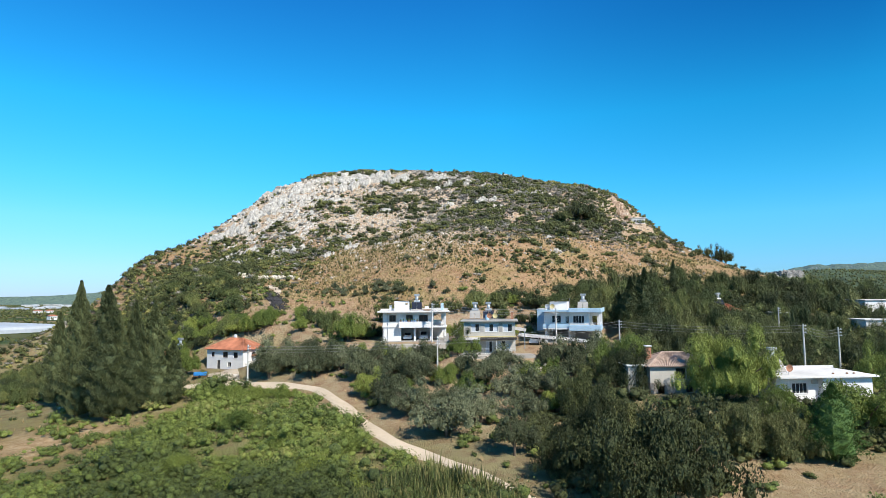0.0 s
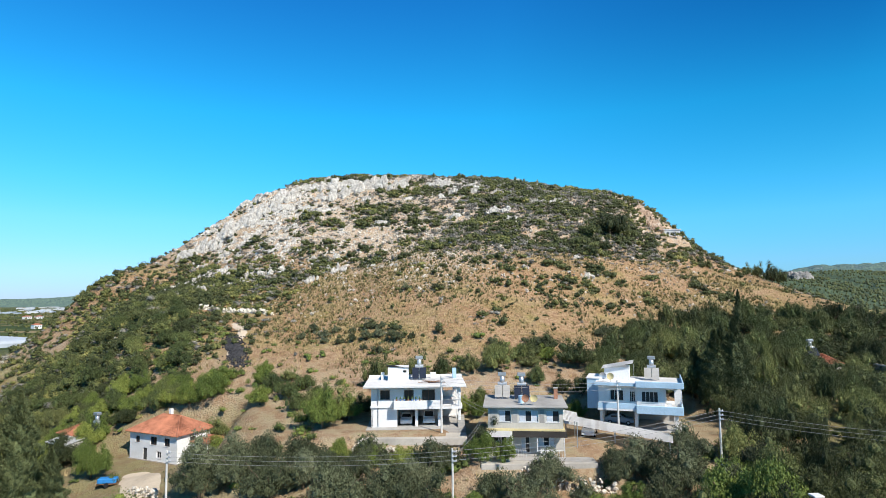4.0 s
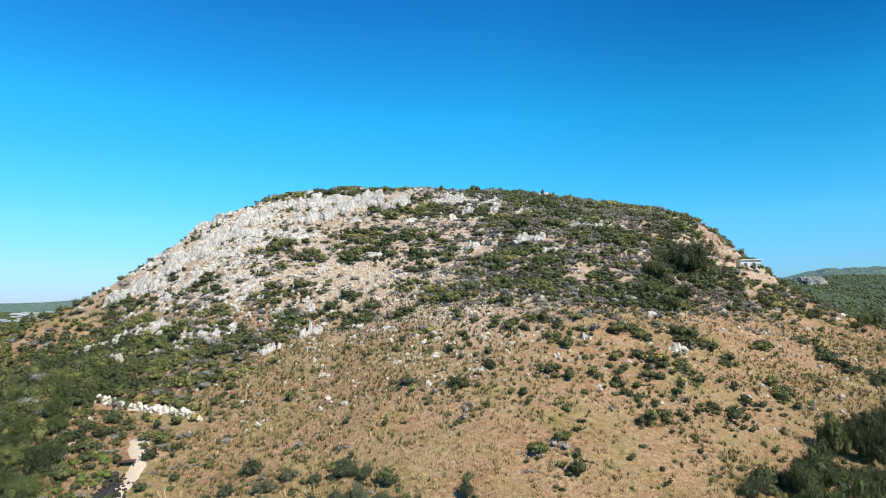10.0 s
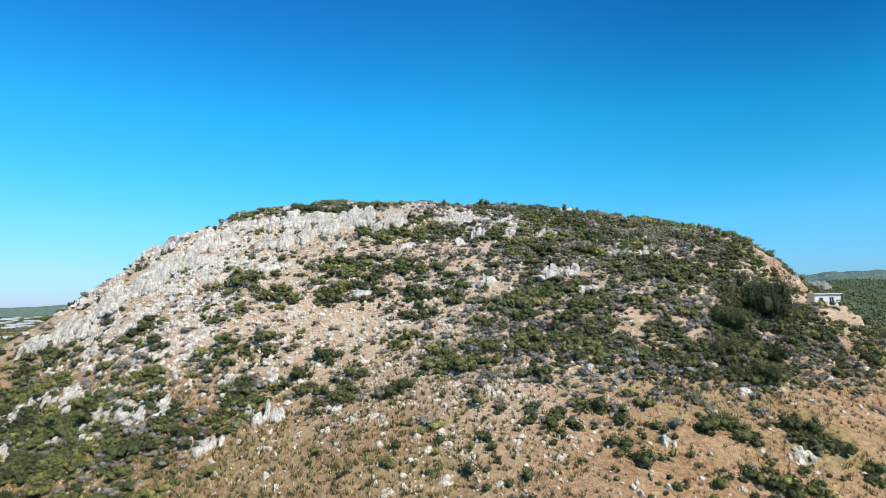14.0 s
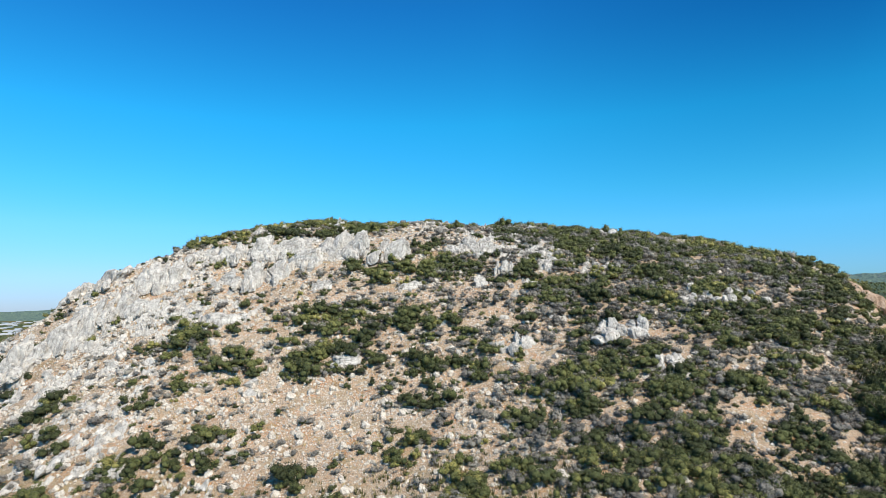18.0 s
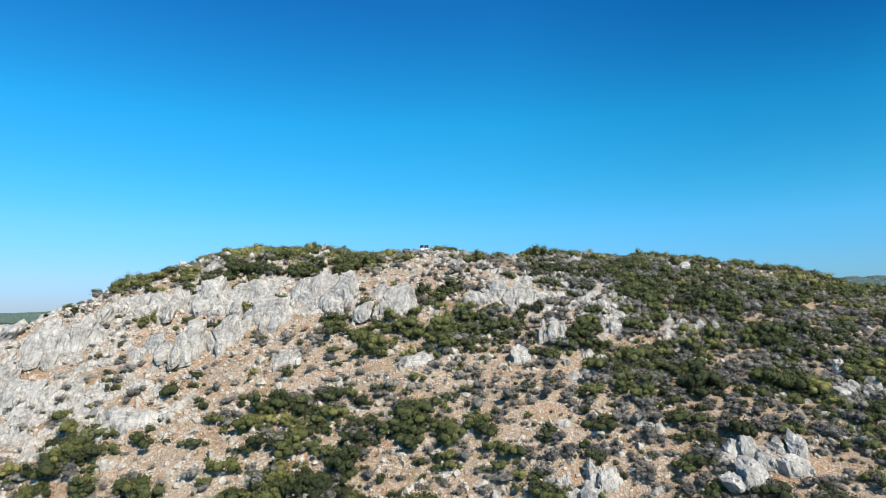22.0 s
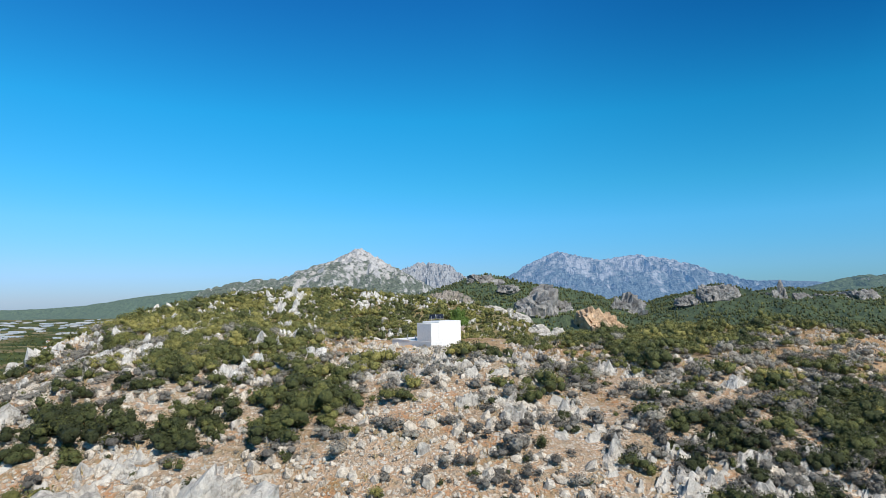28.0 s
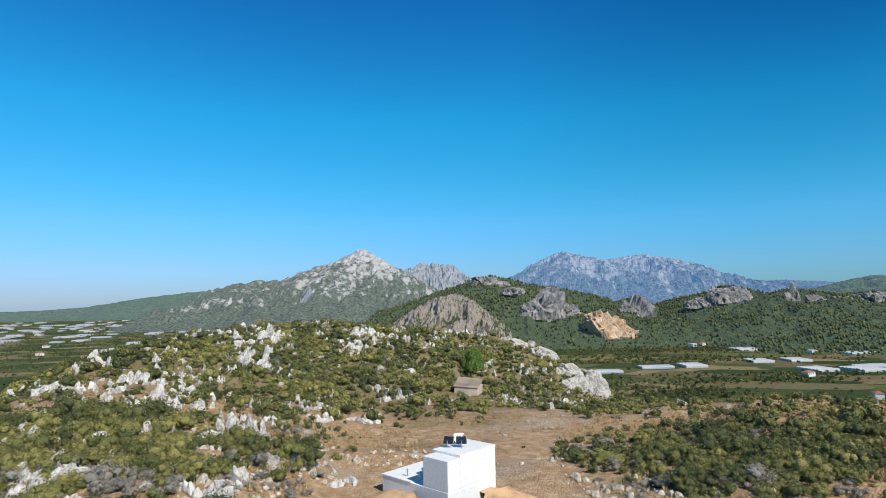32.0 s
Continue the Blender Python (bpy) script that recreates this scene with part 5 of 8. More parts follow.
M_OLDTILE = plain("weathered_roof_tile", (0.42, 0.32, 0.26), 0.9, 0.2, 2.5, 0.5)
M_RUBBLE = rock_material("rubble_wall", (0.22, 0.19, 0.16), (0.38, 0.34, 0.29), (0.5, 0.46, 0.4), 2.0)
M_SHEET = plain("white_metal_sheet", (0.80, 0.79, 0.77), 0.45, 0.4, 0.8, 0.15)
M_DARKTOP = plain("dark_felt", (0.07, 0.065, 0.06), 0.9, 0.2, 1.0, 0.3)
M_RUST = plain("rusty_scrap", (0.25, 0.13, 0.07), 0.9, 0.2, 3.0, 0.5)
M_BRICK = plain("red_brick", (0.38, 0.19, 0.12), 0.9, 0.2, 5.0, 0.4)
M_YELLOW = plain("yellow_band", (0.60, 0.50, 0.26), 0.85, 0.2, 1.0, 0.2)
M_POLE = plain("pale_pole", (0.62, 0.60, 0.56), 0.8, 0.2, 1.0, 0.15)
M_WIRE = plain("cable", (0.30, 0.30, 0.30), 0.6, 0.3, 1.0, 0.1)
M_TYRE = plain("tyre", (0.02, 0.02, 0.02), 0.9, 0.2, 5.0, 0.2)
M_CARW = plain("white_car_paint", (0.72, 0.72, 0.72), 0.25, 0.5, 1.0, 0.05, 0.0, 0)
M_CARB = plain("blue_grey_car_paint", (0.20, 0.28, 0.36), 0.25, 0.5, 1.0, 0.05, 0.0, 0)
M_TARP = plain("blue_tarpaulin", (0.03, 0.22, 0.55), 0.6, 0.3, 2.0, 0.2)
M_DIRT = plain("packed_earth", (0.58, 0.48, 0.36), 0.95, 0.1, 0.5, 0.25)
M_POT = plain("blue_flowerpot", (0.15, 0.25, 0.5), 0.7, 0.3, 2.0, 0.3)


def wall_mesh(length, high, thick, holes):
    """A wall along x from 0, front at y=0, with openings (x0, z0, x1, z1) cut through it."""
    xs = sorted({0.0, length, *(v for h in holes for v in (h[0], h[2]))})
    zs = sorted({0.0, high, *(v for h in holes for v in (h[1], h[3]))})
    bm = bmesh.new()
    for x0, x1 in zip(xs, xs[1:]):
        for z0, z1 in zip(zs, zs[1:]):
            cx, cz = (x0 + x1) / 2, (z0 + z1) / 2
            if not any(h[0] < cx < h[2] and h[1] < cz < h[3] for h in holes):
                add_box(bm, x0, 0, z0, x1, thick, z1)
    bmesh.ops.remove_doubles(bm, verts=bm.verts, dist=0.001)
    return bm


def window(x0, z0, x1, z1, parent, m, frame_mat, panes=2, curtain=False, depth=0.12):
    """A framed window with its own panes in an opening of a wall."""
    t = 0.07
    bm = bmesh.new()
    for a in ((x0, z0, x1, z0 + t), (x0, z1 - t, x1, z1), (x0, z0 + t, x0 + t, z1 - t), (x1 - t, z0 + t, x1, z1 - t)):
        add_box(bm, a[0], depth, a[1], a[2], depth + 0.06, a[3])
    w = (x1 - x0 - 2 * t) / panes
    for k in range(1, panes):
        cx = x0 + t + w * k
        add_box(bm, cx - 0.03, depth, z0 + t, cx + 0.03, depth + 0.06, z1 - t)
    win = part("window", bm, frame_mat, parent)
    win.matrix_basis = m
    for k in range(panes):
        part("pane", box(x0 + t + w * k + 0.03, depth + 0.02, z0 + t, x0 + t + w * (k + 1) - 0.03, depth + 0.035, z1 - t), M_CURTAIN if curtain and k % 2 == 0 else M_GLASS, win)
    part("sill", box(x0 - 0.08, -0.06, z0 - 0.07, x1 + 0.08, depth, z0), M_WHITE, win)
    return win


def storey(parent, w, d, z, h, front=(), left=(), right=(), rear=(), mat=M_WHITE, frame_mat=M_FRAMEW, panes=2, curtain=False):
    """Four walls of one storey. Openings are (x0, z0, x1, z1) along each wall; a fifth entry 0 leaves it open."""
    T = 0.22
    sides = ((pose(0, 0, z), w, front), (pose(w, T, z, 0, 0, 90), d - 2 * T, right), (pose(w, d, z, 0, 0, 180), w, rear), (pose(0, d - T, z, 0, 0, -90), d - 2 * T, left))
    for m, length, holes in sides:
        ob = part("wall", wall_mesh(length, h, T, holes), mat, parent)
        ob.matrix_basis = m
        for o in holes:
            if len(o) == 4:
                window(*o, parent, m, frame_mat, panes if o[2] - o[0] < 2.0 else panes + 1, curtain)


def solar_heater(m, label="rooftop solar water heater with two dark panels and a tank", tanks=1, pale=False):
    top = base("solar_heater", m, label, "water heater", "rooftop solar heaters")
    for x in (-1.05, 0.05):
        bm = box(x, 0, 0, x + 1.0, 0.08, 1.9)
        p = part("panel", bm, M_CONC if pale else M_SOLAR, top)
        p.matrix_basis = pose(0, 0, 0.25, -38)
    for x in (-1.0, 0.0, 1.0):
        part("stand_leg", tube([(x, 0.0, 0), (x, 0.05, 0.3)], 0.03, 0.03, 5), M_STEEL, top)
        part("stand_leg", tube([(x, 1.25, 0), (x, 1.25, 1.7)], 0.03, 0.03, 5), M_STEEL, top)
    for k in range(tanks):
        part("tank", tube([(-0.65, 1.45, 1.85), (-0.6, 1.45, 1.85), (0.6, 1.45, 1.85), (0.65, 1.45, 1.85)], 0.33, 0.33, 12), M_STEEL, top, "galvanised tank", True)
    part("cold_tank", tube([(0, 1.5, 1.75), (0, 1.5, 3.0)], 0.34, 0.34, 12), M_STEEL, top, "upright galvanised tank", True)
    part("cold_tank_top", box(-0.55, 1.1, 3.0, 0.55, 1.9, 3.45, 0.05), M_STEEL, top)
    return top


def dish(m, mat, label):
    top = base("satellite_dish", m, label, "satellite dish", "satellite dishes")
    bm = bmesh.new()
    rings = []
    for i in range(5):
        rr = 0.5 * i / 4
        rings.append([bm.verts.new((rr * math.cos(a), -0.25 * (rr / 0.5) ** 2 * 0.6, rr * math.sin(a) + 0.9)) for a in (2 * math.pi * k / 14 for k in range(14))] if i else [bm.verts.new((0, 0, 0.9))])
    for k in range(14):
        bm.faces.new((rings[0][0], rings[1][k], rings[1][(k + 1) % 14]))
        for a, b in zip(rings[1:], rings[2:]):
            bm.faces.new((a[k], b[k], b[(k + 1) % 14], a[(k + 1) % 14]))
    bowl = part("bowl", bm, mat, top)
    part("mast", tube([(0, 0.1, 0), (0, 0.1, 0.9)], 0.03), M_STEEL, top)
    part("arm", tube([(0, -0.05, 0.5), (0, -0.5, 0.8)], 0.015), M_STEEL, top)
    return top


def car(m, mat, label, long=4.2, high=1.45, pickup=False):
    """A parked car, nose towards -y."""
    top = base("parked_car", m, label, "car", "parked cars")
    bm = bmesh.new()
    prof = [(-long / 2, 0.35), (-long / 2, 0.75), (-long / 2 + 0.15, 0.88), (-long * 0.22, 0.98), (-long * 0.06, high), (long * 0.25, high), (long * 0.30 if pickup else long * 0.42, 0.98), (long / 2, 0.92), (long / 2, 0.35)]
    sides = []
    for s in (-1, 1):
        sides.append([bm.verts.new((s * (0.85 if z < 1.0 else 0.68), y, z)) for y, z in prof])
    n = len(prof)
    for k in range(n):
        bm.faces.new((sides[0][k], sides[0][(k + 1) % n], sides[1][(k + 1) % n], sides[1][k]))
    bm.faces.new(sides[0][::-1])
    bm.faces.new(sides[1])
    bmesh.ops.bevel(bm, geom=list(bm.edges), offset=0.05, segments=1, affect="EDGES")
    part("body", bm, mat, top)
    bm = bmesh.new()
    vs = [bm.verts.new(p) for p in ((-0.66, -long * 0.205, 1.02), (0.66, -long * 0.205, 1.02), (0.58, -long * 0.075, high - 0.07), (-0.58, -long * 0.075, high - 0.07))]
    bm.faces.new(vs)
    bmesh.ops.solidify(bm, geom=bm.faces[:], thickness=0.03)
    ws = part("windscreen", bm, M_GLASS, top)
    ws.location = (0, -0.045, 0.03)
    for s in (-1, 1):
        part("side_window", box(s * 0.79 - 0.02, -long * 0.07, 1.03, s * 0.79 + 0.02, long * 0.28, 1.30), M_GLASS, top)
        part("headlight", box(s * 0.62 - 0.16, -long / 2 - 0.02, 0.66, s * 0.62 + 0.16, -long / 2 + 0.05, 0.80), M_STEEL, top)
        for y in (-long * 0.31, long * 0.31):
            w = part("wheel", tube([(s * 0.72, y, 0.32), (s * 0.92, y, 0.32)], 0.32, 0.32, 14), M_TYRE, top)
            part("rim", tube([(s * 0.90, y, 0.32), (s * 0.94, y, 0.32)], 0.18, 0.18, 10), M_STEEL, w)
    return top


def rail(parent, pts, z, h=0.95, bars=8, mat=M_STEEL):
    for (ax, ay), (bx, by) in zip(pts, pts[1:]):
        rb = part("railing", tube([(ax, ay, z + h), (bx, by, z + h)], 0.03), mat, parent)
        for k in range(bars + 1):
            t = k / bars
            x, y = ax + (bx - ax) * t, ay + (by - ay) * t
            part("baluster", tube([(x, y, z), (x, y, z + h)], 0.018, None, 5), mat, rb)


def house_a():
    m = pose(-12.3, 120.4, 21.0, 0, 0, 2)
    h = base("white_house", m, "white two-storey house with open garage, balcony and flat roof", "house")
    W, D = 12.9, 7.6
    part("floor", box(-0.6, -1.6, -0.5, W + 0.6, D, 0.06), M_CONC, h)
    ob = part("wall", wall_mesh(3.5, 2.8, 0.22, ()), M_WHITE, h)
    ob = part("wall", wall_mesh(D, 2.8, 0.22, ()), M_WHITE, h)
    ob.matrix_basis = pose(0, D, 0, 0, 0, -90)
    ob = part("wall", wall_mesh(W, 2.8, 0.22, ()), M_WHITE, h)
    ob.location = (0, D - 0.22, 0)
    ob = part("wall", wall_mesh(D - 0.3, 2.8, 0.22, ()), M_WHITE, h)
    ob.matrix_basis = pose(3.5, D - 0.25, 0, 0, 0, -90)
    for x in (6.3, 9.6, 12.5):
        part("pillar", box(x, 0.1, 0.06, x + 0.4, 0.5, 2.8, 0.02), M_WHITE, h)
        part("pillar", box(x, 5.0, 0.06, x + 0.4, 5.4, 2.8, 0.02), M_WHITE, h)
    part("floor_slab", box(-0.1, -0.2, 2.8, W + 0.2, D, 3.05), M_WHITE, h)
    storey(h, 9.9, D, 3.05, 2.75, [(1.3, 0.9, 2.7, 2.2), (4.7, 0.35, 6.1, 2.2), (7.3, 0.6, 9.2, 2.2)], frame_mat=M_FRAMEB)
    st = part("terrace_wall", wall_mesh(3.0, 2.75, 0.2, [(0.6, 0.9, 2.2, 2.2)]), M_WHITE, h)
    st.location = (9.9, D - 0.3, 3.05)
    for x, y in ((9.95, -1.0), (12.5, -1.0), (12.5, 2.6), (12.5, 6.0)):
        part("pillar", box(x, y, 3.05, x + 0.32, y + 0.32, 5.8, 0.02), M_WHITE, h)
    part("balcony_floor", box(3.3, -1.4, 2.75, W + 0.1, -0.2, 3.05), M_WHITE, h)
    part("parapet", box(3.3, -1.4, 3.05, 9.9, -1.22, 3.95, 0.02), M_WHITE, h)
    part("parapet", box(3.3, -1.2, 3.05, 3.48, -0.01, 3.95, 0.02), M_WHITE, h)
    rail(h, [(9.9, -1.3), (12.75, -1.3), (12.75, 5.0)], 3.05, 0.95, 9)
    part("drainpipe", tube([(1.0, -0.07, 0.2), (1.0, -0.07, 5.7)], 0.06), M_STEEL, h)
    part("roof_slab", box(-1.0, -1.7, 5.8, W + 0.7, D + 0.5, 6.08, 0.03), M_ROOFW, h)
    part("roof_edge", box(-1.0, D + 0.3, 6.08, W + 0.7, D + 0.5, 6.4, 0.02), M_ROOFW, h)
    sb = part("stair_house", wall_mesh(3.1, 2.0, 2.6, [(2.3, 1.2, 2.8, 1.55)]), M_WHITE, h)
    sb.location = (2.2, 3.6, 6.08)
    bm = bmesh.new()
    vs = [bm.verts.new(p) for p in ((2.0, 3.4, 8.35), (5.5, 3.4, 8.0), (5.5, 6.4, 7.8), (2.0, 6.4, 8.2))]
    bm.faces.new(vs)
    bmesh.ops.solidify(bm, geom=bm.faces[:], thickness=0.1)
    part("stair_roof", bm, M_DARKTOP, sb).location = (-2.2, -3.6, -6.08)
    part("chimney", box(1.1, 4.6, 6.08, 1.6, 5.1, 7.2, 0.02), M_WHITE, h)
    for k in range(7):
        p = base("flower_pot", m @ pose(3.7 + k * 0.55, -1.31, 3.95), "small flowerpot with a plant on the balcony parapet", "flowerpot", "flowerpots")
        part("pot", tube([(0, 0, 0), (0, 0, 0.28)], 0.10, 0.15, 8), M_POT if k % 3 else M_BRICK, p)
        part("plant", tube([(0, 0, 0.28), (0, 0, 0.45), (0.03, 0, 0.6)], 0.16, 0.04, 6), M_SCRUB_PLAIN, p)
    solar_heater(m @ pose(6.9, 4.0, 6.08))
    w = base("roof_hut", m @ pose(12.0, 5.6, 6.08), "small pale blue box on the flat roof", "box")
    part("body", box(0, 0, 0, 0.6, 0.6, 1.5, 0.03), M_BLUE, w)
    w = base("roof_tank", m @ pose(8.6, 6.2, 6.08), "white rendered box at the roof edge", "box")
    part("body", box(0, 0, 0, 0.9, 0.7, 0.8, 0.03), M_WHITE, w)
    rr = random.Random(5)
    w = base("scrap_heap", m @ pose(8.8, 0.9, 6.09), "brown heap of scrap boards lying on the roof", "scrap")
    for k in range(9):
        b = part("board", box(-0.9, -0.08, 0, 0.9, 0.08, 0.05), M_RUST, w)
        b.matrix_basis = pose(rr.uniform(-1.2, 1.2), rr.uniform(-0.4, 0.4), 0.04 * k, 0, rr.uniform(-4, 4), rr.uniform(-25, 25))
    car(m @ pose(5.0, 2.6, 0.06), M_CARW, "small white car parked in the open garage")
    car(m @ pose(8.3, 3.0, 0.06), M_CARW, "white pickup truck parked in the open garage", 4.9, 1.7, True)
    w = base("garden_stairs", m @ pose(12.4, -1.2, 0), "white concrete outside stair at the house corner", "stair")
    for k in range(8):
        part("step", box(0, 0.28 * k, 0, 1.0, 0.28 * (k + 1), 0.18 * (k + 1)), M_CONC, w)


def house_b():
    m = pose(3.9, 113.0, 19.25, 0, 0, -6)
    h = base("beige_house", m, "beige two-storey house with white windows and flat grey roof", "house")
    W, D = 9.7, 8.0
    part("floor", box(-0.5, -3.4, -0.5, W + 3.0, D, 0.05), M_CONC, h)
    storey(h, W, D, 0.05, 2.85, [(1.0, 0.9, 3.0, 2.2), (4.2, 0.05, 5.4, 2.2), (6.4, 0.9, 8.6, 2.2)], mat=M_BEIGE, curtain=True)
    part("floor_slab", box(-0.2, -0.5, 2.9, W + 0.2, D, 3.15), M_YELLOW, h)
    storey(h, W, D, 3.15, 2.75, [(1.4, 0.85, 3.0, 2.3), (4.0, 0.85, 6.5, 2.3), (7.5, 0.85, 9.2, 2.3)], mat=M_BEIGE, curtain=True)
    for a, b in ((0.25, 1.2), (3.2, 3.8), (6.7, 7.3)):
        part("wall_panel", box(a, -0.03, 3.9, b, 0.0, 5.6), M_CONC, h)
    part("roof_slab", box(-0.6, -0.7, 5.9, W + 0.6, D + 0.3, 6.1, 0.02), M_CONC, h)
    for k, x in enumerate((-0.3, 3.2)):
        bm = bmesh.new()
        x1 = 3.1 if k == 0 else W + 0.3
        vs = [bm.verts.new(p) for p in ((x, -2.2, 2.55), (x1, -2.2, 2.55), (x1, -0.3, 3.0), (x, -0.3, 3.0))]
        bm.faces.new(vs)
        bmesh.ops.solidify(bm, geom=bm.faces[:], thickness=0.08)
        part("awning", bm, M_SHEET if k == 0 else M_DARKTOP, h)
    for x in (0.0, 3.1, 6.2, 9.6):
        part("veranda_post", tube([(x, -2.1, 0.05), (x, -2.1, 2.55)], 0.05), M_FRAMEW, h)
    rail(h, [(3.2, -2.1), (4.8, -2.1)], 0.05, 0.9, 5, M_FRAMEW)
    rail(h, [(6.2, -2.1), (9.6, -2.1)], 0.05, 0.9, 10, M_FRAMEW)
    for k in range(3):
        p = base("plastic_chair", m @ pose(6.9 + 0.8 * k, -1.3, 0.05), "white plastic chair on the veranda", "chair", "veranda chairs")
        part("seat", box(-0.22, -0.22, 0.42, 0.22, 0.22, 0.47, 0.01), M_FRAMEW, p)
        part("backrest", box(-0.22, 0.20, 0.47, 0.22, 0.25, 0.85, 0.01), M_FRAMEW, p)
        for lx in (-0.2, 0.2):
            for ly in (-0.2, 0.2):
                part("leg", tube([(lx, ly, 0), (lx, ly, 0.42)], 0.02, None, 5), M_FRAMEW, p)
    c = part("chimney", box(9.0, 5.2, 6.1, 9.5, 5.7, 7.5), M_BRICK, h)
    part("chimney_cap", box(8.93, 5.13, 7.5, 9.57, 5.77, 7.62), M_CONC, c)
    solar_heater(m @ pose(4.6, 4.4, 6.1))
    solar_heater(m @ pose(1.9, 4.8, 6.1), "old rooftop solar water heater with pale panels", 1, True)
    b = base("barrel", m @ pose(4.4, 1.9, 6.1), "pale blue water barrel on the flat roof", "barrel")
    part("body", tube([(0, 0, 0), (0, 0, 0.1), (0, 0, 0.9), (0, 0, 1.0)], 0.36, 0.36, 14), M_BLUE, b)
    dish(m @ pose(4.9, 0.3, 6.1), M_BRICK, "rust-red satellite dish at the roof edge")
    dish(m @ pose(6.0, 0.3, 6.1), M_YELLOW, "faded tan satellite dish at the roof edge")
    # carport roofs beside it
    def shed(pts, label, legs):
        t = base("carport", pose(0, 0, 0), label, "carport")
        bm = bmesh.new()
        a, b, c, d = (Vector(p) for p in pts)
        n = 26
        rows = []
        for k in range(n + 1):
            lift = 0.03 if k % 2 else 0.0
            rows.append((bm.verts.new(a.lerp(b, k / n) + Vector((0, 0, lift))), bm.verts.new(d.lerp(c, k / n) + Vector((0, 0, lift)))))
        for p, q in zip(rows, rows[1:]):
            bm.faces.new((p[0], q[0], q[1], p[1]))
        bmesh.ops.solidify(bm, geom=bm.faces[:], thickness=0.05)
        part("roof_sheet", bm, M_SHEET, t)
        for x, y, z in legs:
            g = gz(x, y)
            part("post", tube([(x, y, g - 0.1), (x, y, z)], 0.07), M_STEEL, t)
        return t
    shed([(14.6, 117.2, 22.0), (26.2, 108.2, 21.4), (27.6, 112.0, 21.6), (15.6, 121.2, 22.4)], "long white corrugated carport roof on steel posts", [(15.0, 117.6, 21.9), (20.5, 113.2, 21.6), (26.0, 108.8, 21.3), (27.2, 111.8, 21.5), (21.5, 116.6, 21.8)])
    shed([(13.3, 112.4, 23.6), (15.6, 112.0, 23.2), (16.4, 117.0, 23.5), (14.2, 117.6, 23.9)], "small white sheet roof beside the house", [(13.6, 112.6, 23.5), (15.4, 112.4, 23.2), (16.0, 116.6, 23.4)])
    x, y = 18.2, 117.4
    car(pose(x, y, gz(x, y) + 0.02, 0, 0, -20), M_CARW, "white car parked under the carport")


def house_c():
    m = pose(20.7, 121.6, 20.45, 0, 0, -19.5)
    h = base("blue_white_house", m, "white and pale blue house raised on pillars with flat roof", "house")
    W, D = 10.9, 7.6
    part("floor", box(-0.5, -0.6, -0.6, W + 0.5, D, 0.0), M_CONC, h)
    for x in (0.1, 4.9, 10.3):
        for y in (0.2, 3.6, 7.0):
            part("pillar", box(x, y, 0, x + 0.45, y + 0.45, 2.7, 0.02), M_WHITE, h)
    ob = part("wall", wall_mesh(W, 2.7, 0.2, ()), M_CONC, h)
    ob.location = (0, D - 0.2, 0)
    part("floor_slab", box(-0.1, -1.0, 2.7, W + 0.3, D, 2.95), M_WHITE, h)
    storey(h, 9.0, D, 2.95, 3.2, [(1.6, 1.0, 3.5, 2.5), (4.3, 0.9, 5.1, 2.4)], frame_mat=M_FRAMEW, panes=3)
    ob = part("wall", wall_mesh(2.4, 3.2, 0.2, [(0.3, 0.1, 1.4, 2.3)]), M_WHITE, h)
    ob.location = (9.0, 3.0, 2.95)
    win = [(5.9, 1.0, 8.0, 2.5)]
    ob = part("bay_wall", wall_mesh(9.0 - 5.3, 3.2, 0.15, [(0.6, 1.0, 2.9, 2.5)]), M_WHITE, h)
    ob.location = (5.3, -0.45, 2.95)
    window(0.6, 1.0, 2.9, 2.5, h, pose(5.3, -0.45, 2.95), M_FRAMEW, 4)
    part("bay_end", box(5.3, -0.3, 2.95, 5.42, 0.0, 6.15), M_WHITE, h)
    part("bay_end", box(8.88, -0.3, 2.95, 9.0, 0.0, 6.15), M_WHITE, h)
    part("balcony_band", box(-0.1, -1.0, 2.95, 5.2, -0.85, 3.75, 0.02), M_BLUE, h)
    part("balcony_band", box(5.2, -1.35, 2.45, W + 0.5, -1.0, 3.6, 0.06), M_BLUE, h)
    part("balcony_band", box(W + 0.2, -1.0, 2.45, W + 0.5, 3.2, 3.6, 0.06), M_BLUE, h)
    part("roof_slab", box(-0.5, -1.2, 6.15, W + 0.6, D + 0.3, 6.4, 0.03), M_ROOFW, h)
    part("roof_band", box(-0.5, -1.35, 6.2, 5.2, -1.2, 6.65, 0.02), M_BLUE, h)
    part("roof_band", box(5.2, -1.6, 6.1, W + 0.6, -1.2, 6.95, 0.05), M_BLUE, h)
    part("roof_band", box(W + 0.45, -1.2, 6.1, W + 0.62, D + 0.3, 6.95, 0.05), M_BLUE, h)
    part("balcony_post", tube([(W + 0.3, -1.1, 3.6), (W + 0.3, -1.1, 6.15)], 0.06), M_FRAMEW, h)
    rail(h, [(9.1, -1.1), (W + 0.3, -1.1), (W + 0.3, 3.0)], 3.6, 0.45, 8, M_FRAMEW)
    wing = part("side_wing", box(-1.9, 2.6, 2.2, -0.02, 7.4, 6.6, 0.03), M_BLUE, h)
    part("side_window", box(-1.93, 4.0, 3.9, -1.9, 6.0, 5.4), M_GLASS, wing)
    part("side_roof", box(-2.0, 2.5, 6.6, -0.02, 7.5, 6.72), M_WHITE, wing)
    sb = part("stair_house", box(0.6, 4.0, 6.4, 4.2, 7.2, 8.2), M_WHITE, h)
    bm = bmesh.new()
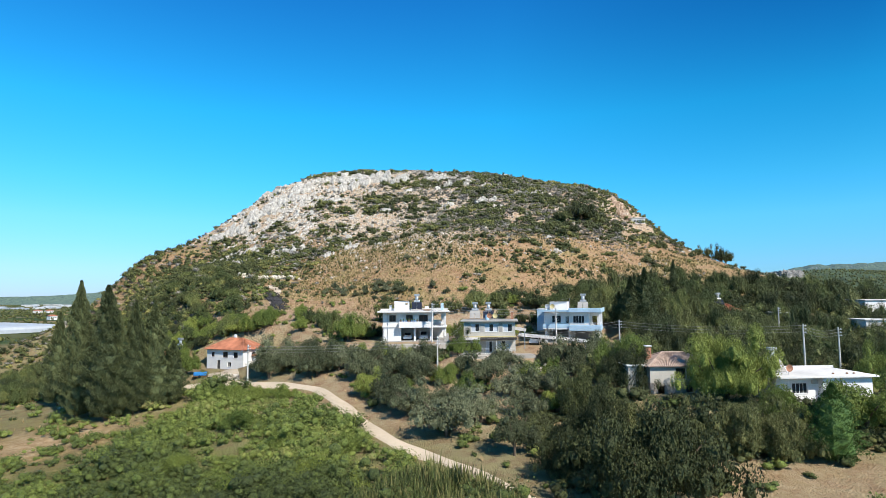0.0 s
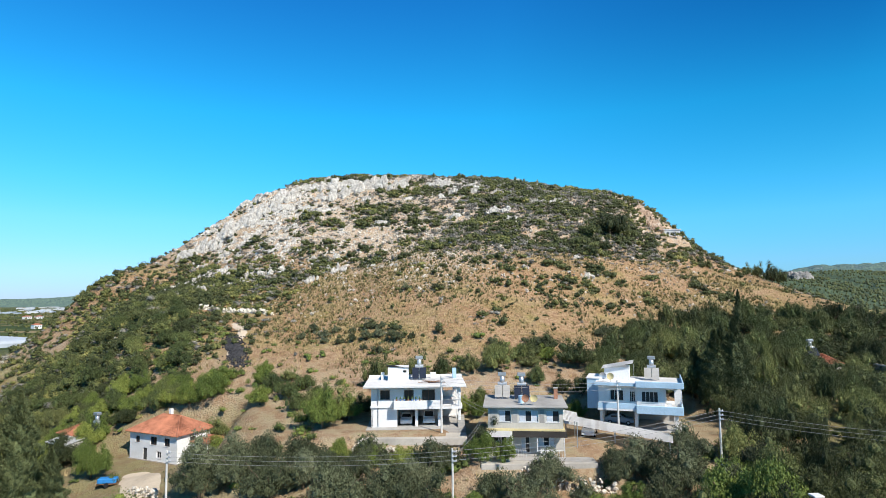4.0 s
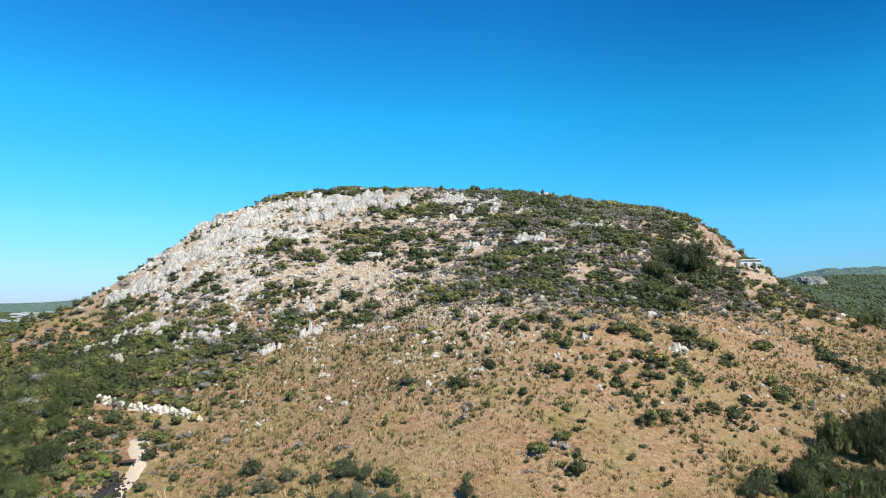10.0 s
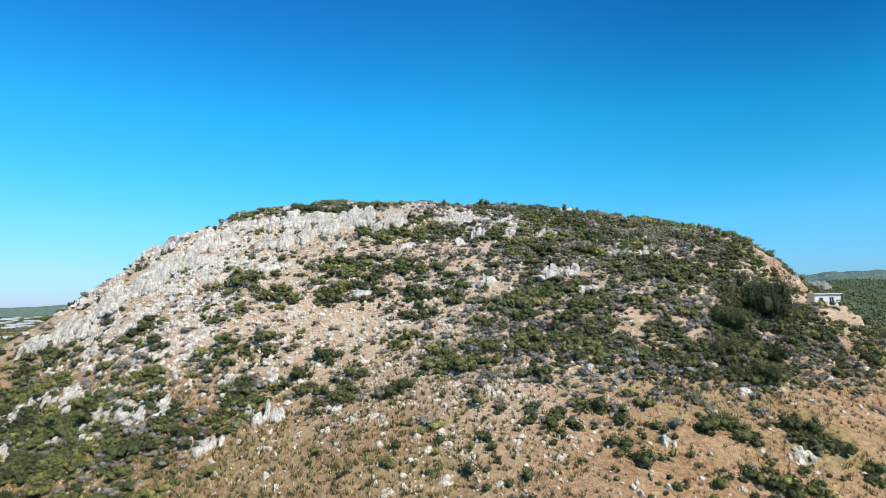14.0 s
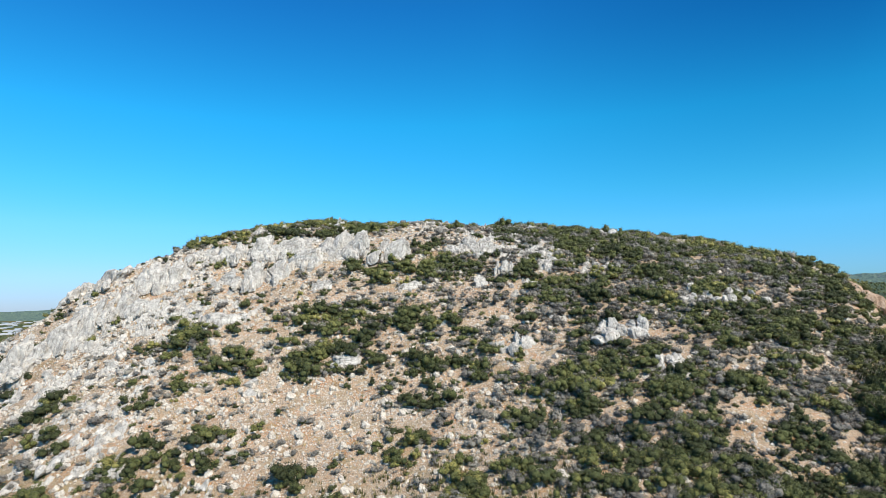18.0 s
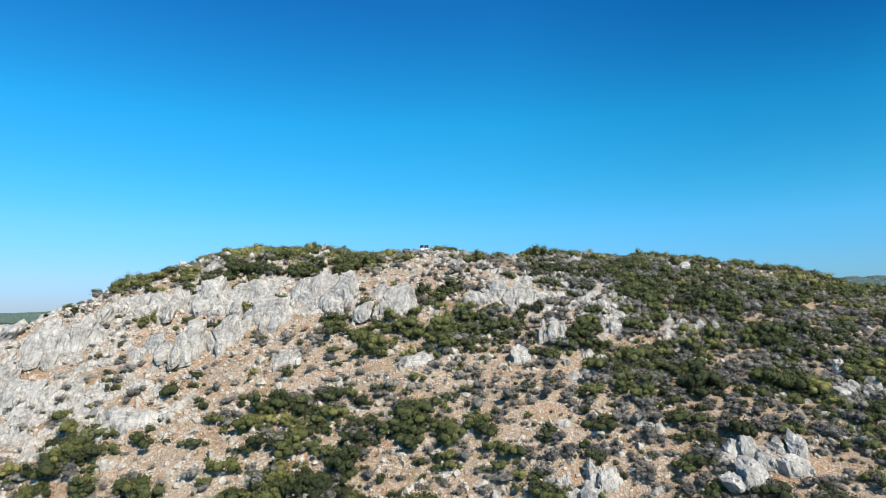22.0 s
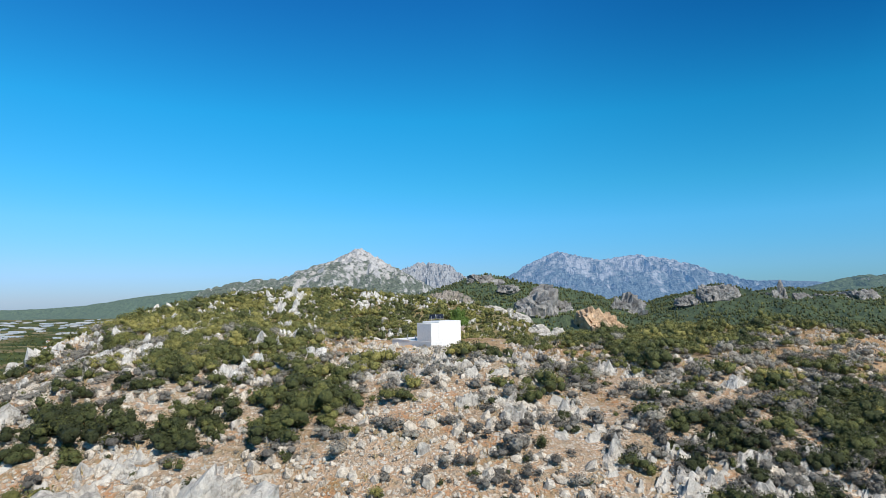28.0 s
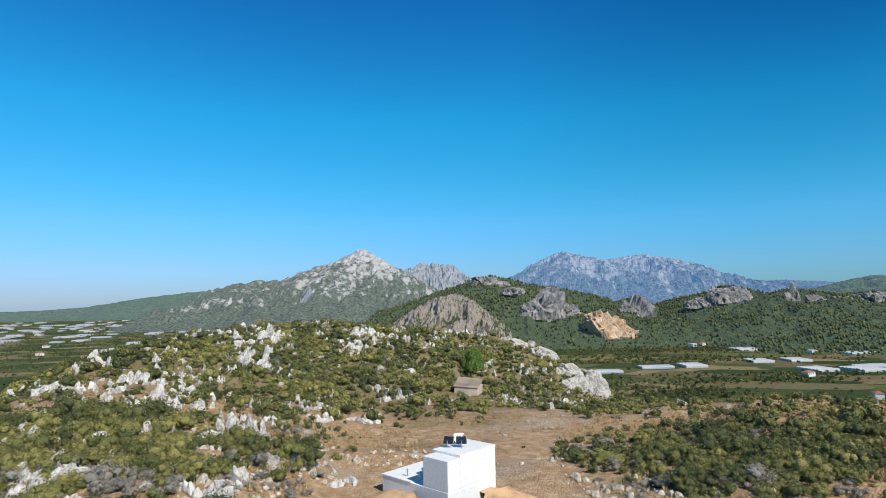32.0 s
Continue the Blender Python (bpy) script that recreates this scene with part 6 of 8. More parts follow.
    vs = [bm.verts.new(p) for p in ((0.2, 3.5, 8.0), (4.8, 3.5, 8.9), (4.8, 7.6, 9.0), (0.2, 7.6, 8.1))]
    bm.faces.new(vs)
    bmesh.ops.solidify(bm, geom=bm.faces[:], thickness=0.12)
    part("stair_roof", bm, M_SHEET, sb)
    part("aerial", tube([(4.9, 3.0, 6.4), (4.9, 3.0, 8.9)], 0.025), M_STEEL, h)
    solar_heater(m @ pose(7.4, 3.8, 6.4), "rooftop solar water heater with pale panels and upright tank", 1, True)
    dish(m @ pose(1.7, 0.6, 6.4), M_YELLOW, "cream satellite dish at the roof edge")
    dish(m @ pose(0.6, 1.0, 6.4), M_STEEL, "grey satellite dish at the roof edge")
    car(m @ pose(2.6, 3.4, 0.0, 0, 0, 90), M_CARB, "blue-grey car parked under the house")
    p = base("plastic_chair", m @ pose(9.7, 0.5, 2.95), "white plastic chair on the corner balcony", "chair", "veranda chairs")
    part("seat", box(-0.22, -0.22, 0.42, 0.22, 0.22, 0.47, 0.01), M_FRAMEW, p)
    part("backrest", box(-0.22, 0.20, 0.47, 0.22, 0.25, 0.85, 0.01), M_FRAMEW, p)
    for lx in (-0.2, 0.2):
        for ly in (-0.2, 0.2):
            part("leg", tube([(lx, ly, 0), (lx, ly, 0.42)], 0.02, None, 5), M_FRAMEW, p)


def tiled_slope(parent, a, b, c, d, mat, pitch=0.28, step=0.36):
    """Rows of half-round tiles on one roof slope: eaves a-b, top d-c; each row of tiles is a part."""
    a, b, c, d = (Vector(p) for p in (a, b, c, d))
    n = max(2, int((b - a).length / pitch))
    up = (b - a).cross(d - a).normalized()
    for k in range(n):
        p0, p1 = a.lerp(b, k / n), a.lerp(b, (k + 1) / n)
        q0, q1 = d.lerp(c, k / n), d.lerp(c, (k + 1) / n)
        bm = bmesh.new()
        rows = max(2, int((q0 - p0).length / 1.0))
        prev = None
        for j in range(rows + 1):
            t = j / rows
            e0, e1 = p0.lerp(q0, t), p1.lerp(q1, t)
            ring = [bm.verts.new(e0), bm.verts.new(e0.lerp(e1, 0.25) + up * 0.085), bm.verts.new(e0.lerp(e1, 0.5) + up * 0.11), bm.verts.new(e0.lerp(e1, 0.75) + up * 0.085), bm.verts.new(e1)]
            if prev:
                for i in range(4):
                    bm.faces.new((prev[i], prev[i + 1], ring[i + 1], ring[i]))
            prev = ring
        part("roof_tile", bm, mat, parent)


def hip_roof(h, x0, y0, x1, y1, z0, z1, mat, over=0.5):
    x0, y0, x1, y1 = x0 - over, y0 - over, x1 + over, y1 + over
    k = (y1 - y0) / 2
    r0, r1 = (x0 + k, (y0 + y1) / 2, z1), (x1 - k, (y0 + y1) / 2, z1)
    bm = bmesh.new()
    vs = [bm.verts.new(p) for p in ((x0, y0, z0), (x1, y0, z0), (x1, y1, z0), (x0, y1, z0), r0, r1)]
    for q in ((0, 1, 5, 4), (1, 2, 5), (2, 3, 4, 5), (3, 0, 4), (3, 2, 1, 0)):
        bm.faces.new([vs[i] for i in q])
    roof = part("roof", bm, mat, h)
    tiled_slope(roof, (x0, y0, z0 + 0.01), (x1, y0, z0 + 0.01), r1, r0, mat)
    tiled_slope(roof, (x1, y0, z0 + 0.01), (x1, y1, z0 + 0.01), r1, r1, mat)
    for p, q in ((r0, r1), ((x0, y0, z0), r0), ((x1, y0, z0), r1), ((x1, y1, z0), r1), ((x0, y1, z0), r0)):
        part("ridge_tile", tube([(p[0], p[1], p[2] + 0.06), (q[0], q[1], q[2] + 0.06)], 0.11, None, 6), mat, roof)
    return roof


def house_d():
    m = pose(-51.6, 129.7, 14.9, 0, 0, -25)
    h = base("red_roof_house", m, "white two-storey house with a red tiled hip roof", "house")
    W, D = 10.4, 6.6
    part("plinth", box(-0.2, -0.2, -0.8, W + 0.2, D + 0.2, 0.0), M_RUBBLE, h)
    storey(h, W, D, 0.0, 1.9, [(3.0, 0.0, 3.9, 1.8, 0), (6.0, 0.5, 7.0, 1.5)], mat=M_WHITE)
    storey(h, W, D, 1.9, 2.2, [(1.3, 0.6, 2.2, 1.6), (4.6, 0.5, 6.0, 1.7), (7.6, 0.5, 8.8, 1.7)], [(2, 0.6, 3.2, 1.6)], [(2.2, 0.6, 3.4, 1.6)], frame_mat=M_FRAMEB)
    part("door", box(3.0, 0.12, 0.0, 3.9, 0.17, 1.78), M_DARKTOP, h)
    roof = hip_roof(h, 0, 0, W, D, 4.1, 6.3, M_TILE)
    part("chimney", box(3.5, 4.2, 5.2, 4.0, 4.7, 7.0), M_WHITE, h)
    an = base("annex", m @ pose(10.9, 2.5, 0.2), "small annex with a red tile roof beside the house", "shed")
    part("wall", box(0, 0, -0.8, 3.0, 4.0, 2.6), M_WHITE, an)
    hip_roof(an, 0, 0, 3.0, 4.0, 2.6, 3.3, M_TILE, 0.3)
    g = base("white_roof_house", pose(-66.5, 135.5, gz(-62, 131), 0, 0, -30), "low house with red tiles and a white metal lean-to", "house")
    storey(g, 5.0, 4.5, 0, 2.8, [(1.5, 0.9, 2.7, 2.1)], mat=M_WHITE)
    hip_roof(g, 0, 0, 5.0, 4.5, 2.8, 4.1, M_TILE, 0.4)
    bm = bmesh.new()
    vs = [bm.verts.new(p) for p in ((2.0, -3.4, 2.3), (8.0, -3.4, 2.3), (8.0, 1.0, 3.1), (2.0, 1.0, 3.1))]
    bm.faces.new(vs)
    bmesh.ops.solidify(bm, geom=bm.faces[:], thickness=0.06)
    part("lean_to_roof", bm, M_SHEET, g)
    part("lean_to_wall", box(5.2, -3.0, -0.3, 7.8, 0.6, 2.4), M_BEIGE, g)
    for x in (2.2, 4.0):
        part("post", tube([(x, -3.2, -0.3), (x, -3.2, 2.35)], 0.06), M_STEEL, g)
    solar_heater(g.matrix_basis @ pose(7.2, 0.6, 3.05))
    x, y = -56.5, 117.5
    car(pose(x, y, gz(x, y) + 0.03, 0, 0, 60), M_CARW, "white car parked in the yard by the trees")
    x, y = -47.6, 116.6
    t = base("covered_trailer", pose(x, y, gz(x, y), 0, 0, 10), "small trailer covered with a blue tarpaulin", "trailer")
    part("cover", box(-1.2, -0.6, 0.45, 1.2, 0.6, 1.15, 0.12), M_TARP, t)
    part("chassis", box(-1.25, -0.55, 0.35, 1.25, 0.55, 0.45), M_RUST, t)
    for s in (-0.65, 0.65):
        part("wheel", tube([(0, s - 0.08, 0.3), (0, s + 0.08, 0.3)], 0.3, None, 12), M_TYRE, t)


def house_e():
    m = pose(28.4, 82.0, 16.5, 0, 0, 3)
    h = base("old_stone_house", m, "old stone house with weathered barrel tiles and a brick chimney", "house")
    W, D = 9.0, 6.0
    storey(h, W, D, -0.6, 2.0, [(1.0, 0.2, 2.0, 1.6, 0), (5.0, 0.6, 6.0, 1.6)], mat=M_RUBBLE, frame_mat=M_FRAMEB)
    storey(h, W, D, 1.4, 2.2, [(3.6, 0.5, 5.0, 1.9), (6.4, 0.3, 7.6, 1.9)], mat=M_BEIGE, frame_mat=M_FRAMEB)
    hip_roof(h, 0, 0, W, D, 3.6, 5.2, M_OLDTILE, 0.5)
    bm = bmesh.new()
    vs = [bm.verts.new(p) for p in ((5.9, -1.9, 2.9), (9.2, -1.9, 2.9), (9.2, -0.3, 3.5), (5.9, -0.3, 3.5))]
    bm.faces.new(vs)
    bmesh.ops.solidify(bm, geom=bm.faces[:], thickness=0.06)
    pr = part("porch_roof", bm, M_OLDTILE, h)
    tiled_slope(pr, (5.9, -1.9, 2.95), (9.2, -1.9, 2.95), (9.2, -0.3, 3.55), (5.9, -0.3, 3.55), M_OLDTILE)
    for x in (6.1, 9.0):
        part("porch_post", tube([(x, -1.8, -0.6), (x, -1.8, 2.9)], 0.07), M_FRAMEB, h)
    c = part("chimney", box(0.8, 3.0, 3.8, 1.5, 3.7, 5.9), M_BRICK, h)
    part("chimney_cap", box(0.7, 2.9, 6.05, 1.6, 3.8, 6.2, 0.03), M_WHITE, c)
    s = base("white_shed", m @ pose(-2.7, 1.0, 0), "narrow whitewashed shed with a pale flat roof", "shed")
    part("wall", box(0, 0, -0.8, 2.3, 3.0, 3.6), M_BEIGE, s)
    part("roof", box(-0.2, -0.2, 3.6, 2.4, 3.2, 3.75), M_SHEET, s)


def house_f():
    m = pose(44.8, 80.4, 15.7, 0, 0, 4)
    h = base("low_white_house", m, "low white single-storey house with a flat roof", "house")
    W, D = 13.0, 7.0
    part("plinth", box(-1.0, -1.6, -0.8, W + 0.5, D, 0.0), M_CONC, h)
    storey(h, 6.0, D - 1.0, 0, 3.0, [(2.2, 0.8, 4.4, 2.2)], mat=M_WHITE, frame_mat=M_FRAMEW, panes=3)
    ob = part("front_room", wall_mesh(7.0, 3.0, D + 0.4, [(1.2, 1.2, 3.0, 2.0)]), M_WHITE, h)
    ob.location = (6.02, -0.8, 0)
    window(1.2, 1.2, 3.0, 2.0, h, pose(6.02, -0.8, 0), M_FRAMEW)
    part("roof_slab", box(-0.5, -1.5, 3.0, W + 0.6, D + 0.3, 3.25, 0.03), M_ROOFW, h)
    part("parapet", box(-0.5, D + 0.1, 3.25, W + 0.6, D + 0.3, 3.6), M_ROOFW, h)
    part("air_conditioner", box(4.9, -0.35, 2.1, 5.7, -0.02, 2.6, 0.03), M_BEIGE, h)
    solar_heater(m @ pose(2.0, 2.2, 3.25), "rooftop solar water heater with white panels and tank", 1, True)
    dish(m @ pose(2.3, 0.6, 3.25), M_BRICK, "rust-red satellite dish on the flat roof")
    for x in (8.5, 10.5, 11.5):
        s = base("roof_stone", m @ pose(x, 0.5, 3.25), "dark stone weighing down the roof felt", "stone", "roof stones")
        v, f = rock_form(np.random.default_rng(int(x * 3)), (ICO_V, ICO_F), 0.6, 2, 0.1)
        so = new("stone", mesh_from("stone", v * 0.22, f, [M_RUST]))
        so.parent = s
        so.location = (0, 0, 0.08)


M_SCRUB_PLAIN = plain("pot_plant", (0.08, 0.13, 0.04), 0.8, 0.2, 3.0, 0.4)
house_a()
house_b()
house_c()
house_d()
house_e()
house_f()


def far_house(x, y, w, d, h, mat, label, turn=0, roof=None, sink=0.5):
    m = pose(x, y, gz(x, y), 0, 0, turn)
    b = base("village_house", m, label, "house", "village houses among the trees")
    storey(b, w, d, -sink, h + sink, [(w * 0.2, sink + 0.9, w * 0.2 + 1.2, sink + 2.1), (w * 0.6, sink + 0.9, w * 0.6 + 1.2, sink + 2.1)], mat=mat)
    if roof:
        hip_roof(b, 0, 0, w, d, h, h + 1.6, roof, 0.4)
    else:
        part("roof_slab", box(-0.4, -0.4, h, w + 0.4, d + 0.4, h + 0.22, 0.02), M_ROOFW, b)
    return b


b = far_house(84, 148, 7, 6, 3.4, M_CONC, "grey unplastered concrete house among trees", 5)
b = far_house(70, 150, 5, 4.5, 2.4, M_BEIGE, "house with a red tile roof half hidden by trees", -8, M_TILE)
solar_heater(pose(71, 151, gz(70, 150) + 3.5))
b = far_house(113, 158, 10, 7, 5.0, M_WHITE, "white house with a flat roof among trees", 6)
b = far_house(100, 140, 7, 6, 4.4, M_WHITE, "small white house with a flat roof among trees", -4)
# the pump house at the hill's shoulder
p = base("pump_house", pose(86.5, 267.0, gz(88, 268), 0, 0, -8), "small cream flat-roofed building on the shoulder of the hill", "building")
storey(p, 6.0, 4.0, -0.8, 3.6, [(1.0, 1.6, 2.0, 2.8), (3.4, 0.8, 4.4, 2.9)], mat=M_WHITE)
part("roof_slab", box(-0.4, -0.4, 2.8, 6.4, 4.4, 3.05, 0.02), M_WHITE, p)

# ---- poles and wires ----
def utility_pole(x, y, h, arms=True):
    t = base("utility_pole", pose(x, y, gz(x, y) - 0.3), "pale concrete utility pole carrying cables", "pole", "utility poles")
    part("shaft", tube([(0, 0, 0), (0, 0, h * 0.5), (0, 0, h)], 0.16, 0.10, 8), M_POLE, t)
    if arms:
        for k in range(3):
            a = part("bracket", box(-0.02, -0.25, h - 0.35 - 0.5 * k, 0.45, 0.25, h - 0.29 - 0.5 * k), M_STEEL, t)
            part("insulator", tube([(0.4, 0, h - 0.29 - 0.5 * k), (0.4, 0, h - 0.15 - 0.5 * k)], 0.05, 0.03, 6), M_FRAMEW, a)
    return Vector((x, y, gz(x, y) - 0.3 + h))


POLES = [(-35.1, 106.7, 7.6), (-2.2, 117.0, 8.0), (-1.0, 99.0, 8.2), (22.6, 118.6, 7.5), (32.4, 109.0, 7.4), (56.5, 93.0, 9.4), (66.0, 99.0, 8.0), (76.0, 134.0, 7.5)]
tops = [utility_pole(*p) for p in POLES]


def cable(a, b, drop, sag=0.6):
    a, b = a - Vector((0, 0, drop)), b - Vector((0, 0, drop))
    pts = [a.lerp(b, k / 10) - Vector((0, 0, sag * 4 * (k / 10) * (1 - k / 10))) for k in range(11)]
    t = base("overhead_cable", pose(0, 0, 0), "thin grey overhead cable sagging between poles", "cable", "overhead cables")
    part("strand", tube(pts, 0.016, None, 4), M_WIRE, t)


for i, j in ((2, 4), (4, 5), (5, 6), (1, 3), (0, 2)):
    for d in (0.25, 0.75, 1.25):
        cable(tops[i], tops[j], d)
for d in (0.3, 0.8):
    cable(tops[2], Vector((3.5, 113.0, 24.8)), d)
    cable(tops[1], Vector((3.9, 114.0, 25.0)), d)

# ---- ways, walls and yard ----
def strip(name, line, half, mat, label, lift=0.05, kind="structure"):
    """A track laid on the ground along a line."""
    pts = []
    for (ax, ay), (bx, by) in zip(line, line[1:]):
        n = max(2, int(math.hypot(bx - ax, by - ay) / 1.5))
        pts += [(ax + (bx - ax) * k / n, ay + (by - ay) * k / n) for k in range(n)]
    pts.append(line[-1])
    for _ in range(4):
        pts = [pts[0]] + [((a[0] + 2 * b[0] + c[0]) / 4, (a[1] + 2 * b[1] + c[1]) / 4) for a, b, c in zip(pts, pts[1:], pts[2:])] + [pts[-1]]
    V, F = [], []
    cols = (-1, -0.5, 0, 0.5, 1)
    for i, p in enumerate(pts):
        q0, q1 = pts[max(i - 1, 0)], pts[min(i + 1, len(pts) - 1)]
        dx, dy = q1[0] - q0[0], q1[1] - q0[1]
        s = math.hypot(dx, dy) or 1
        nx_, ny_ = -dy / s, dx / s
        w = half * (1 + 0.25 * math.sin(i * 0.7) * math.sin(i * 0.23 + 1))
        for c in cols:
            x, y = p[0] + nx_ * c * w, p[1] + ny_ * c * w
            V.append((x, y, gz(x, y) + (lift + 0.12 if abs(c) < 1 else -0.05)))
    for i in range(len(pts) - 1):
        for j in range(4):
            F.append((i * 5 + j, i * 5 + j + 1, i * 5 + j + 6, i * 5 + j + 5))
    ob = new(name, mesh_from(name, V, F, [mat], smooth=True))
    return tagged(ob, label, "track", kind=kind)


strip("dirt_road", ROAD_A, 1.15, M_DIRT, "pale packed-earth track winding between the trees")
strip("dirt_drive", ROAD_B, 2.2, M_DIRT, "pale earth drive to the red-roofed house")
strip("hill_track", HILL_WAY, 1.3, M_DIRT, "faint earth path on the dry slope", 0.0)


def dry_wall(name, a, b, h, n, label, mat=None, thick=0.45, size=0.3):
    """A dry-stone wall: every stone a part."""
    r = np.random.default_rng(n)
    t = base(name, pose(a[0], a[1], gz(*a)), label, "wall")
    m = mesh_from("stone", *(lambda v, f: (v * size, f))(*rock_form(r, (ICO_V, ICO_F), 0.75, 2, 0.1)), [mat or M_STONE])
    for k in range(n):
        u = r.uniform()
        x, y = a[0] + (b[0] - a[0]) * u, a[1] + (b[1] - a[1]) * u + r.uniform(-thick, thick) * 0.5
        z = gz(x, y) + r.uniform(0, 1) ** 1.5 * h
        o = new("stone", m)
        o.parent = t
        s = r.uniform(0.6, 1.6)
        o.matrix_basis = pose(x - a[0], y - a[1], z - gz(*a), r.uniform(0, 360), r.uniform(0, 60), r.uniform(0, 360)) @ Matrix.Scale(s, 4)


M_YARD = plain("yard_concrete", (0.50, 0.46, 0.40), 0.95, 0.1, 0.5, 0.3)
M_PALE = rock_material("pale_wall_stone", (0.55, 0.48, 0.37), (0.74, 0.67, 0.55), (0.84, 0.79, 0.69), 1.5)
for name, x0, y0, x1, y1, z, label in (("house_yard", -12.5, 114.6, 1.2, 118.0, 20.75, "pale concrete yard before the white house"), ("house_yard", 2.6, 107.6, 16.8, 110.4, 19.22, "grey concrete yard before the beige house")):
    tagged(part(name, box(x0, y0, z - 0.9, x1, y1, z + 0.03, 0.02), M_YARD), label, "yard", kind="structure")
dry_wall("terrace_wall", (-67, 192.5), (-55, 188), 1.0, 150, "tumbled pale dry-stone terrace wall on the slope", M_PALE, 0.9, 0.42)
dry_wall("terrace_wall", (-55, 188), (-44.5, 183), 0.9, 140, "tumbled pale dry-stone terrace wall on the slope", M_PALE, 0.9, 0.42)
dry_wall("yard_wall", (-43, 113.0), (-38, 110.5), 0.9, 70, "rough stone retaining wall at the drive")
dry_wall("yard_wall", (7, 106.5), (18, 104.5), 1.6, 140, "rubble retaining wall below the yard")
dry_wall("yard_wall", (-14, 114.0), (-4, 112.5), 1.4, 110, "rubble retaining wall below the yard")
t = base("wooden_cart", pose(-49.0, 169.2, gz(-49, 169.2), 0, 0, 20), "old dark wooden bench frame on the dry slope", "bench")
for k in range(5):
    part("plank", box(-1.1, -0.6 + 0.26 * k, 0.62, 1.1, -0.4 + 0.26 * k, 0.68), M_FRAMEB, t)
for x in (-0.95, 0.95):
    for y in (-0.5, 0.55):
        part("leg", box(x - 0.06, y - 0.06, -0.2, x + 0.06, y + 0.06, 0.62), M_FRAMEB, t)

# ---- water tank on the summit ----
def summit_tank():
    m = pose(-17.0, 325.6, 93.9, 0, 0, 48)
    h = base("water_tank", m, "whitewashed concrete water tank with a low chamber on the hilltop", "tank")
    part("low_chamber", box(0, 0, -0.4, 6.4, 8.2, 1.55, 0.03), M_TANK, h)
    part("tall_chamber", box(1.6, -0.006, 1.55, 6.406, 3.3, 4.3, 0.03), M_TANK, h)
    part("front_chamber", box(0.02, 0.0, 1.55, 1.6, 2.9, 4.1, 0.03), M_TANK, h)
    part("low_slab", box(-0.06, 4.4, 1.55, 6.46, 8.26, 1.62), M_TANK, h)
    for x, y in ((1.0, 4.2), (0.9, 5.8)):
        part("vent_pipe", tube([(x, y, 1.6), (x, y, 2.3)], 0.07), M_STEEL, h)
    for k, (x, y) in enumerate(((2.6, 2.4), (3.4, 1.4), (4.2, 2.2))):
        s = base("solar_lamp", m @ pose(x, y, 4.27, 0, 0, -48 + 20 * (k - 1)), "small solar lamp with a dark panel on the tank roof", "lamp", "tank solar lamps")
        part("post", tube([(0, 0, 0), (0, 0, 0.7)], 0.035), M_STEEL, s)
        part("panel", box(-0.45, -0.03, 0.35, 0.45, 0.03, 1.0), M_SOLAR, s).matrix_basis = pose(0, 0, 0.1, -30)
        part("frame", box(-0.48, 0.035, 0.32, 0.48, 0.06, 1.03), M_STEEL, s).matrix_basis = pose(0, 0, 0.1, -30)


M_TANK = plain("whitewash", (0.82, 0.82, 0.80), 0.8, 0.2, 0.6, 0.08)
summit_tank()
M_SPOIL = plain("orange_spoil", (0.64, 0.42, 0.24), 0.95, 0.1, 1.6, 0.5, bump=0.6)
M_HUT = plain("pink_render", (0.60, 0.49, 0.39), 0.95, 0.1, 0.8, 0.35)
t = base("ruined_hut", pose(-16.6, 403.0, gz(-14, 403) - 0.2, 0, 0, -16), "small tumbledown hut of pale rendered stone", "hut")
part("wall", box(0, 0, 0, 5.2, 4.6, 1.9, 0.08), M_HUT, t)
bm = bmesh.new()
vs = [bm.verts.new(p) for p in ((-0.2, -0.2, 1.9), (5.4, -0.2, 1.7), (5.4, 4.8, 2.9), (-0.2, 4.8, 3.3))]
bm.faces.new(vs)
bmesh.ops.solidify(bm, geom=bm.faces[:], thickness=0.2)
part("roof", bm, M_HUT, t)


def spoil_heap():
    """Loose orange earth banked round the tank's foot."""
    r = np.random.default_rng(3)
    V, F, n = [], [], 40
    for i in range(n):
        a = 2 * math.pi * i / n
        wob = 0.5 * math.sin(a * 3 + 1) + 0.3 * math.sin(a * 7)
        for rr, zz in ((0.40, 0.75), (0.66, 0.70), (0.80, 0.42), (0.95, 0.10), (1.05, -0.25)):
            x, y = -17.0 + (7.6 + wob) * rr * math.cos(a), 327.5 + (5.6 + wob) * rr * math.sin(a)
            V.append((x, y, gz(x, y) + zz + (r.normal(0, 0.13) if zz > 0 else 0)))
    for i in range(n):
        for k in range(4):
            p, q = i * 5 + k, ((i + 1) % n) * 5 + k
            F.append((p, q, q + 1, p + 1))
    ob = new("earth_bank", mesh_from("earth_bank", V, F, [M_SPOIL], smooth=True))
    tagged(ob, "loose orange earth banked around the tank", "earth", kind="stuff")


spoil_heap()

M_SHALE = plain("dark_shale", (0.055, 0.053, 0.055), 0.95, 0.1, 2.2, 0.5)


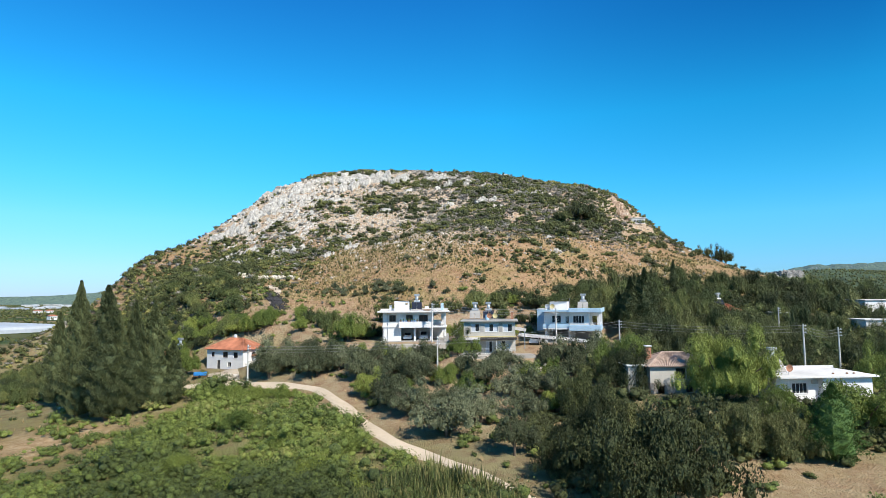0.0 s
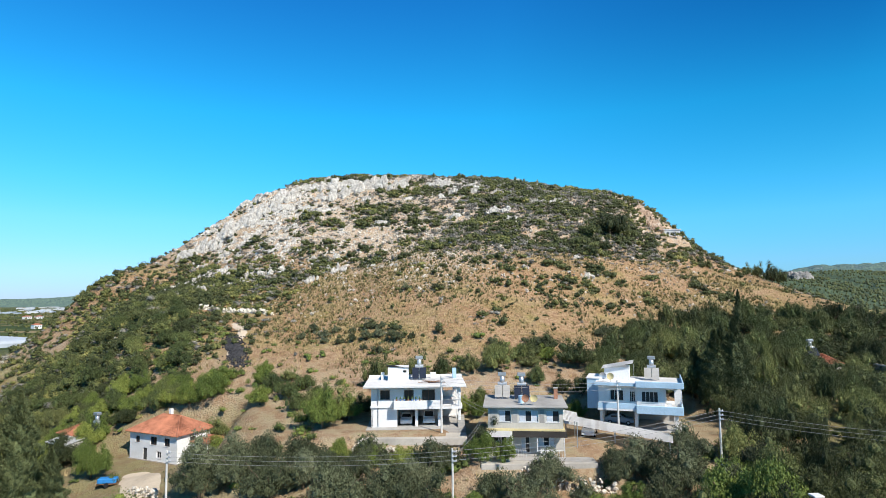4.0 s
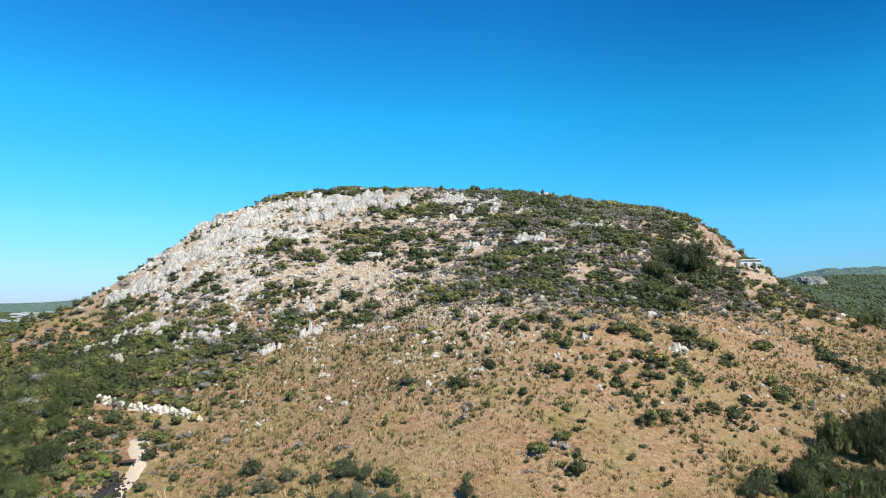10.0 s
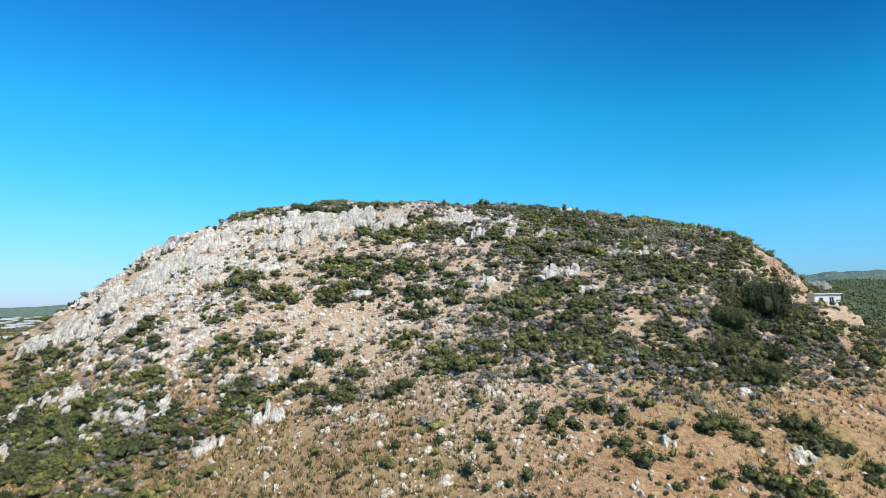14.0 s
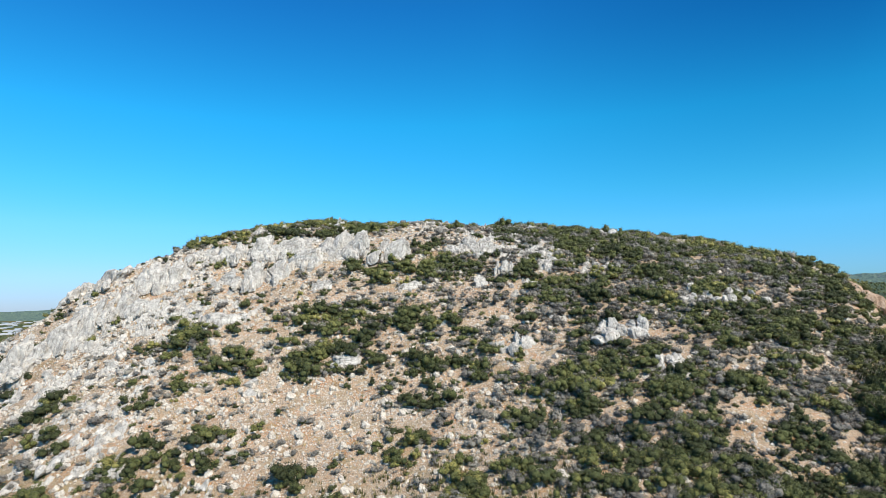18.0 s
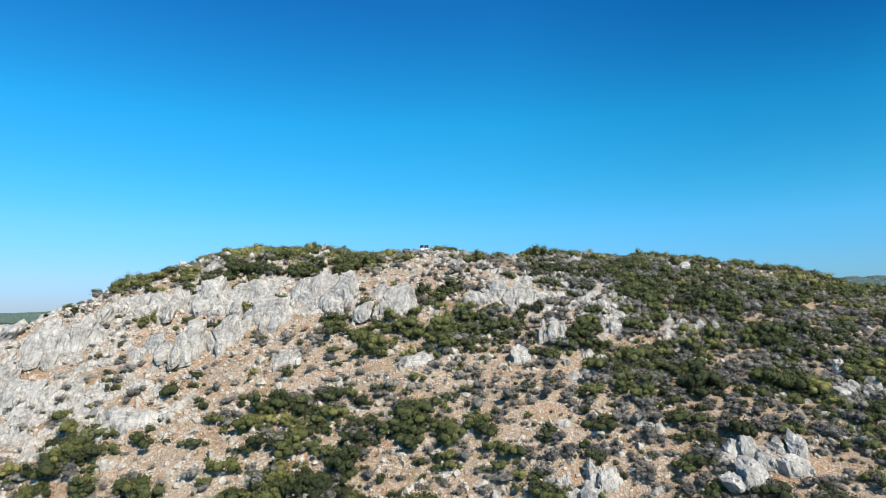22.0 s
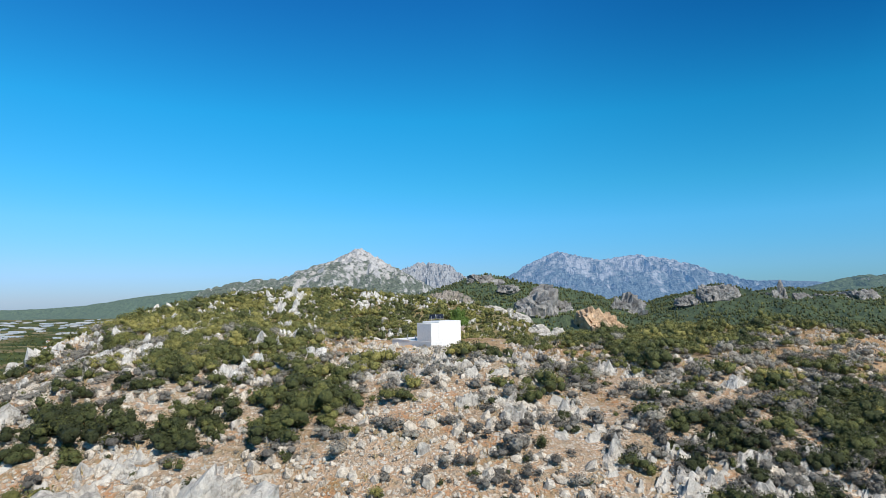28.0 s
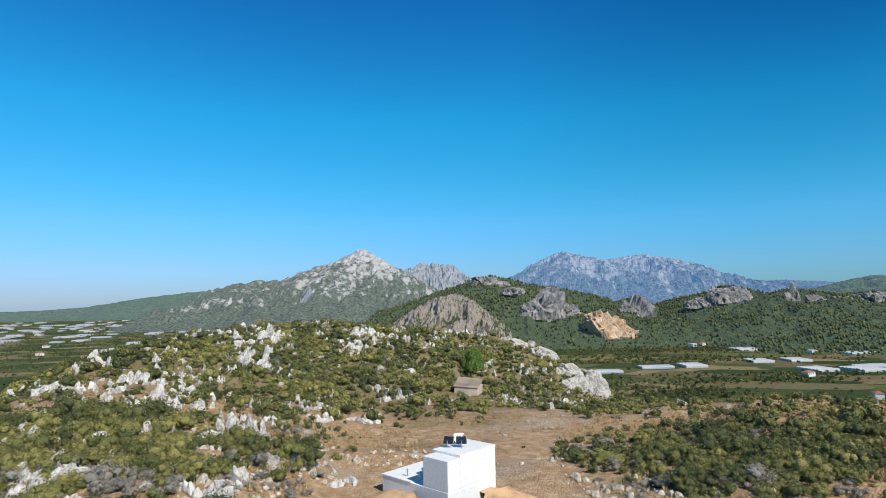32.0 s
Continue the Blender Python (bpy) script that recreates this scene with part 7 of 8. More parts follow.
def shale_dump():
    """Dark rubble tipped down the slope beside the path."""
    r = np.random.default_rng(9)
    V, F, rows, cols = [], [], 26, 12
    for i in range(rows):
        y = 144 + i * 0.95
        mid = -49 + 0.44 * (166 - y) + 0.4 * math.sin(y * 0.5)
        half = 2.3 * math.sin(math.pi * (i + 0.3) / rows) ** 0.6
        for j in range(cols):
            u = j / (cols - 1) * 2 - 1
            x = mid + half * u
            V.append((x, y, gz(x, y) - 0.12 + 0.5 * max(0.0, 1 - u * u) * math.sin(math.pi * i / (rows - 1)) + r.normal(0, 0.07)))
    for i in range(rows - 1):
        for j in range(cols - 1):
            a = i * cols + j
            F.append((a, a + 1, a + cols + 1, a + cols))
    ob = new("shale_dump", mesh_from("shale_dump", V, F, [M_SHALE]))
    tagged(ob, "dark grey shale rubble tipped beside the hillside path", "rubble", kind="stuff")
    n = 500
    y = r.uniform(145, 167, n)
    x = r.normal(-49, 1.1, n) + (166 - y) * 0.44
    z = height(x, y)
    protos = [rock_form(r, (ICO_V, ICO_F), r.uniform(0.6, 1.0), 2, 0.15) for _ in range(4)]
    scatter("shale_lumps", protos, x, y, z + 0.2, r.uniform(0.12, 0.4, n), r.uniform(0, 1, n), M_SHALE, "loose dark lumps of shale on the dump", "stones")


shale_dump()
# ---- outcrops, each a rock of its own: x, y, width, height ----
ROCKS_T13 = [(-34.5, 209.9, 5.0, 5.5), (-38.6, 221.4, 6.6, 4.4), (-41.1, 204.8, 4.1, 5.1), (-76.1, 228.7, 7.9, 4.2), (-67.4, 223.9, 7.4, 4.0), (-58.7, 217.7, 9.8, 4.6), (-63.0, 213.5, 6.2, 4.0), (-84.5, 226.7, 7.4, 6.7), (-74.0, 212.9, 5.0, 6.5), (-90.3, 228.8, 6.3, 7.0), (-57.3, 232.0, 5.7, 3.1), (-51.8, 228.9, 6.1, 3.0), (-23.0, 209.2, 3.8, 2.4), (-15.8, 203.1, 3.1, 2.7), (35.8, 214.0, 3.4, 4.5), (20.5, 193.2, 2.3, 4.4), (22.5, 202.1, 2.4, 3.1), (38.1, 208.1, 4.1, 2.6), (38.2, 195.8, 5.6, 2.8), (32.5, 194.0, 1.2, 2.0), (0.2, 180.3, 2.5, 1.7), (2.0, 218.2, 6.2, 2.7), (22.2, 234.7, 6.1, 3.6), (-82.3, 233.3, 6.9, 4.2)]
ROCKS_T13B = [(-28.5, 278.5, 12.3, 6.5), (-38.9, 274.2, 9.6, 5.6), (-49.4, 272.3, 9.7, 5.6), (-57.6, 269.1, 8.8, 4.8), (-64.2, 266.6, 8.0, 4.8), (-71.2, 262.2, 9.5, 5.5), (-75.9, 260.2, 7.9, 5.5), (-80.8, 258.7, 7.9, 5.5), (-84.7, 255.9, 7.9, 4.7), (-90.3, 254.0, 7.9, 4.8), (-96.6, 253.4, 7.3, 4.0), (-47.7, 255.8, 7.2, 4.3), (-54.2, 254.8, 5.8, 3.6), (-57.4, 242.4, 5.4, 3.4), (-64.5, 244.4, 5.6, 2.8), (13.8, 280.7, 9.9, 5.0), (6.4, 271.0, 9.3, 3.9), (-2.7, 276.6, 6.4, 3.2), (-70.9, 247.1, 6.5, 3.6), (-43.9, 262.9, 6.0, 3.8), (36.0, 256.7, 5.8, 2.6), (43.4, 257.7, 5.9, 2.7)]
ROCKS_T32 = [(-63.6, 343.8, 5.7, 2.4), (-51.8, 325.8, 4.0, 2.4), (-52.7, 333.5, 5.0, 2.4), (-46.7, 328.9, 5.2, 2.1), (-84.2, 374.6, 5.8, 2.3), (-59.4, 400.8, 7.7, 5.8), (-60.9, 419.1, 6.5, 4.3), (-39.6, 433.4, 6.1, 3.8), (-33.5, 433.2, 3.4, 3.7), (-37.9, 374.3, 3.2, 1.8), (-62.1, 401.6, 3.9, 3.2), (-65.3, 385.8, 4.1, 2.6), (-71.7, 376.2, 4.5, 2.8), (-78.2, 403.4, 4.1, 2.5), (-42.1, 426.2, 3.7, 2.9), (-27.2, 333.1, 2.3, 1.2), (-71.2, 417.3, 5.9, 2.9), (-48.2, 412.2, 3.3, 2.2), (-30.6, 366.2, 4.5, 1.6), (-78.9, 419.1, 9.0, 3.3), (-27.5, 413.5, 4.0, 1.9), (-45.6, 337.9, 2.7, 1.4), (-41.9, 341.4, 3.1, 1.5), (-34.5, 334.7, 2.5, 1.0)]
ROCKS_CRAG = [(18.0, 434.5, 11.1, 9.5), (16.5, 445.8, 6.7, 6.7), (12.1, 457.2, 6.4, 4.6), (5.9, 462.1, 8.2, 3.3), (2.1, 468.1, 5.6, 2.2), (20.9, 431.3, 4.7, 3.9)]
ROCKS_REDCLIFF = [(84.9, 280.0, 7.4, 9.2), (85.1, 274.9, 6.3, 9.0), (86.6, 287.4, 7.7, 5.7)]


ICO4 = finer(*ICO3)
ICO5 = finer(*ICO4)


def rock_mass(w, h, deep, seed, crack=1.3):
    """One mass of rock about its foot: broad broken faces, split by a few upright joints, rounded and stepped on top."""
    r = np.random.default_rng(seed)
    v, f = ICO5 if w * h > 18 * crack else (ICO4 if w * h > 2.4 * crack else ICO3)
    v = np.sign(v) * np.abs(v) ** np.array([0.62, 0.62, 0.42])
    for _ in range(10):
        d = r.normal(size=3) * np.array([0.9, 1, 0.45])
        d /= np.linalg.norm(d)
        over = v @ d - r.uniform(0.66, 0.98)
        v = v - np.maximum(over, 0)[:, None] * d
    q = v * np.array([w * 0.5, deep, 1.0])
    ox, oy = r.uniform(0, 900, 2)
    zz = v[:, 2] * h
    sx = (q[:, 0] + 0.34 * zz + 0.25 * q[:, 1]) / crack
    wob = fbm(sx + ox, zz / crack + oy, 2.2, 3, seed + 3)
    cell = sx * 0.62 + wob * 1.3 + ox
    step = np.floor(cell)
    edge_d = np.abs(cell - step - 0.5) * 2
    cut = ramp(edge_d, 0.86, 1.0)
    g1 = fbm(q[:, 0] + q[:, 1] * 0.6 + ox, zz * 0.8 + oy, 1.9 * crack, 4, seed + 5)
    g2 = 1 - np.abs(2 * fbm(sx * crack * 1.6 + ox, zz * 0.35 + oy, 0.75 * crack, 3, seed + 6) - 1)
    block = vnoise(step * 7.31 + 0.5, np.full(len(v), seed * 1.7), seed)
    g3 = fbm(q[:, 1] + zz * 0.7 + oy, q[:, 0] - zz * 0.5 + ox, 0.9 * crack, 4, seed + 8)
    out = 1 - 0.34 * cut + 0.62 * (g1 - 0.5) + 0.30 * (block - 0.5) + 0.12 * (g2 - 0.7) + 0.36 * (g3 - 0.5)
    top = 0.72 + 0.40 * (block - 0.4) - 0.30 * cut + 0.85 * (g1 - 0.5) + 0.12 * (g2 - 0.7) + 0.40 * (g3 - 0.5)
    q[:, :2] *= out[:, None]
    edge = 1 - 0.30 * (v[:, 0]) ** 2
    q[:, 2] = np.where(v[:, 2] > 0, v[:, 2] * h * top * np.clip(edge, 0.2, 1), v[:, 2] * (0.6 + 0.3 * h))
    q[:, 1] += np.clip(q[:, 2], 0, None) * 0.34
    q += r.normal(size=q.shape) * 0.018 * crack
    return q, f, r


def outcrop(x, y, w, h, seed, mat=M_LIME, name="limestone_outcrop", label="weathered grey limestone outcrop split by upright joints on the hillside"):
    """Broad masses side by side, leaning back and to one side, with boulders about their foot."""
    r = np.random.default_rng(seed + 5000)
    cy = y + w * 0.12
    top = new(name)
    top.location = (x, cy, gz(x, cy))
    tagged(top, label, "rock", "limestone outcrops of the hill")
    turn = r.normal(0, 0.22)
    fine = mat is M_LIME_SUNLIT or mat is M_LIME and (y < 240 or x > 0 and y < 300)
    k = int(np.clip(round(w / 1.1), 2, 7)) if fine else int(np.clip(round(w / 4.6), 1, 3))
    cuts = np.sort(np.concatenate([[0, 1], np.clip(np.linspace(0, 1, k + 1)[1:-1] + r.normal(0, 0.22 / k, k - 1), 0.12, 0.88)]))
    zero = height(np.array([x]), np.array([cy]), False)[0]
    pieces = []
    for a, b in zip(cuts, cuts[1:]):
        mid = (a + b) / 2 - 0.5
        pieces.append(("slab", mid * w, r.normal(0, 0.06) * w, max(b - a, 0.1 if fine else 0.2) * w * 1.35, h * (r.uniform(0.35, 0.85) if fine else r.uniform(0.70, 0.98)) * (1 - 0.9 * mid * mid), max(0.35 if fine else 0.5, w * r.uniform(0.22, 0.34) / k ** 0.5)))
        if fine:
            pieces[-1] = (*pieces[-1][:2], r.normal(0, 0.22) * w, *pieces[-1][3:])
    for _ in range(int(np.clip(round(w * 0.7), 1, 5))):
        pieces.append(("boulder", r.uniform(-0.75, 0.75) * w, -r.uniform(0.05, 0.40) * w, w * r.uniform(0.16, 0.34), min(h * r.uniform(0.22, 0.5), 1.8), w * r.uniform(0.08, 0.16)))
    for n, (kind, ox, oy, sw, sh, deep_) in enumerate(pieces):
        q, f, _ = rock_mass(sw, sh, deep_, seed * 11 + n, float(np.clip(sw / 3.2, 0.5, 1.8)))
        lean = np.clip(q[:, 2], 0, None)
        lx, ly = q[:, 0] + ox + 0.14 * lean, q[:, 1] + oy
        px, py = lx * math.cos(turn) - ly * math.sin(turn), lx * math.sin(turn) + ly * math.cos(turn)
        lift = height(x + px, cy + py * 0.6, False) - zero
        slab = new(kind, mesh_from(kind, np.stack([px, py, q[:, 2] + lift * 0.85], 1), f, [mat], smooth=False))
        slab.parent = top
    return top


for i, row in enumerate(ROCKS_A + [(a, b, c, d * (0.7 if a > 0 and b < 262 else 1.0)) for a, b, c, d in ROCKS_B] + ROCKS_C + [(a, b, c if a < -30 else c * 0.65, d * (0.55 if a < -30 else 0.45)) for a, b, c, d in ROCKS_T13] + [q for q in ROCKS_T13B if q[0] < -74 or q[0] > 30] + ROCKS_T32):
    if row[1] > 297:
        outcrop(*row, 100 + i, M_LIME_SUNLIT, label="bunch of white limestone teeth among the hilltop scrub")
    else:
        outcrop(*row, 100 + i)
for i, row in enumerate(ROCKS_CRAG):
    outcrop(row[0], row[1], row[2], row[3] * 0.8, 400 + i, label="pale limestone crag at the edge of the hilltop")
for i, row in enumerate(ROCKS_REDCLIFF):
    outcrop(row[0], row[1], row[2], row[3] * 0.6, 450 + i, M_RED, "red_rock_face", "orange and grey rock face at the shoulder of the hill")

# ---- crags and quarry on the far hills: x, y, z, width, height ----
CRAGS_NEAR = [(675, 1809, 79, 92, 45), (856, 1809, 57, 60, 60), (719, 1809, 86, 54, 33), (799, 1809, 70, 54, 24), (980, 1809, 60, 89, 30), (1067, 1809, 60, 100, 45), (616, 1809, 73, 60, 24), (908, 1809, 75, 45, 21)]
CRAGS_MID = [(205, 1730, 50, 125, 58), (262, 1760, 56, 70, 36), (450, 1835, 44, 100, 46), (86, 2035, 140, 95, 24), (149, 1909, 112, 63, 22)]
CRAGS_LEFT = [(-1471, 3780, 125, 120, 40), (-870, 3780, 94, 190, 60)]
QUARRY = [(318, 1572, 14, 105, 54), (356, 1590, 10, 60, 28)]


def crag(x, y, z, w, h, seed, mat, name, label):
    q, f, r = rock_mass(w * 1.1, h * 1.15, w * 0.4, seed, w * 0.10)
    ob = new(name, mesh_from(name, q, f, [mat]))
    ob.location = (x, y, z)
    return tagged(ob, label, "rock", "crags of the far hills")


M_CRAG = rock_material("crag_rock", (0.16, 0.15, 0.14), (0.29, 0.28, 0.265), (0.42, 0.40, 0.38), 0.04)
M_CUT = rock_material("quarry_face", (0.42, 0.25, 0.14), (0.60, 0.42, 0.27), (0.70, 0.56, 0.42), 0.05)
for i, row in enumerate(CRAGS_NEAR + CRAGS_MID):
    crag(*row, 700 + i, M_CRAG, "rocky_crag", "grey rock crag rising out of the pine wood")
for i, row in enumerate(CRAGS_LEFT):
    crag(*row, 730 + i, M_LIME, "rocky_crag", "pale bare crag on a low wooded hill")
for i, row in enumerate(QUARRY):
    crag(*row, 740 + i, M_CUT, "quarry_face", "orange cut face of a quarry below the wooded ridge")

# ---- trees ----
M_BARK = plain("bark", (0.16, 0.12, 0.085), 0.95, 0.1, 4.0, 0.4)
M_OLIVE = tree_leaf_material("olive_leaves", [(0.0, (0.044, 0.054, 0.024)), (0.5, (0.090, 0.104, 0.050)), (1.0, (0.20, 0.215, 0.120))])
M_BROAD = tree_leaf_material("broad_leaves", [(0.0, (0.037, 0.051, 0.018)), (0.4, (0.071, 0.094, 0.030)), (0.7, (0.120, 0.144, 0.044)), (1.0, (0.244, 0.250, 0.079))])
M_DARK = tree_leaf_material("oak_leaves", [(0.0, (0.025, 0.033, 0.011)), (0.4, (0.052, 0.064, 0.022)), (0.7, (0.092, 0.106, 0.034)), (1.0, (0.184, 0.190, 0.069))])
M_CYP = tree_leaf_material("cypress_leaves", [(0.0, (0.054, 0.068, 0.028)), (0.5, (0.108, 0.128, 0.051)), (1.0, (0.209, 0.232, 0.097))])
M_PINE = tree_leaf_material("pine_needles", [(0.0, (0.053, 0.108, 0.025)), (0.5, (0.135, 0.216, 0.045)), (1.0, (0.187, 0.259, 0.057))])


M_GARDEN = tree_leaf_material("garden_leaves", [(0.0, (0.075, 0.112, 0.023)), (0.5, (0.146, 0.192, 0.039)), (1.0, (0.280, 0.312, 0.065))])


def crown_mesh(name, r, wide, tall, leaves, leaf, lumps, mat, squash=0.8, heart=0.5, lump=(0.26, 0.46)):
    v, f = leaf_cloud(r, leaves, leaf, lumps, squash, core=True, spread=0.62, heart=heart, lump=lump)
    v[:, :2] *= wide / 2 / np.percentile(np.hypot(v[:, 0], v[:, 1]), 98.5)
    v[:, 2] = (v[:, 2] - v[:, 2].min()) / np.ptp(v[:, 2]) * tall
    me = mesh_from(name, v, f, [mat])
    return me


def tree(name, label, r, wide, tall, mat, lumps=14, leaves=900, leaf=0.10, clear_stem=0.22, category="tree", group="", heart=0.5, lump=(0.26, 0.46)):
    """Trunk with limbs, and a crown of leaf clumps round them."""
    top = new(name)
    tagged(top, label, category, group)
    stem = tall * clear_stem
    bm = bmesh.new()
    add_tube(bm, [(0, 0, -0.3), (r.normal(0, 0.1), r.normal(0, 0.1), stem * 0.6), (r.normal(0, 0.2), r.normal(0, 0.2), stem + tall * 0.25)], tall * 0.04, tall * 0.022, 7)
    for k in range(5):
        a = r.uniform(0, 6.283)
        add_tube(bm, [(0, 0, stem * r.uniform(0.6, 1.1)), (math.cos(a) * wide * 0.16, math.sin(a) * wide * 0.16, stem + tall * 0.2), (math.cos(a) * wide * 0.33, math.sin(a) * wide * 0.33, stem + tall * r.uniform(0.3, 0.5))], tall * 0.02, tall * 0.006, 5)
    part("trunk", bm, M_BARK, top)
    crown = new("crown", crown_mesh("crown", r, wide, tall * (1 - clear_stem * 0.75), leaves, leaf, lumps, mat, heart=heart, lump=lump))
    crown.location = (0, 0, tall * clear_stem * 0.75)
    crown.parent = top
    return top


def cypress(name, label, r, wide, tall, mat, leaves=1500, ragged=0.25, group=""):
    """A tall dark cone of upright sprays round a straight stem."""
    top = new(name)
    tagged(top, label, "cypress tree", group)
    part("trunk", tube([(0, 0, -0.4), (0, 0, tall * 0.5), (0, 0, tall * 0.95)], tall * 0.018, 0.02), M_BARK, top)
    def width(u):
        return np.interp(u, [0, 0.12, 0.35, 0.7, 1.0], [0.55, 0.9, 1.0, 0.55, 0.04]) * wide / 2
    n = leaves
    u = r.uniform(0.0, 1.0, n) ** 1.15
    a = r.uniform(0, 6.283, n)
    bump = 1 + ragged * np.sin(a * 3 + u * 19) * np.sin(u * 31 + a) + r.normal(size=n) * 0.10
    rad = width(u) * bump
    p = np.stack([np.cos(a) * rad, np.sin(a) * rad, 0.05 * tall + u * tall * 0.95], 1)
    out = np.stack([np.cos(a), np.sin(a), np.full(n, 0.9)], 1) + r.normal(size=(n, 3)) * 0.4
    out /= np.linalg.norm(out, axis=1)[:, None]
    side = np.cross(out, r.normal(size=(n, 3)))
    side /= np.linalg.norm(side, axis=1)[:, None]
    s = (tall * 0.005 + 0.07) * r.uniform(0.6, 1.5, (n, 1))
    V = [np.stack([p - side * s * 0.45 - out * s * 0.4, p + side * s * 0.45 - out * s * 0.4, p + out * s * 1.2], 1).reshape(-1, 3)]
    F = [np.arange(n * 3).reshape(-1, 3)]
    rows, k = 12, n * 3
    for i in range(rows):
        uu = i / (rows - 1)
        t = np.arange(10) / 10 * 6.283
        w = width(uu) * 0.80 * (1 + 0.18 * r.normal(size=10))
        V.append(np.stack([np.cos(t) * w, np.sin(t) * w, np.full(10, 0.05 * tall + uu * tall * 0.93)], 1))
    for i in range(rows - 1):
        for j in range(10):
            q = k + i * 10 + j
            j2 = k + i * 10 + (j + 1) % 10
            F.append(np.array([(q, j2, j2 + 10), (q, j2 + 10, q + 10)]))
    me = mesh_from("crown", np.concatenate(V), np.concatenate(F), [mat])
    crown = new("crown", me)
    crown.parent = top
    return top


def plant(protos, rows, r, ref):
    """Copies of the model trees at x, y, width, height."""
    for x, y, w, h in rows:
        if 23 < x < 34 and 72 < y < 84 or 142 < y < 172 and abs(x + 49 - (166 - y) * 0.44) < 5.5:
            continue
        i = int(r.integers(0, len(protos)))
        p, (pw, ph) = protos[i], ref[i]
        ob = copy_thing(p, pose(x, y, gz(x, y) - 0.1, 0, 0, float(r.uniform(0, 360))))
        ob.scale = (w / pw, w / pw, h / ph)


def drop_protos(protos):
    for p in protos:
        for o in (*p.children_recursive, p):
            bpy.data.objects.remove(o)


rt = np.random.default_rng(23)
# x, y, width, height
TREES_OLIVE = [(-31.8, 108.2, 7.9, 6.6), (-27.5, 109.3, 6.5, 5.5), (-22.3, 105.2, 7.3, 5.7), (-18.8, 106.8, 6.3, 5.2), (-13.5, 101.5, 7.9, 6.0), (-8.3, 102.2, 7.5, 6.0), (-4.1, 99.2, 7.7, 6.3), (-8.1, 89.2, 8.3, 6.1), (-4.1, 85.1, 8.3, 6.3), (0.3, 77.1, 9.1, 6.8), (4.9, 81.5, 7.2, 5.6), (8.1, 69.5, 5.9, 6.4), (10.5, 92.5, 6.8, 5.4), (13.9, 92.3, 7.3, 5.5), (17.1, 90.7, 6.7, 5.4), (21.9, 100.5, 6.5, 5.5), (7.0, 99.3, 7.7, 5.8), (3.9, 102.4, 6.5, 5.0), (10.6, 106.2, 6.2, 4.7), (-2.6, 109.5, 6.4, 5.3)]
TREES_OLIVE2 = [(-24.7, 112.2, 6.2, 5.3), (-19.5, 110.6, 6.0, 5.1), (-14.9, 107.1, 5.7, 4.9), (-32.8, 111.2, 7.2, 7.2), (-29.8, 112.9, 5.4, 5.4), (-12.6, 107.0, 4.9, 4.9), (-7.7, 102.3, 6.9, 5.3), (-4.9, 105.4, 5.5, 4.7), (21.0, 107.3, 6.7, 5.8), (23.4, 105.3, 6.6, 5.8), (25.7, 103.4, 7.3, 5.7), (18.4, 106.1, 4.9, 4.9), (29.9, 99.7, 6.4, 5.6), (13.4, 100.4, 5.3, 4.5), (9.2, 105.4, 4.8, 4.0), (3.7, 112.5, 4.3, 5.1), (24.9, 97.6, 6.9, 5.3), (34.7, 105.5, 5.2, 5.2)]
TREES_BROAD = [(-19.5, 120.6, 7.3, 6.5), (-51.5, 119.5, 5.6, 5.4), (49.1, 70.1, 10.9, 8.0), (41.4, 73.4, 7.4, 5.8), (27.6, 92.9, 10.4, 8.5), (31.3, 78.4, 10.7, 9.1), (44.6, 86.7, 6.6, 7.6), (62.2, 85.0, 6.1, 8.2)]
TREES_BIG = [(19.2, 56.1, 14.9, 10.2), (18.1, 70.6, 7.9, 7.9), (32.9, 67.1, 8.1, 6.6), (26.9, 85.1, 8.7, 7.0), (19.5, 81.3, 9.0, 7.4)]
TREES_CYP = [(-61.7, 100.6, 8.6, 25.9), (-55.3, 97.6, 10.4, 24.6), (-51.8, 99.8, 7.7, 20.8), (-49.7, 102.1, 9.4, 20.5), (-74.0, 114.4, 7.9, 19.9), (-53.7, 98.2, 6.6, 19.7), (-47.2, 104.0, 6.7, 12.2)]
TREES_CYPR = [(40.5, 127.3, 6.6, 11.9), (43.6, 127.3, 7.1, 14.0), (69.3, 176.8, 2.9, 9.3), (39.6, 132.8, 4.4, 7.8), (44.7, 134.1, 5.7, 11.4)]
TREES_PINE = [(41.2, 63.4, 4.6, 8.2)]
TREES_SHOULDER = [(101.0, 243.0, 4.6, 4.4), (106.5, 246.0, 4.4, 5.6), (109.0, 241.5, 6.4, 7.4), (112.5, 243.5, 7.0, 7.0), (97.0, 240.0, 3.4, 2.8), (84.0, 236.0, 3.6, 3.0), (81.0, 233.0, 2.8, 2.6)]
TREES_HILLBIG = [(56.3, 237.1, 14.2, 10.1), (46.4, 228.6, 8.6, 7.4), (64.6, 241.3, 7.1, 6.4), (42.3, 212.0, 7.5, 5.4), (49.6, 220.2, 5.9, 4.7), (40.5, 218.3, 6.7, 5.1)]
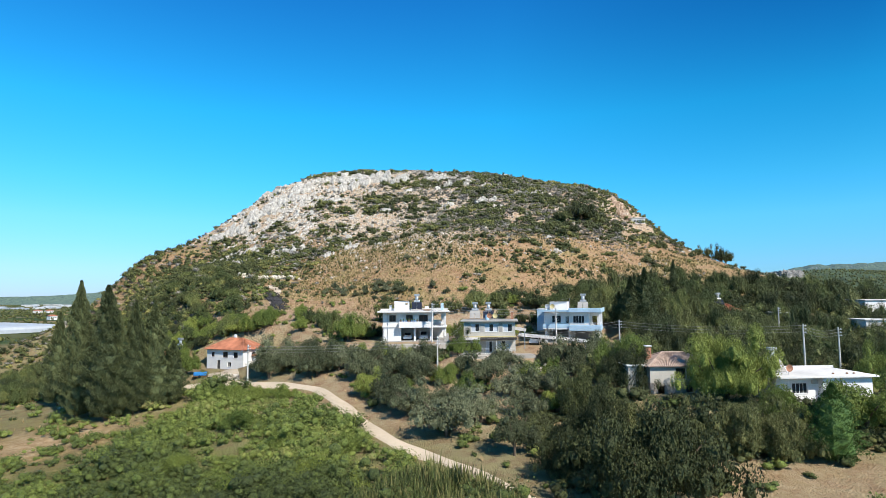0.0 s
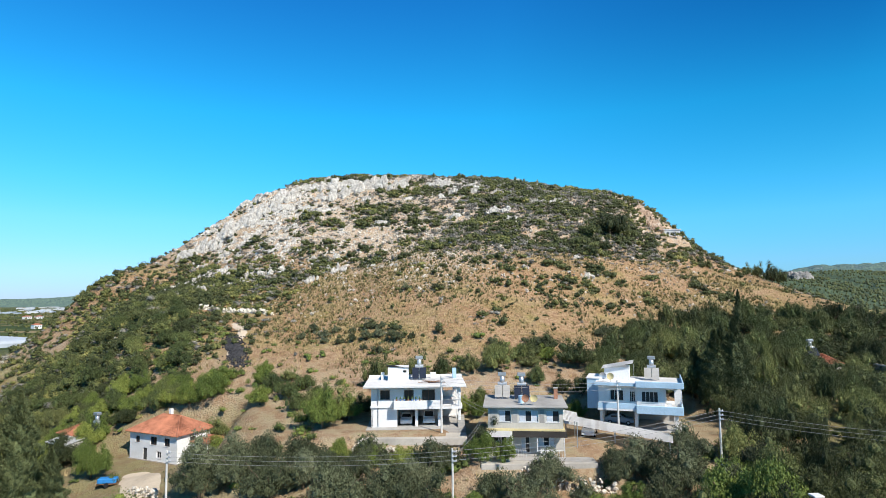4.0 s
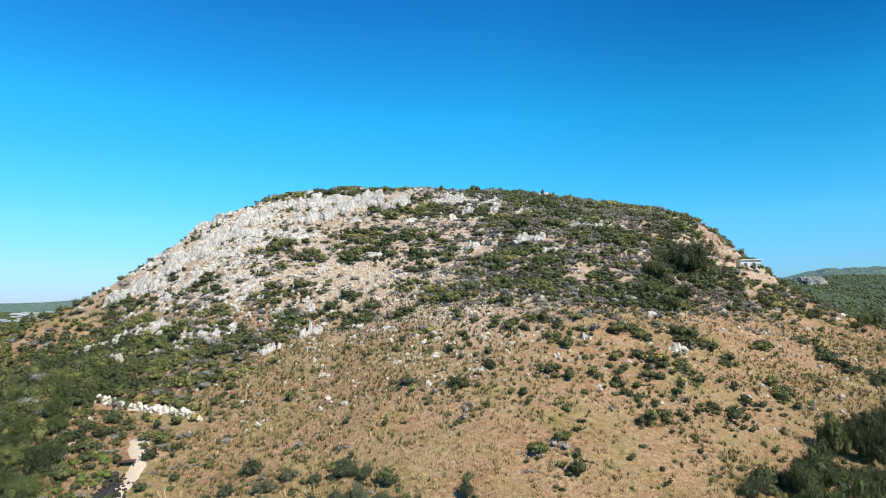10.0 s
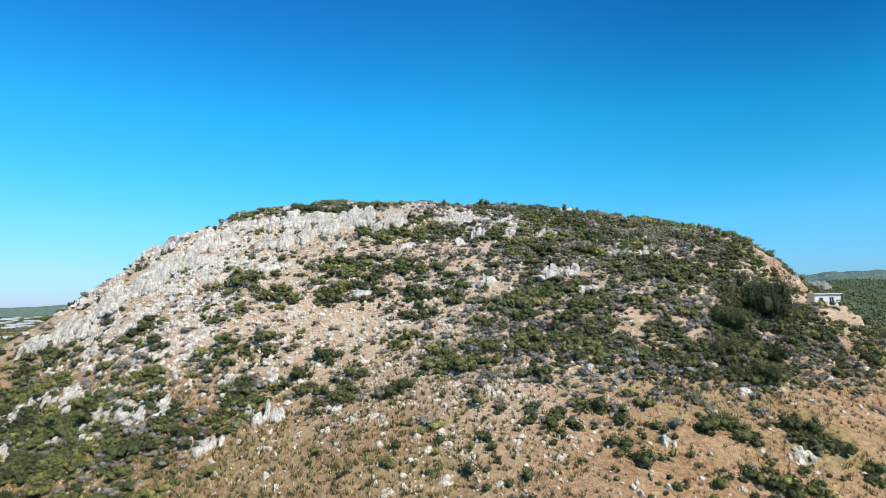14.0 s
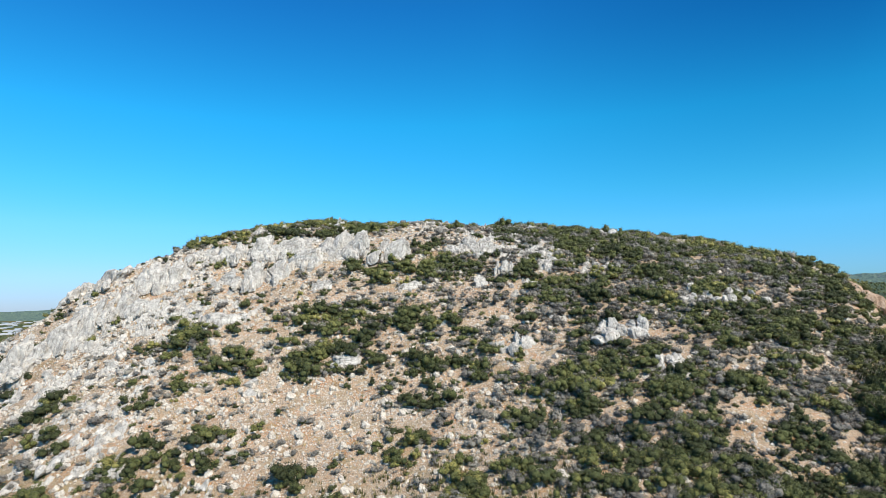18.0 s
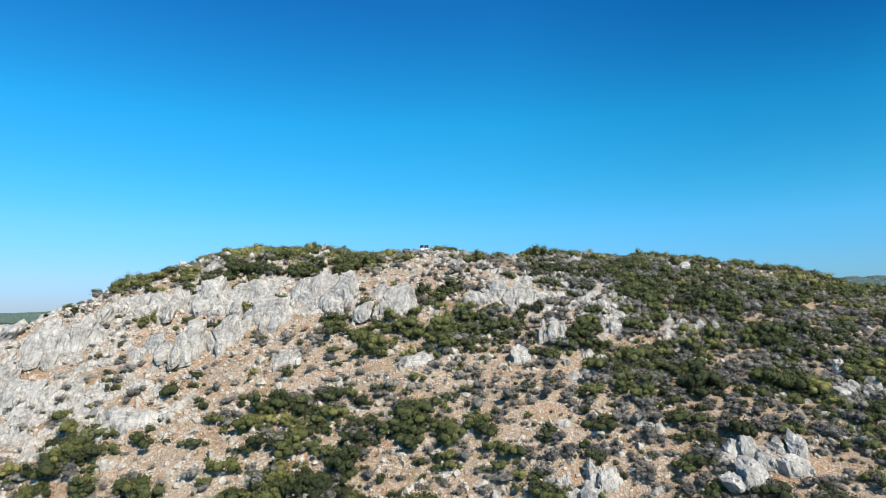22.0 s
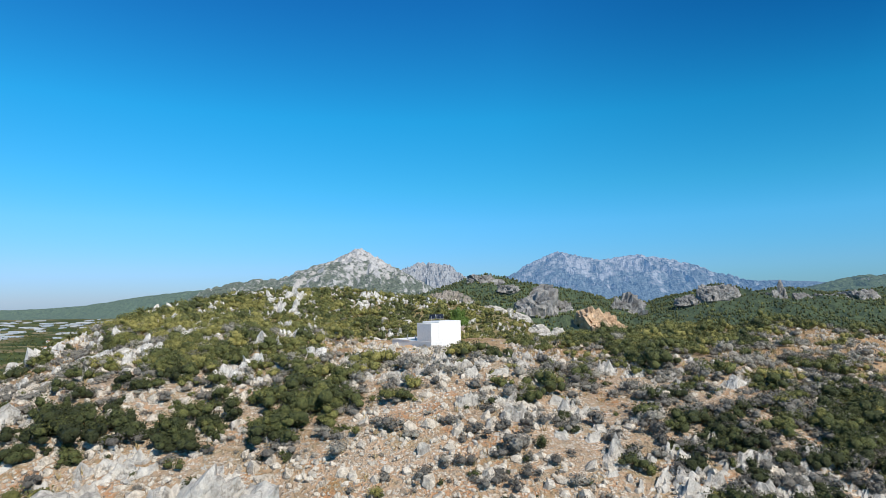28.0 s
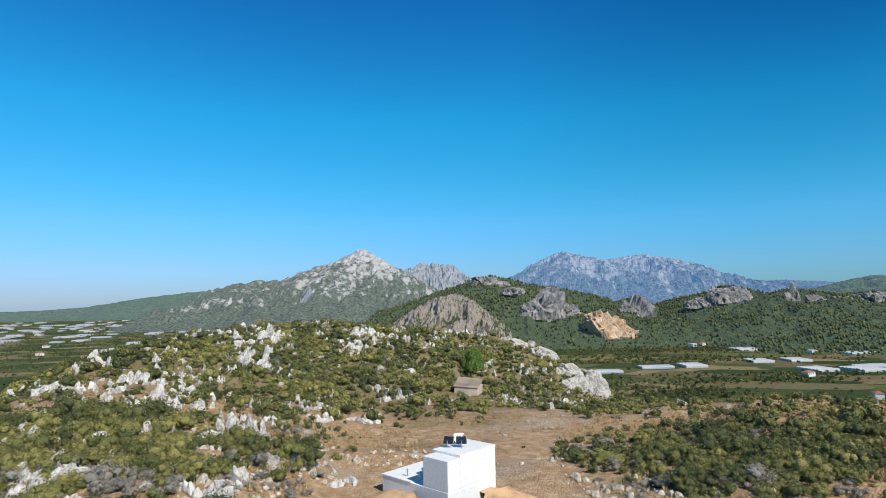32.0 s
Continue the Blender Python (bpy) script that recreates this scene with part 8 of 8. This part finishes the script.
TREES_SAPLING = [(-30.0, 164.3, 2.7, 2.5), (-24.9, 161.8, 2.2, 2.1), (-21.2, 160.3, 2.0, 1.8), (-27.3, 160.1, 3.4, 2.5), (-31.8, 159.9, 1.9, 2.1), (-26.2, 156.7, 2.3, 2.1), (-23.0, 155.7, 2.4, 1.9), (-20.3, 155.4, 2.4, 2.2), (-17.4, 154.8, 3.5, 2.8), (-14.9, 155.3, 2.3, 2.7), (-11.4, 152.9, 4.4, 3.5), (-8.2, 153.1, 1.8, 1.7), (-2.7, 154.3, 2.6, 2.6), (1.1, 150.5, 2.2, 1.9), (7.7, 149.3, 2.5, 2.2), (-14.8, 159.4, 2.4, 1.8), (-17.4, 160.5, 3.8, 2.8), (-14.4, 148.9, 2.9, 2.5), (-17.4, 151.1, 1.8, 1.7), (16.4, 148.2, 5.9, 3.7), (31.1, 157.2, 3.8, 2.9), (37.2, 159.6, 3.6, 3.1), (-10.8, 178.3, 2.9, 2.3), (-3.2, 176.3, 3.4, 2.3)]
TREES_ROW = [(-6.6, 138.0, 6.4, 5.1), (-1.8, 137.9, 5.4, 4.4), (2.6, 139.3, 5.5, 4.5), (7.5, 139.7, 7.3, 5.2), (13.7, 140.5, 5.3, 3.5), (-18.4, 126.8, 7.3, 5.7), (17.6, 147.5, 5.7, 4.0), (22.2, 141.0, 10.0, 6.0), (-12.8, 135.7, 5.8, 6.7), (13.8, 135.0, 5.0, 3.7), (17.2, 131.6, 4.1, 3.9), (-20.6, 123.1, 6.7, 4.4), (8.7, 132.1, 4.8, 3.2), (30.4, 148.6, 7.0, 5.0), (34.6, 147.7, 8.0, 6.0), (40.4, 148.5, 8.3, 6.2), (45.0, 147.0, 9.3, 7.3), (4.2, 132.5, 4.0, 3.2)]
SIZES = [(6.0, 5.0), (6.6, 5.6), (7.0, 5.2)]
olives = [tree("olive_tree", "grey-green olive tree with a round crown above dry grass", rt, w, h, M_OLIVE, 30, 8000, 0.038, group="olive trees of the grove") for w, h in SIZES]
plant(olives, TREES_OLIVE + TREES_OLIVE2, rt, SIZES)
plant(olives, TREES_SAPLING, rt, SIZES)
grove = []
for _ in range(2500):
    if len(grove) >= 16:
        break
    x, y = rt.uniform(-30, 34), rt.uniform(80, 112)
    if bool((clear(np.array([x]), np.array([y]), 1.35) & off_line(np.array([x]), np.array([y]), ROAD_A, 4.5))[0]) and all((x - a) ** 2 + (y - b) ** 2 > 10 for a, b, *_ in grove + TREES_OLIVE + TREES_OLIVE2) and x > np.interp(y, [74, 84, 100, 110], [0, -6, -15, -30]):
        grove.append((x, y, rt.uniform(4.5, 6.5), rt.uniform(3.6, 5.2)))
plant(olives, grove[::2], rt, SIZES)
drop_protos(olives)
SIZES = [(8.0, 7.0), (8.5, 6.6), (7.5, 7.5)]
broads = [tree("leafy_tree", "leafy yellow-green garden tree by the houses", rt, w, h, M_GARDEN, 50, 20000, 0.026, 0.15, group="garden trees", heart=0.45, lump=(0.20, 0.34)) for w, h in SIZES]
plant(broads, TREES_BROAD + grove[1::2], rt, SIZES)
great = [tree("leafy_tree", "great spreading yellow-green garden tree between two houses", rt, 15.8, 11.4, M_GARDEN, 130, 80000, 0.0165, 0.06, group="garden trees", heart=0.55, lump=(0.15, 0.27))]
plant(great, [(37.8, 80.0, 13.6, 10.6)], rt, [(15.8, 11.4)])
drop_protos(great)
# bushy young trees standing in the thicket
BUSHES = [(-11.5, 111.2, 4.6, 3.4), (-7.0, 110.6, 4.4, 3.6), (-2.6, 110.2, 3.6, 3.0), (2.6, 109.4, 4.0, 3.8), (5.6, 108.6, 3.4, 3.4), (-15.5, 112.5, 3.6, 3.2), (3.2, 126.5, 3.4, 3.4), (1.5, 131.0, 4.0, 3.2), (18.5, 127.5, 3.6, 3.6), (15.0, 128.5, 3.4, 3.0), (-34, 99, 4.5, 3.2), (-30, 97, 4.5, 3.0), (-26, 95.5, 4.5, 3.0), (-37.5, 101.5, 4.0, 2.8), (-14, 66, 5.5, 3.4), (-20, 75, 5.0, 3.2), (-9, 59, 4.6, 3.0), (-28, 82, 5.2, 3.0), (-22, 63, 4.5, 2.8), (-4, 53, 4.2, 2.8), (-31, 70, 4.6, 2.6), (-12, 74, 4.2, 3.0)]
plant(broads, BUSHES, rt, SIZES)
THICKET = [(-33, 137, 4.6, 3.6), (-30, 134, 5.0, 3.8), (-27, 131, 4.6, 3.4), (-31, 129.5, 4.8, 3.6), (-25, 134.5, 4.2, 3.0), (-22, 130, 4.4, 3.4), (-34, 141.5, 3.8, 2.8), (-28.5, 138.5, 3.6, 2.8), (-24.5, 127, 4.6, 3.6), (-17.5, 129.5, 3.6, 3.0), (-14.5, 131, 4.6, 3.8), (-11.5, 129.5, 3.6, 3.4), (-16.5, 126.5, 4.4, 3.8), (-20, 126, 4.0, 3.2), (-38.5, 132, 4.8, 3.8), (-36, 127, 4.8, 4.0), (8.5, 144.5, 4.6, 3.6), (12.5, 143.0, 5.0, 3.8), (17.0, 143.5, 4.4, 3.2), (26.5, 140.0, 6.0, 4.8), (24.0, 134.5, 5.0, 4.2), (13.5, 127.0, 3.6, 3.2), (20.5, 131.0, 4.6, 4.0), (28.5, 133.0, 5.4, 4.6), (6.5, 127.5, 3.4, 3.0), (32.0, 139.0, 6.0, 5.0)]
plant(broads, THICKET[::3], rt, SIZES)
green_foot = [(rt.uniform(-76, -40), rt.uniform(126, 156), rt.uniform(3.6, 6.0), rt.uniform(2.8, 4.6)) for _ in range(46)]
plant(broads, [q for q in green_foot if bool(clear(np.array([q[0]]), np.array([q[1]]), 1.4)[0])], rt, SIZES)
drop_protos(broads)
SIZES = [(8.0, 6.5), (9.0, 6.2), (8.4, 7.0)]
oaks = [tree("oak_tree", "dark dense evergreen oak with a spreading crown", rt, w, h, M_DARK, 34, 9000, 0.030, 0.10, group="evergreen oaks") for w, h in SIZES]
wood = []
for _ in range(9000):
    if len(wood) >= 360:
        break
    x, y = rt.uniform(33, 150), rt.uniform(92, 196)
    if y < np.interp(x, [28, 33, 45, 61, 81, 110, 150], [138, 150, 170, 181, 185, 190, 196]) and y > 96 + 0.2 * (x - 34) and bool(clear(np.array([x]), np.array([y]), 1.4)[0]) and all((x - a) ** 2 + (y - b) ** 2 > 13 for a, b, *_ in wood):
        wood.append((x, y, rt.uniform(3.6, 9.0), rt.uniform(2.8, 7.4)))
foot = []
for _ in range(6000):
    if len(foot) >= 240:
        break
    x, y = rt.uniform(-125, -26), rt.uniform(116, 205)
    if bool(clear(np.array([x]), np.array([y]), 1.4)[0]) and x < np.interp(y, [116, 133, 140, 154, 170, 187, 205], [-34, -38, -46, -55, -60, -69, -80]) and y > 120 and rt.uniform() < 1.1 - 0.012 * (y - 120) and all((x - a) ** 2 + (y - b) ** 2 > 13 + 4 * (y > 140) for a, b, *_ in foot):
        foot.append((x, y, rt.uniform(3.4, 6.6), rt.uniform(2.6, 4.8)))
# dark trees below the lower houses and between the yards
dark_grove = [(66.5, 143.0, 7.0, 6.0), (71.5, 142.5, 7.5, 6.2), (76.0, 144.0, 7.0, 5.6), (69.0, 138.0, 7.0, 5.8), (97.0, 134.0, 7.5, 6.0), (103.0, 135.0, 7.5, 6.2), (81.0, 141.0, 7.0, 5.4), (21.5, 76.5, 6.5, 5.4), (30.5, 69.5, 7.5, 4.6), (36.5, 69.0, 7.0, 5.0), (40.0, 71.0, 6.5, 5.6), (45.0, 71.5, 6.0, 4.6), (15.5, 71.0, 6.0, 4.6), (50.5, 74.0, 5.0, 4.2), (18.0, 62.5, 7.5, 6.0), (23.0, 72.0, 8.0, 6.2), (28.5, 70.5, 7.0, 5.0), (24.0, 90.0, 7.0, 6.0), (30.0, 94.0, 7.5, 6.2), (36.0, 92.0, 7.0, 6.5), (41.0, 94.5, 7.5, 6.2), (47.0, 95.0, 7.0, 6.0), (53.0, 97.0, 7.5, 6.5), (35.0, 99.0, 7.5, 6.2), (42.0, 101.0, 7.0, 6.0), (50.0, 103.0, 7.5, 6.2), (59.0, 96.0, 7.0, 6.0), (65.0, 92.0, 7.0, 6.0), (38.5, 74.0, 6.0, 4.6), (58.0, 74.0, 6.0, 5.0), (8.0, 145.0, 5.0, 4.0), (14.0, 144.0, 6.0, 4.6), (26.0, 138.0, 6.5, 5.2), (31.0, 134.0, 6.5, 5.4), (-22.0, 129.0, 6.0, 4.6)]
SIZES_BIG = [(11.0, 8.5), (12.0, 8.0)]
bigs = [tree("oak_tree", "broad dark evergreen oak among the scrub", rt, w, h, M_DARK, 100, 34000, 0.024, 0.06, group="evergreen oaks", heart=0.45, lump=(0.17, 0.32)) for w, h in SIZES_BIG]
plant(bigs, TREES_BIG + [(24.5, 64.5, 9.5, 7.0), (13.0, 63.0, 7.0, 5.5), (37.0, 65.0, 7.5, 5.5)], rt, SIZES_BIG)
drop_protos(bigs)
plant(oaks, TREES_HILLBIG + [(x + 5.0, y, w, h * 1.15) for x, y, w, h in TREES_SHOULDER] + TREES_ROW[::2] + wood[::3] + dark_grove, rt, SIZES)
carobs = [tree("carob_tree", "dark glossy carob tree in dense wood", rt, w, h, M_DARK, 34, 9000, 0.030, 0.08, group="carob trees of the wood") for w, h in SIZES]
plant(carobs, wood[1::3] + foot[::3], rt, SIZES)
drop_protos(carobs)
broads = [tree("wood_tree", "mid-green broadleaf tree at the foot of the hill", rt, w, h, M_BROAD, 34, 9000, 0.030, 0.12, group="trees at the foot of the hill") for w, h in SIZES]
plant(broads, TREES_ROW[1::2] + THICKET[1::3] + THICKET[2::3] + wood[2::3] + foot[1::3] + foot[2::3], rt, SIZES)
drop_protos(oaks + broads)
SIZES = [(11.0, 22.0), (9.5, 20.0)]
cyps = [cypress("cypress_tree", "tall dark cypress tree with dense ragged foliage", rt, w, h, M_CYP, 30000, 0.55, "cypress trees") for w, h in ((7.0, 22.0), (6.0, 20.0))]
plant(cyps, [(x, y, w * 0.82, h * 0.9) for x, y, w, h in TREES_CYP] + TREES_CYPR, rt, SIZES)
drop_protos(cyps)
SIZES = [(4.6, 8.2)]
pines = [cypress("young_pine", "young bright green pine tree on bare ground", rt, 4.6, 8.2, M_PINE, 9000, 0.5)]
plant(pines, TREES_PINE, rt, SIZES)
drop_protos(pines)
carobs = [tree("leafy_tree", "bright yellow-green tree standing above the hilltop scrub", rt, 7.0, 6.6, M_PINE, 40, 9000, 0.036, 0.08, heart=0.45, lump=(0.2, 0.34))]
plant(carobs, [(-11.7, 430.0, 7.2, 7.6)], rt, [(7.0, 6.6)])
drop_protos(carobs)
# ---- the plain: greenhouses, orchards, houses ----
M_FOIL = plain("greenhouse_film", (0.50, 0.51, 0.51), 0.5, 0.4, 0.05, 0.2)
M_FOILG = plain("grey_greenhouse_film", (0.42, 0.46, 0.50), 0.5, 0.4, 0.05, 0.25)


def greenhouse(name, spans, length, span_w, high, mat, label):
    """Arched spans side by side; each span's cover is a part, with end walls."""
    top = new(name)
    tagged(top, label, "greenhouse", "greenhouses of the plain")
    for k in range(spans):
        bm = bmesh.new()
        rings = []
        for y in (0, length):
            rings.append([bm.verts.new((k * span_w + span_w * (0.5 - 0.5 * math.cos(math.pi * i / 6)), y, high * 0.55 + high * 0.45 * math.sin(math.pi * i / 6))) for i in range(7)])
        for i in range(6):
            bm.faces.new((rings[0][i], rings[0][i + 1], rings[1][i + 1], rings[1][i]))
        for j in (0, 1):
            e = rings[j]
            b0, b1 = bm.verts.new((k * span_w, j * length, -1)), bm.verts.new(((k + 1) * span_w, j * length, -1))
            bm.faces.new((b0, b1, *e[::-1]))
        part("span", bm, mat, top)
    for x in (0, spans * span_w):
        part("side_wall", box(x - 0.05, 0, -1, x + 0.05, length, high * 0.55), mat, top)
    return top


g1 = greenhouse("greenhouse", 7, 52, 8.0, 5.0, M_FOIL, "white film greenhouse with arched spans on the plain")
g2 = greenhouse("greenhouse", 4, 70, 8.0, 4.6, M_FOILG, "grey film greenhouse with arched spans on the plain")
big = greenhouse("large_greenhouse", 14, 150, 9.6, 6.0, M_FOILG, "long grey-white greenhouse roof at the edge of the plain")
big.matrix_basis = pose(-545, 500, gz(-500, 560) - 0.5, 0, 0, -32)
rg = np.random.default_rng(41)
# near plots seen beyond the hill: x, y, turn, size
SPOTS = [(300, 830, 30, 1.0), (345, 850, 30, 1.0), (170, 1085, 8, 1.2), (215, 1100, 8, 1.0), (300, 1140, 4, 1.1), (350, 1145, 4, 1.0), (470, 1190, 0, 1.0), (530, 1195, 0, 1.0), (500, 1085, 15, 1.1), (560, 1080, 15, 1.2), (600, 1120, 10, 1.2), (410, 1540, 5, 1.4), (470, 1545, 5, 1.2), (545, 1370, 0, 1.3), (610, 1375, 0, 1.1), (700, 1300, 20, 1.3), (640, 1000, 12, 1.1)]
for x, y, a, s in SPOTS:
    o = copy_thing(g1 if rg.uniform() < 0.7 else g2, pose(x, y, gz(x, y), 0, 0, a + 90))
    o.scale = (s * 0.62, s * 0.62, 0.8)
done = 0
while done < 130:
    y = rg.uniform(1700, 3500)
    x = -y * rg.uniform(0.28, 0.75) - 60
    if rg.uniform() < 0.8:
        o = copy_thing(g1 if rg.uniform() < 0.6 else g2, pose(x, y, gz(x, y) - 0.3, 0, 0, float(rg.choice([12, 20, 100, 105]))))
        s = rg.uniform(0.3, 0.8)
        o.scale = (s, s, 1)
        done += 1
drop_protos([g1, g2])


def plain_trees():
    r = np.random.default_rng(43)
    X, Y = [], []
    for cx, cy, rx, ry, n in ((235, 930, 60, 40, 260), (150, 1000, 60, 30, 120), (330, 1230, 260, 40, 300), (420, 1420, 300, 50, 360), (420, 1060, 260, 24, 200), (330, 1010, 120, 18, 160), (480, 1400, 200, 60, 260), (260, 1300, 160, 60, 220), (560, 900, 120, 40, 160), (-900, 1700, 700, 700, 2600), (-1200, 2700, 900, 700, 1500), (-600, 1050, 320, 260, 700), (-420, 620, 120, 200, 160), (-300, 330, 90, 120, 120), (180, 760, 60, 30, 80), (420, 760, 90, 40, 120)):
        X.append(r.normal(cx, rx * 0.6, n)), Y.append(r.normal(cy, ry * 0.6, n))
    x, y = np.concatenate(X), np.concatenate(Y)
    z = height(x, y)
    k = z < 12
    x, y, z = x[k], y[k], z[k]
    protos = [leaf_cloud(r, 16, 0.42, lumps=1, squash=0.85) for _ in range(8)]
    scatter("plain_trees", protos, x, y, z - 0.2, r.uniform(2.2, 4.6, len(x)), np.clip(r.normal(0.46, 0.15, len(x)), 0, 1), M_SCRUB, "dark green orchard trees and hedges scattered over the plain", "trees")


plain_trees()
for i in range(26):
    y = rg.uniform(700, 1900)
    x = -y * rg.uniform(0.30, 0.72) if i % 2 else y * rg.uniform(0.3, 0.62)
    m = pose(x, y, gz(x, y), 0, 0, rg.uniform(0, 90))
    b = base("farm_house", m, "small white farm house with a red roof on the plain" if i % 3 else "small white flat-roofed farm house on the plain", "house", "farm houses of the plain")
    w, d = rg.uniform(9, 16), rg.uniform(8, 11)
    part("wall", box(0, 0, -0.5, w, d, 5.5), M_WHITE, b)
    if i % 3:
        bm = bmesh.new()
        vs = [bm.verts.new(p) for p in ((-0.5, -0.5, 5.5), (w + 0.5, -0.5, 5.5), (w + 0.5, d + 0.5, 5.5), (-0.5, d + 0.5, 5.5), (w * 0.3, d / 2, 7.6), (w * 0.7, d / 2, 7.6))]
        for q in ((0, 1, 5, 4), (1, 2, 5), (2, 3, 4, 5), (3, 0, 4), (3, 2, 1, 0)):
            bm.faces.new([vs[k] for k in q])
        part("roof", bm, M_TILE, b)
    else:
        part("roof", box(-0.4, -0.4, 5.5, w + 0.4, d + 0.4, 5.8), M_ROOFW, b)
    for k in range(3):
        part("window", box(w * (0.15 + 0.28 * k), -0.04, 2.8, w * (0.15 + 0.28 * k) + 1.3, 0.02, 4.3), M_GLASS, b)


def far_pines():
    """Pine woods on the hills beyond the plain."""
    r = np.random.default_rng(47)
    P = []
    for (X, Y, Z, wood), n in ((WOOD_3, 7200), (WOOD_7, 8800)):
        w = np.clip(wood, 0, 1) * (Y < Y.max() - 0.28 * np.ptp(Y)) * (Z > -6) * (0.35 + 0.65 * ramp(fbm(X, Y, 160, 3, 12), 0.38, 0.5))
        k = r.choice(w.size, n, p=(w / w.sum()).ravel())
        P.append(np.stack([X.ravel()[k] + r.uniform(-8, 8, n), Y.ravel()[k] + r.uniform(-9, 9, n), Z.ravel()[k]], 1))
    x, y, z = np.concatenate(P).T
    protos = [((ICO_V * np.array([0.7, 0.7, 1.1]) + np.array([0, 0, 0.8])) * r.uniform(0.8, 1.2, (12, 1)), ICO_F) for _ in range(6)]
    scatter("far_pines", protos, x, y, z - 1, r.uniform(2.0, 4.0, len(x)), np.clip(r.normal(0.30, 0.15, len(x)), 0, 1), M_SCRUB, "dark green pine woods on the hills beyond the plain", "woods")


far_pines()
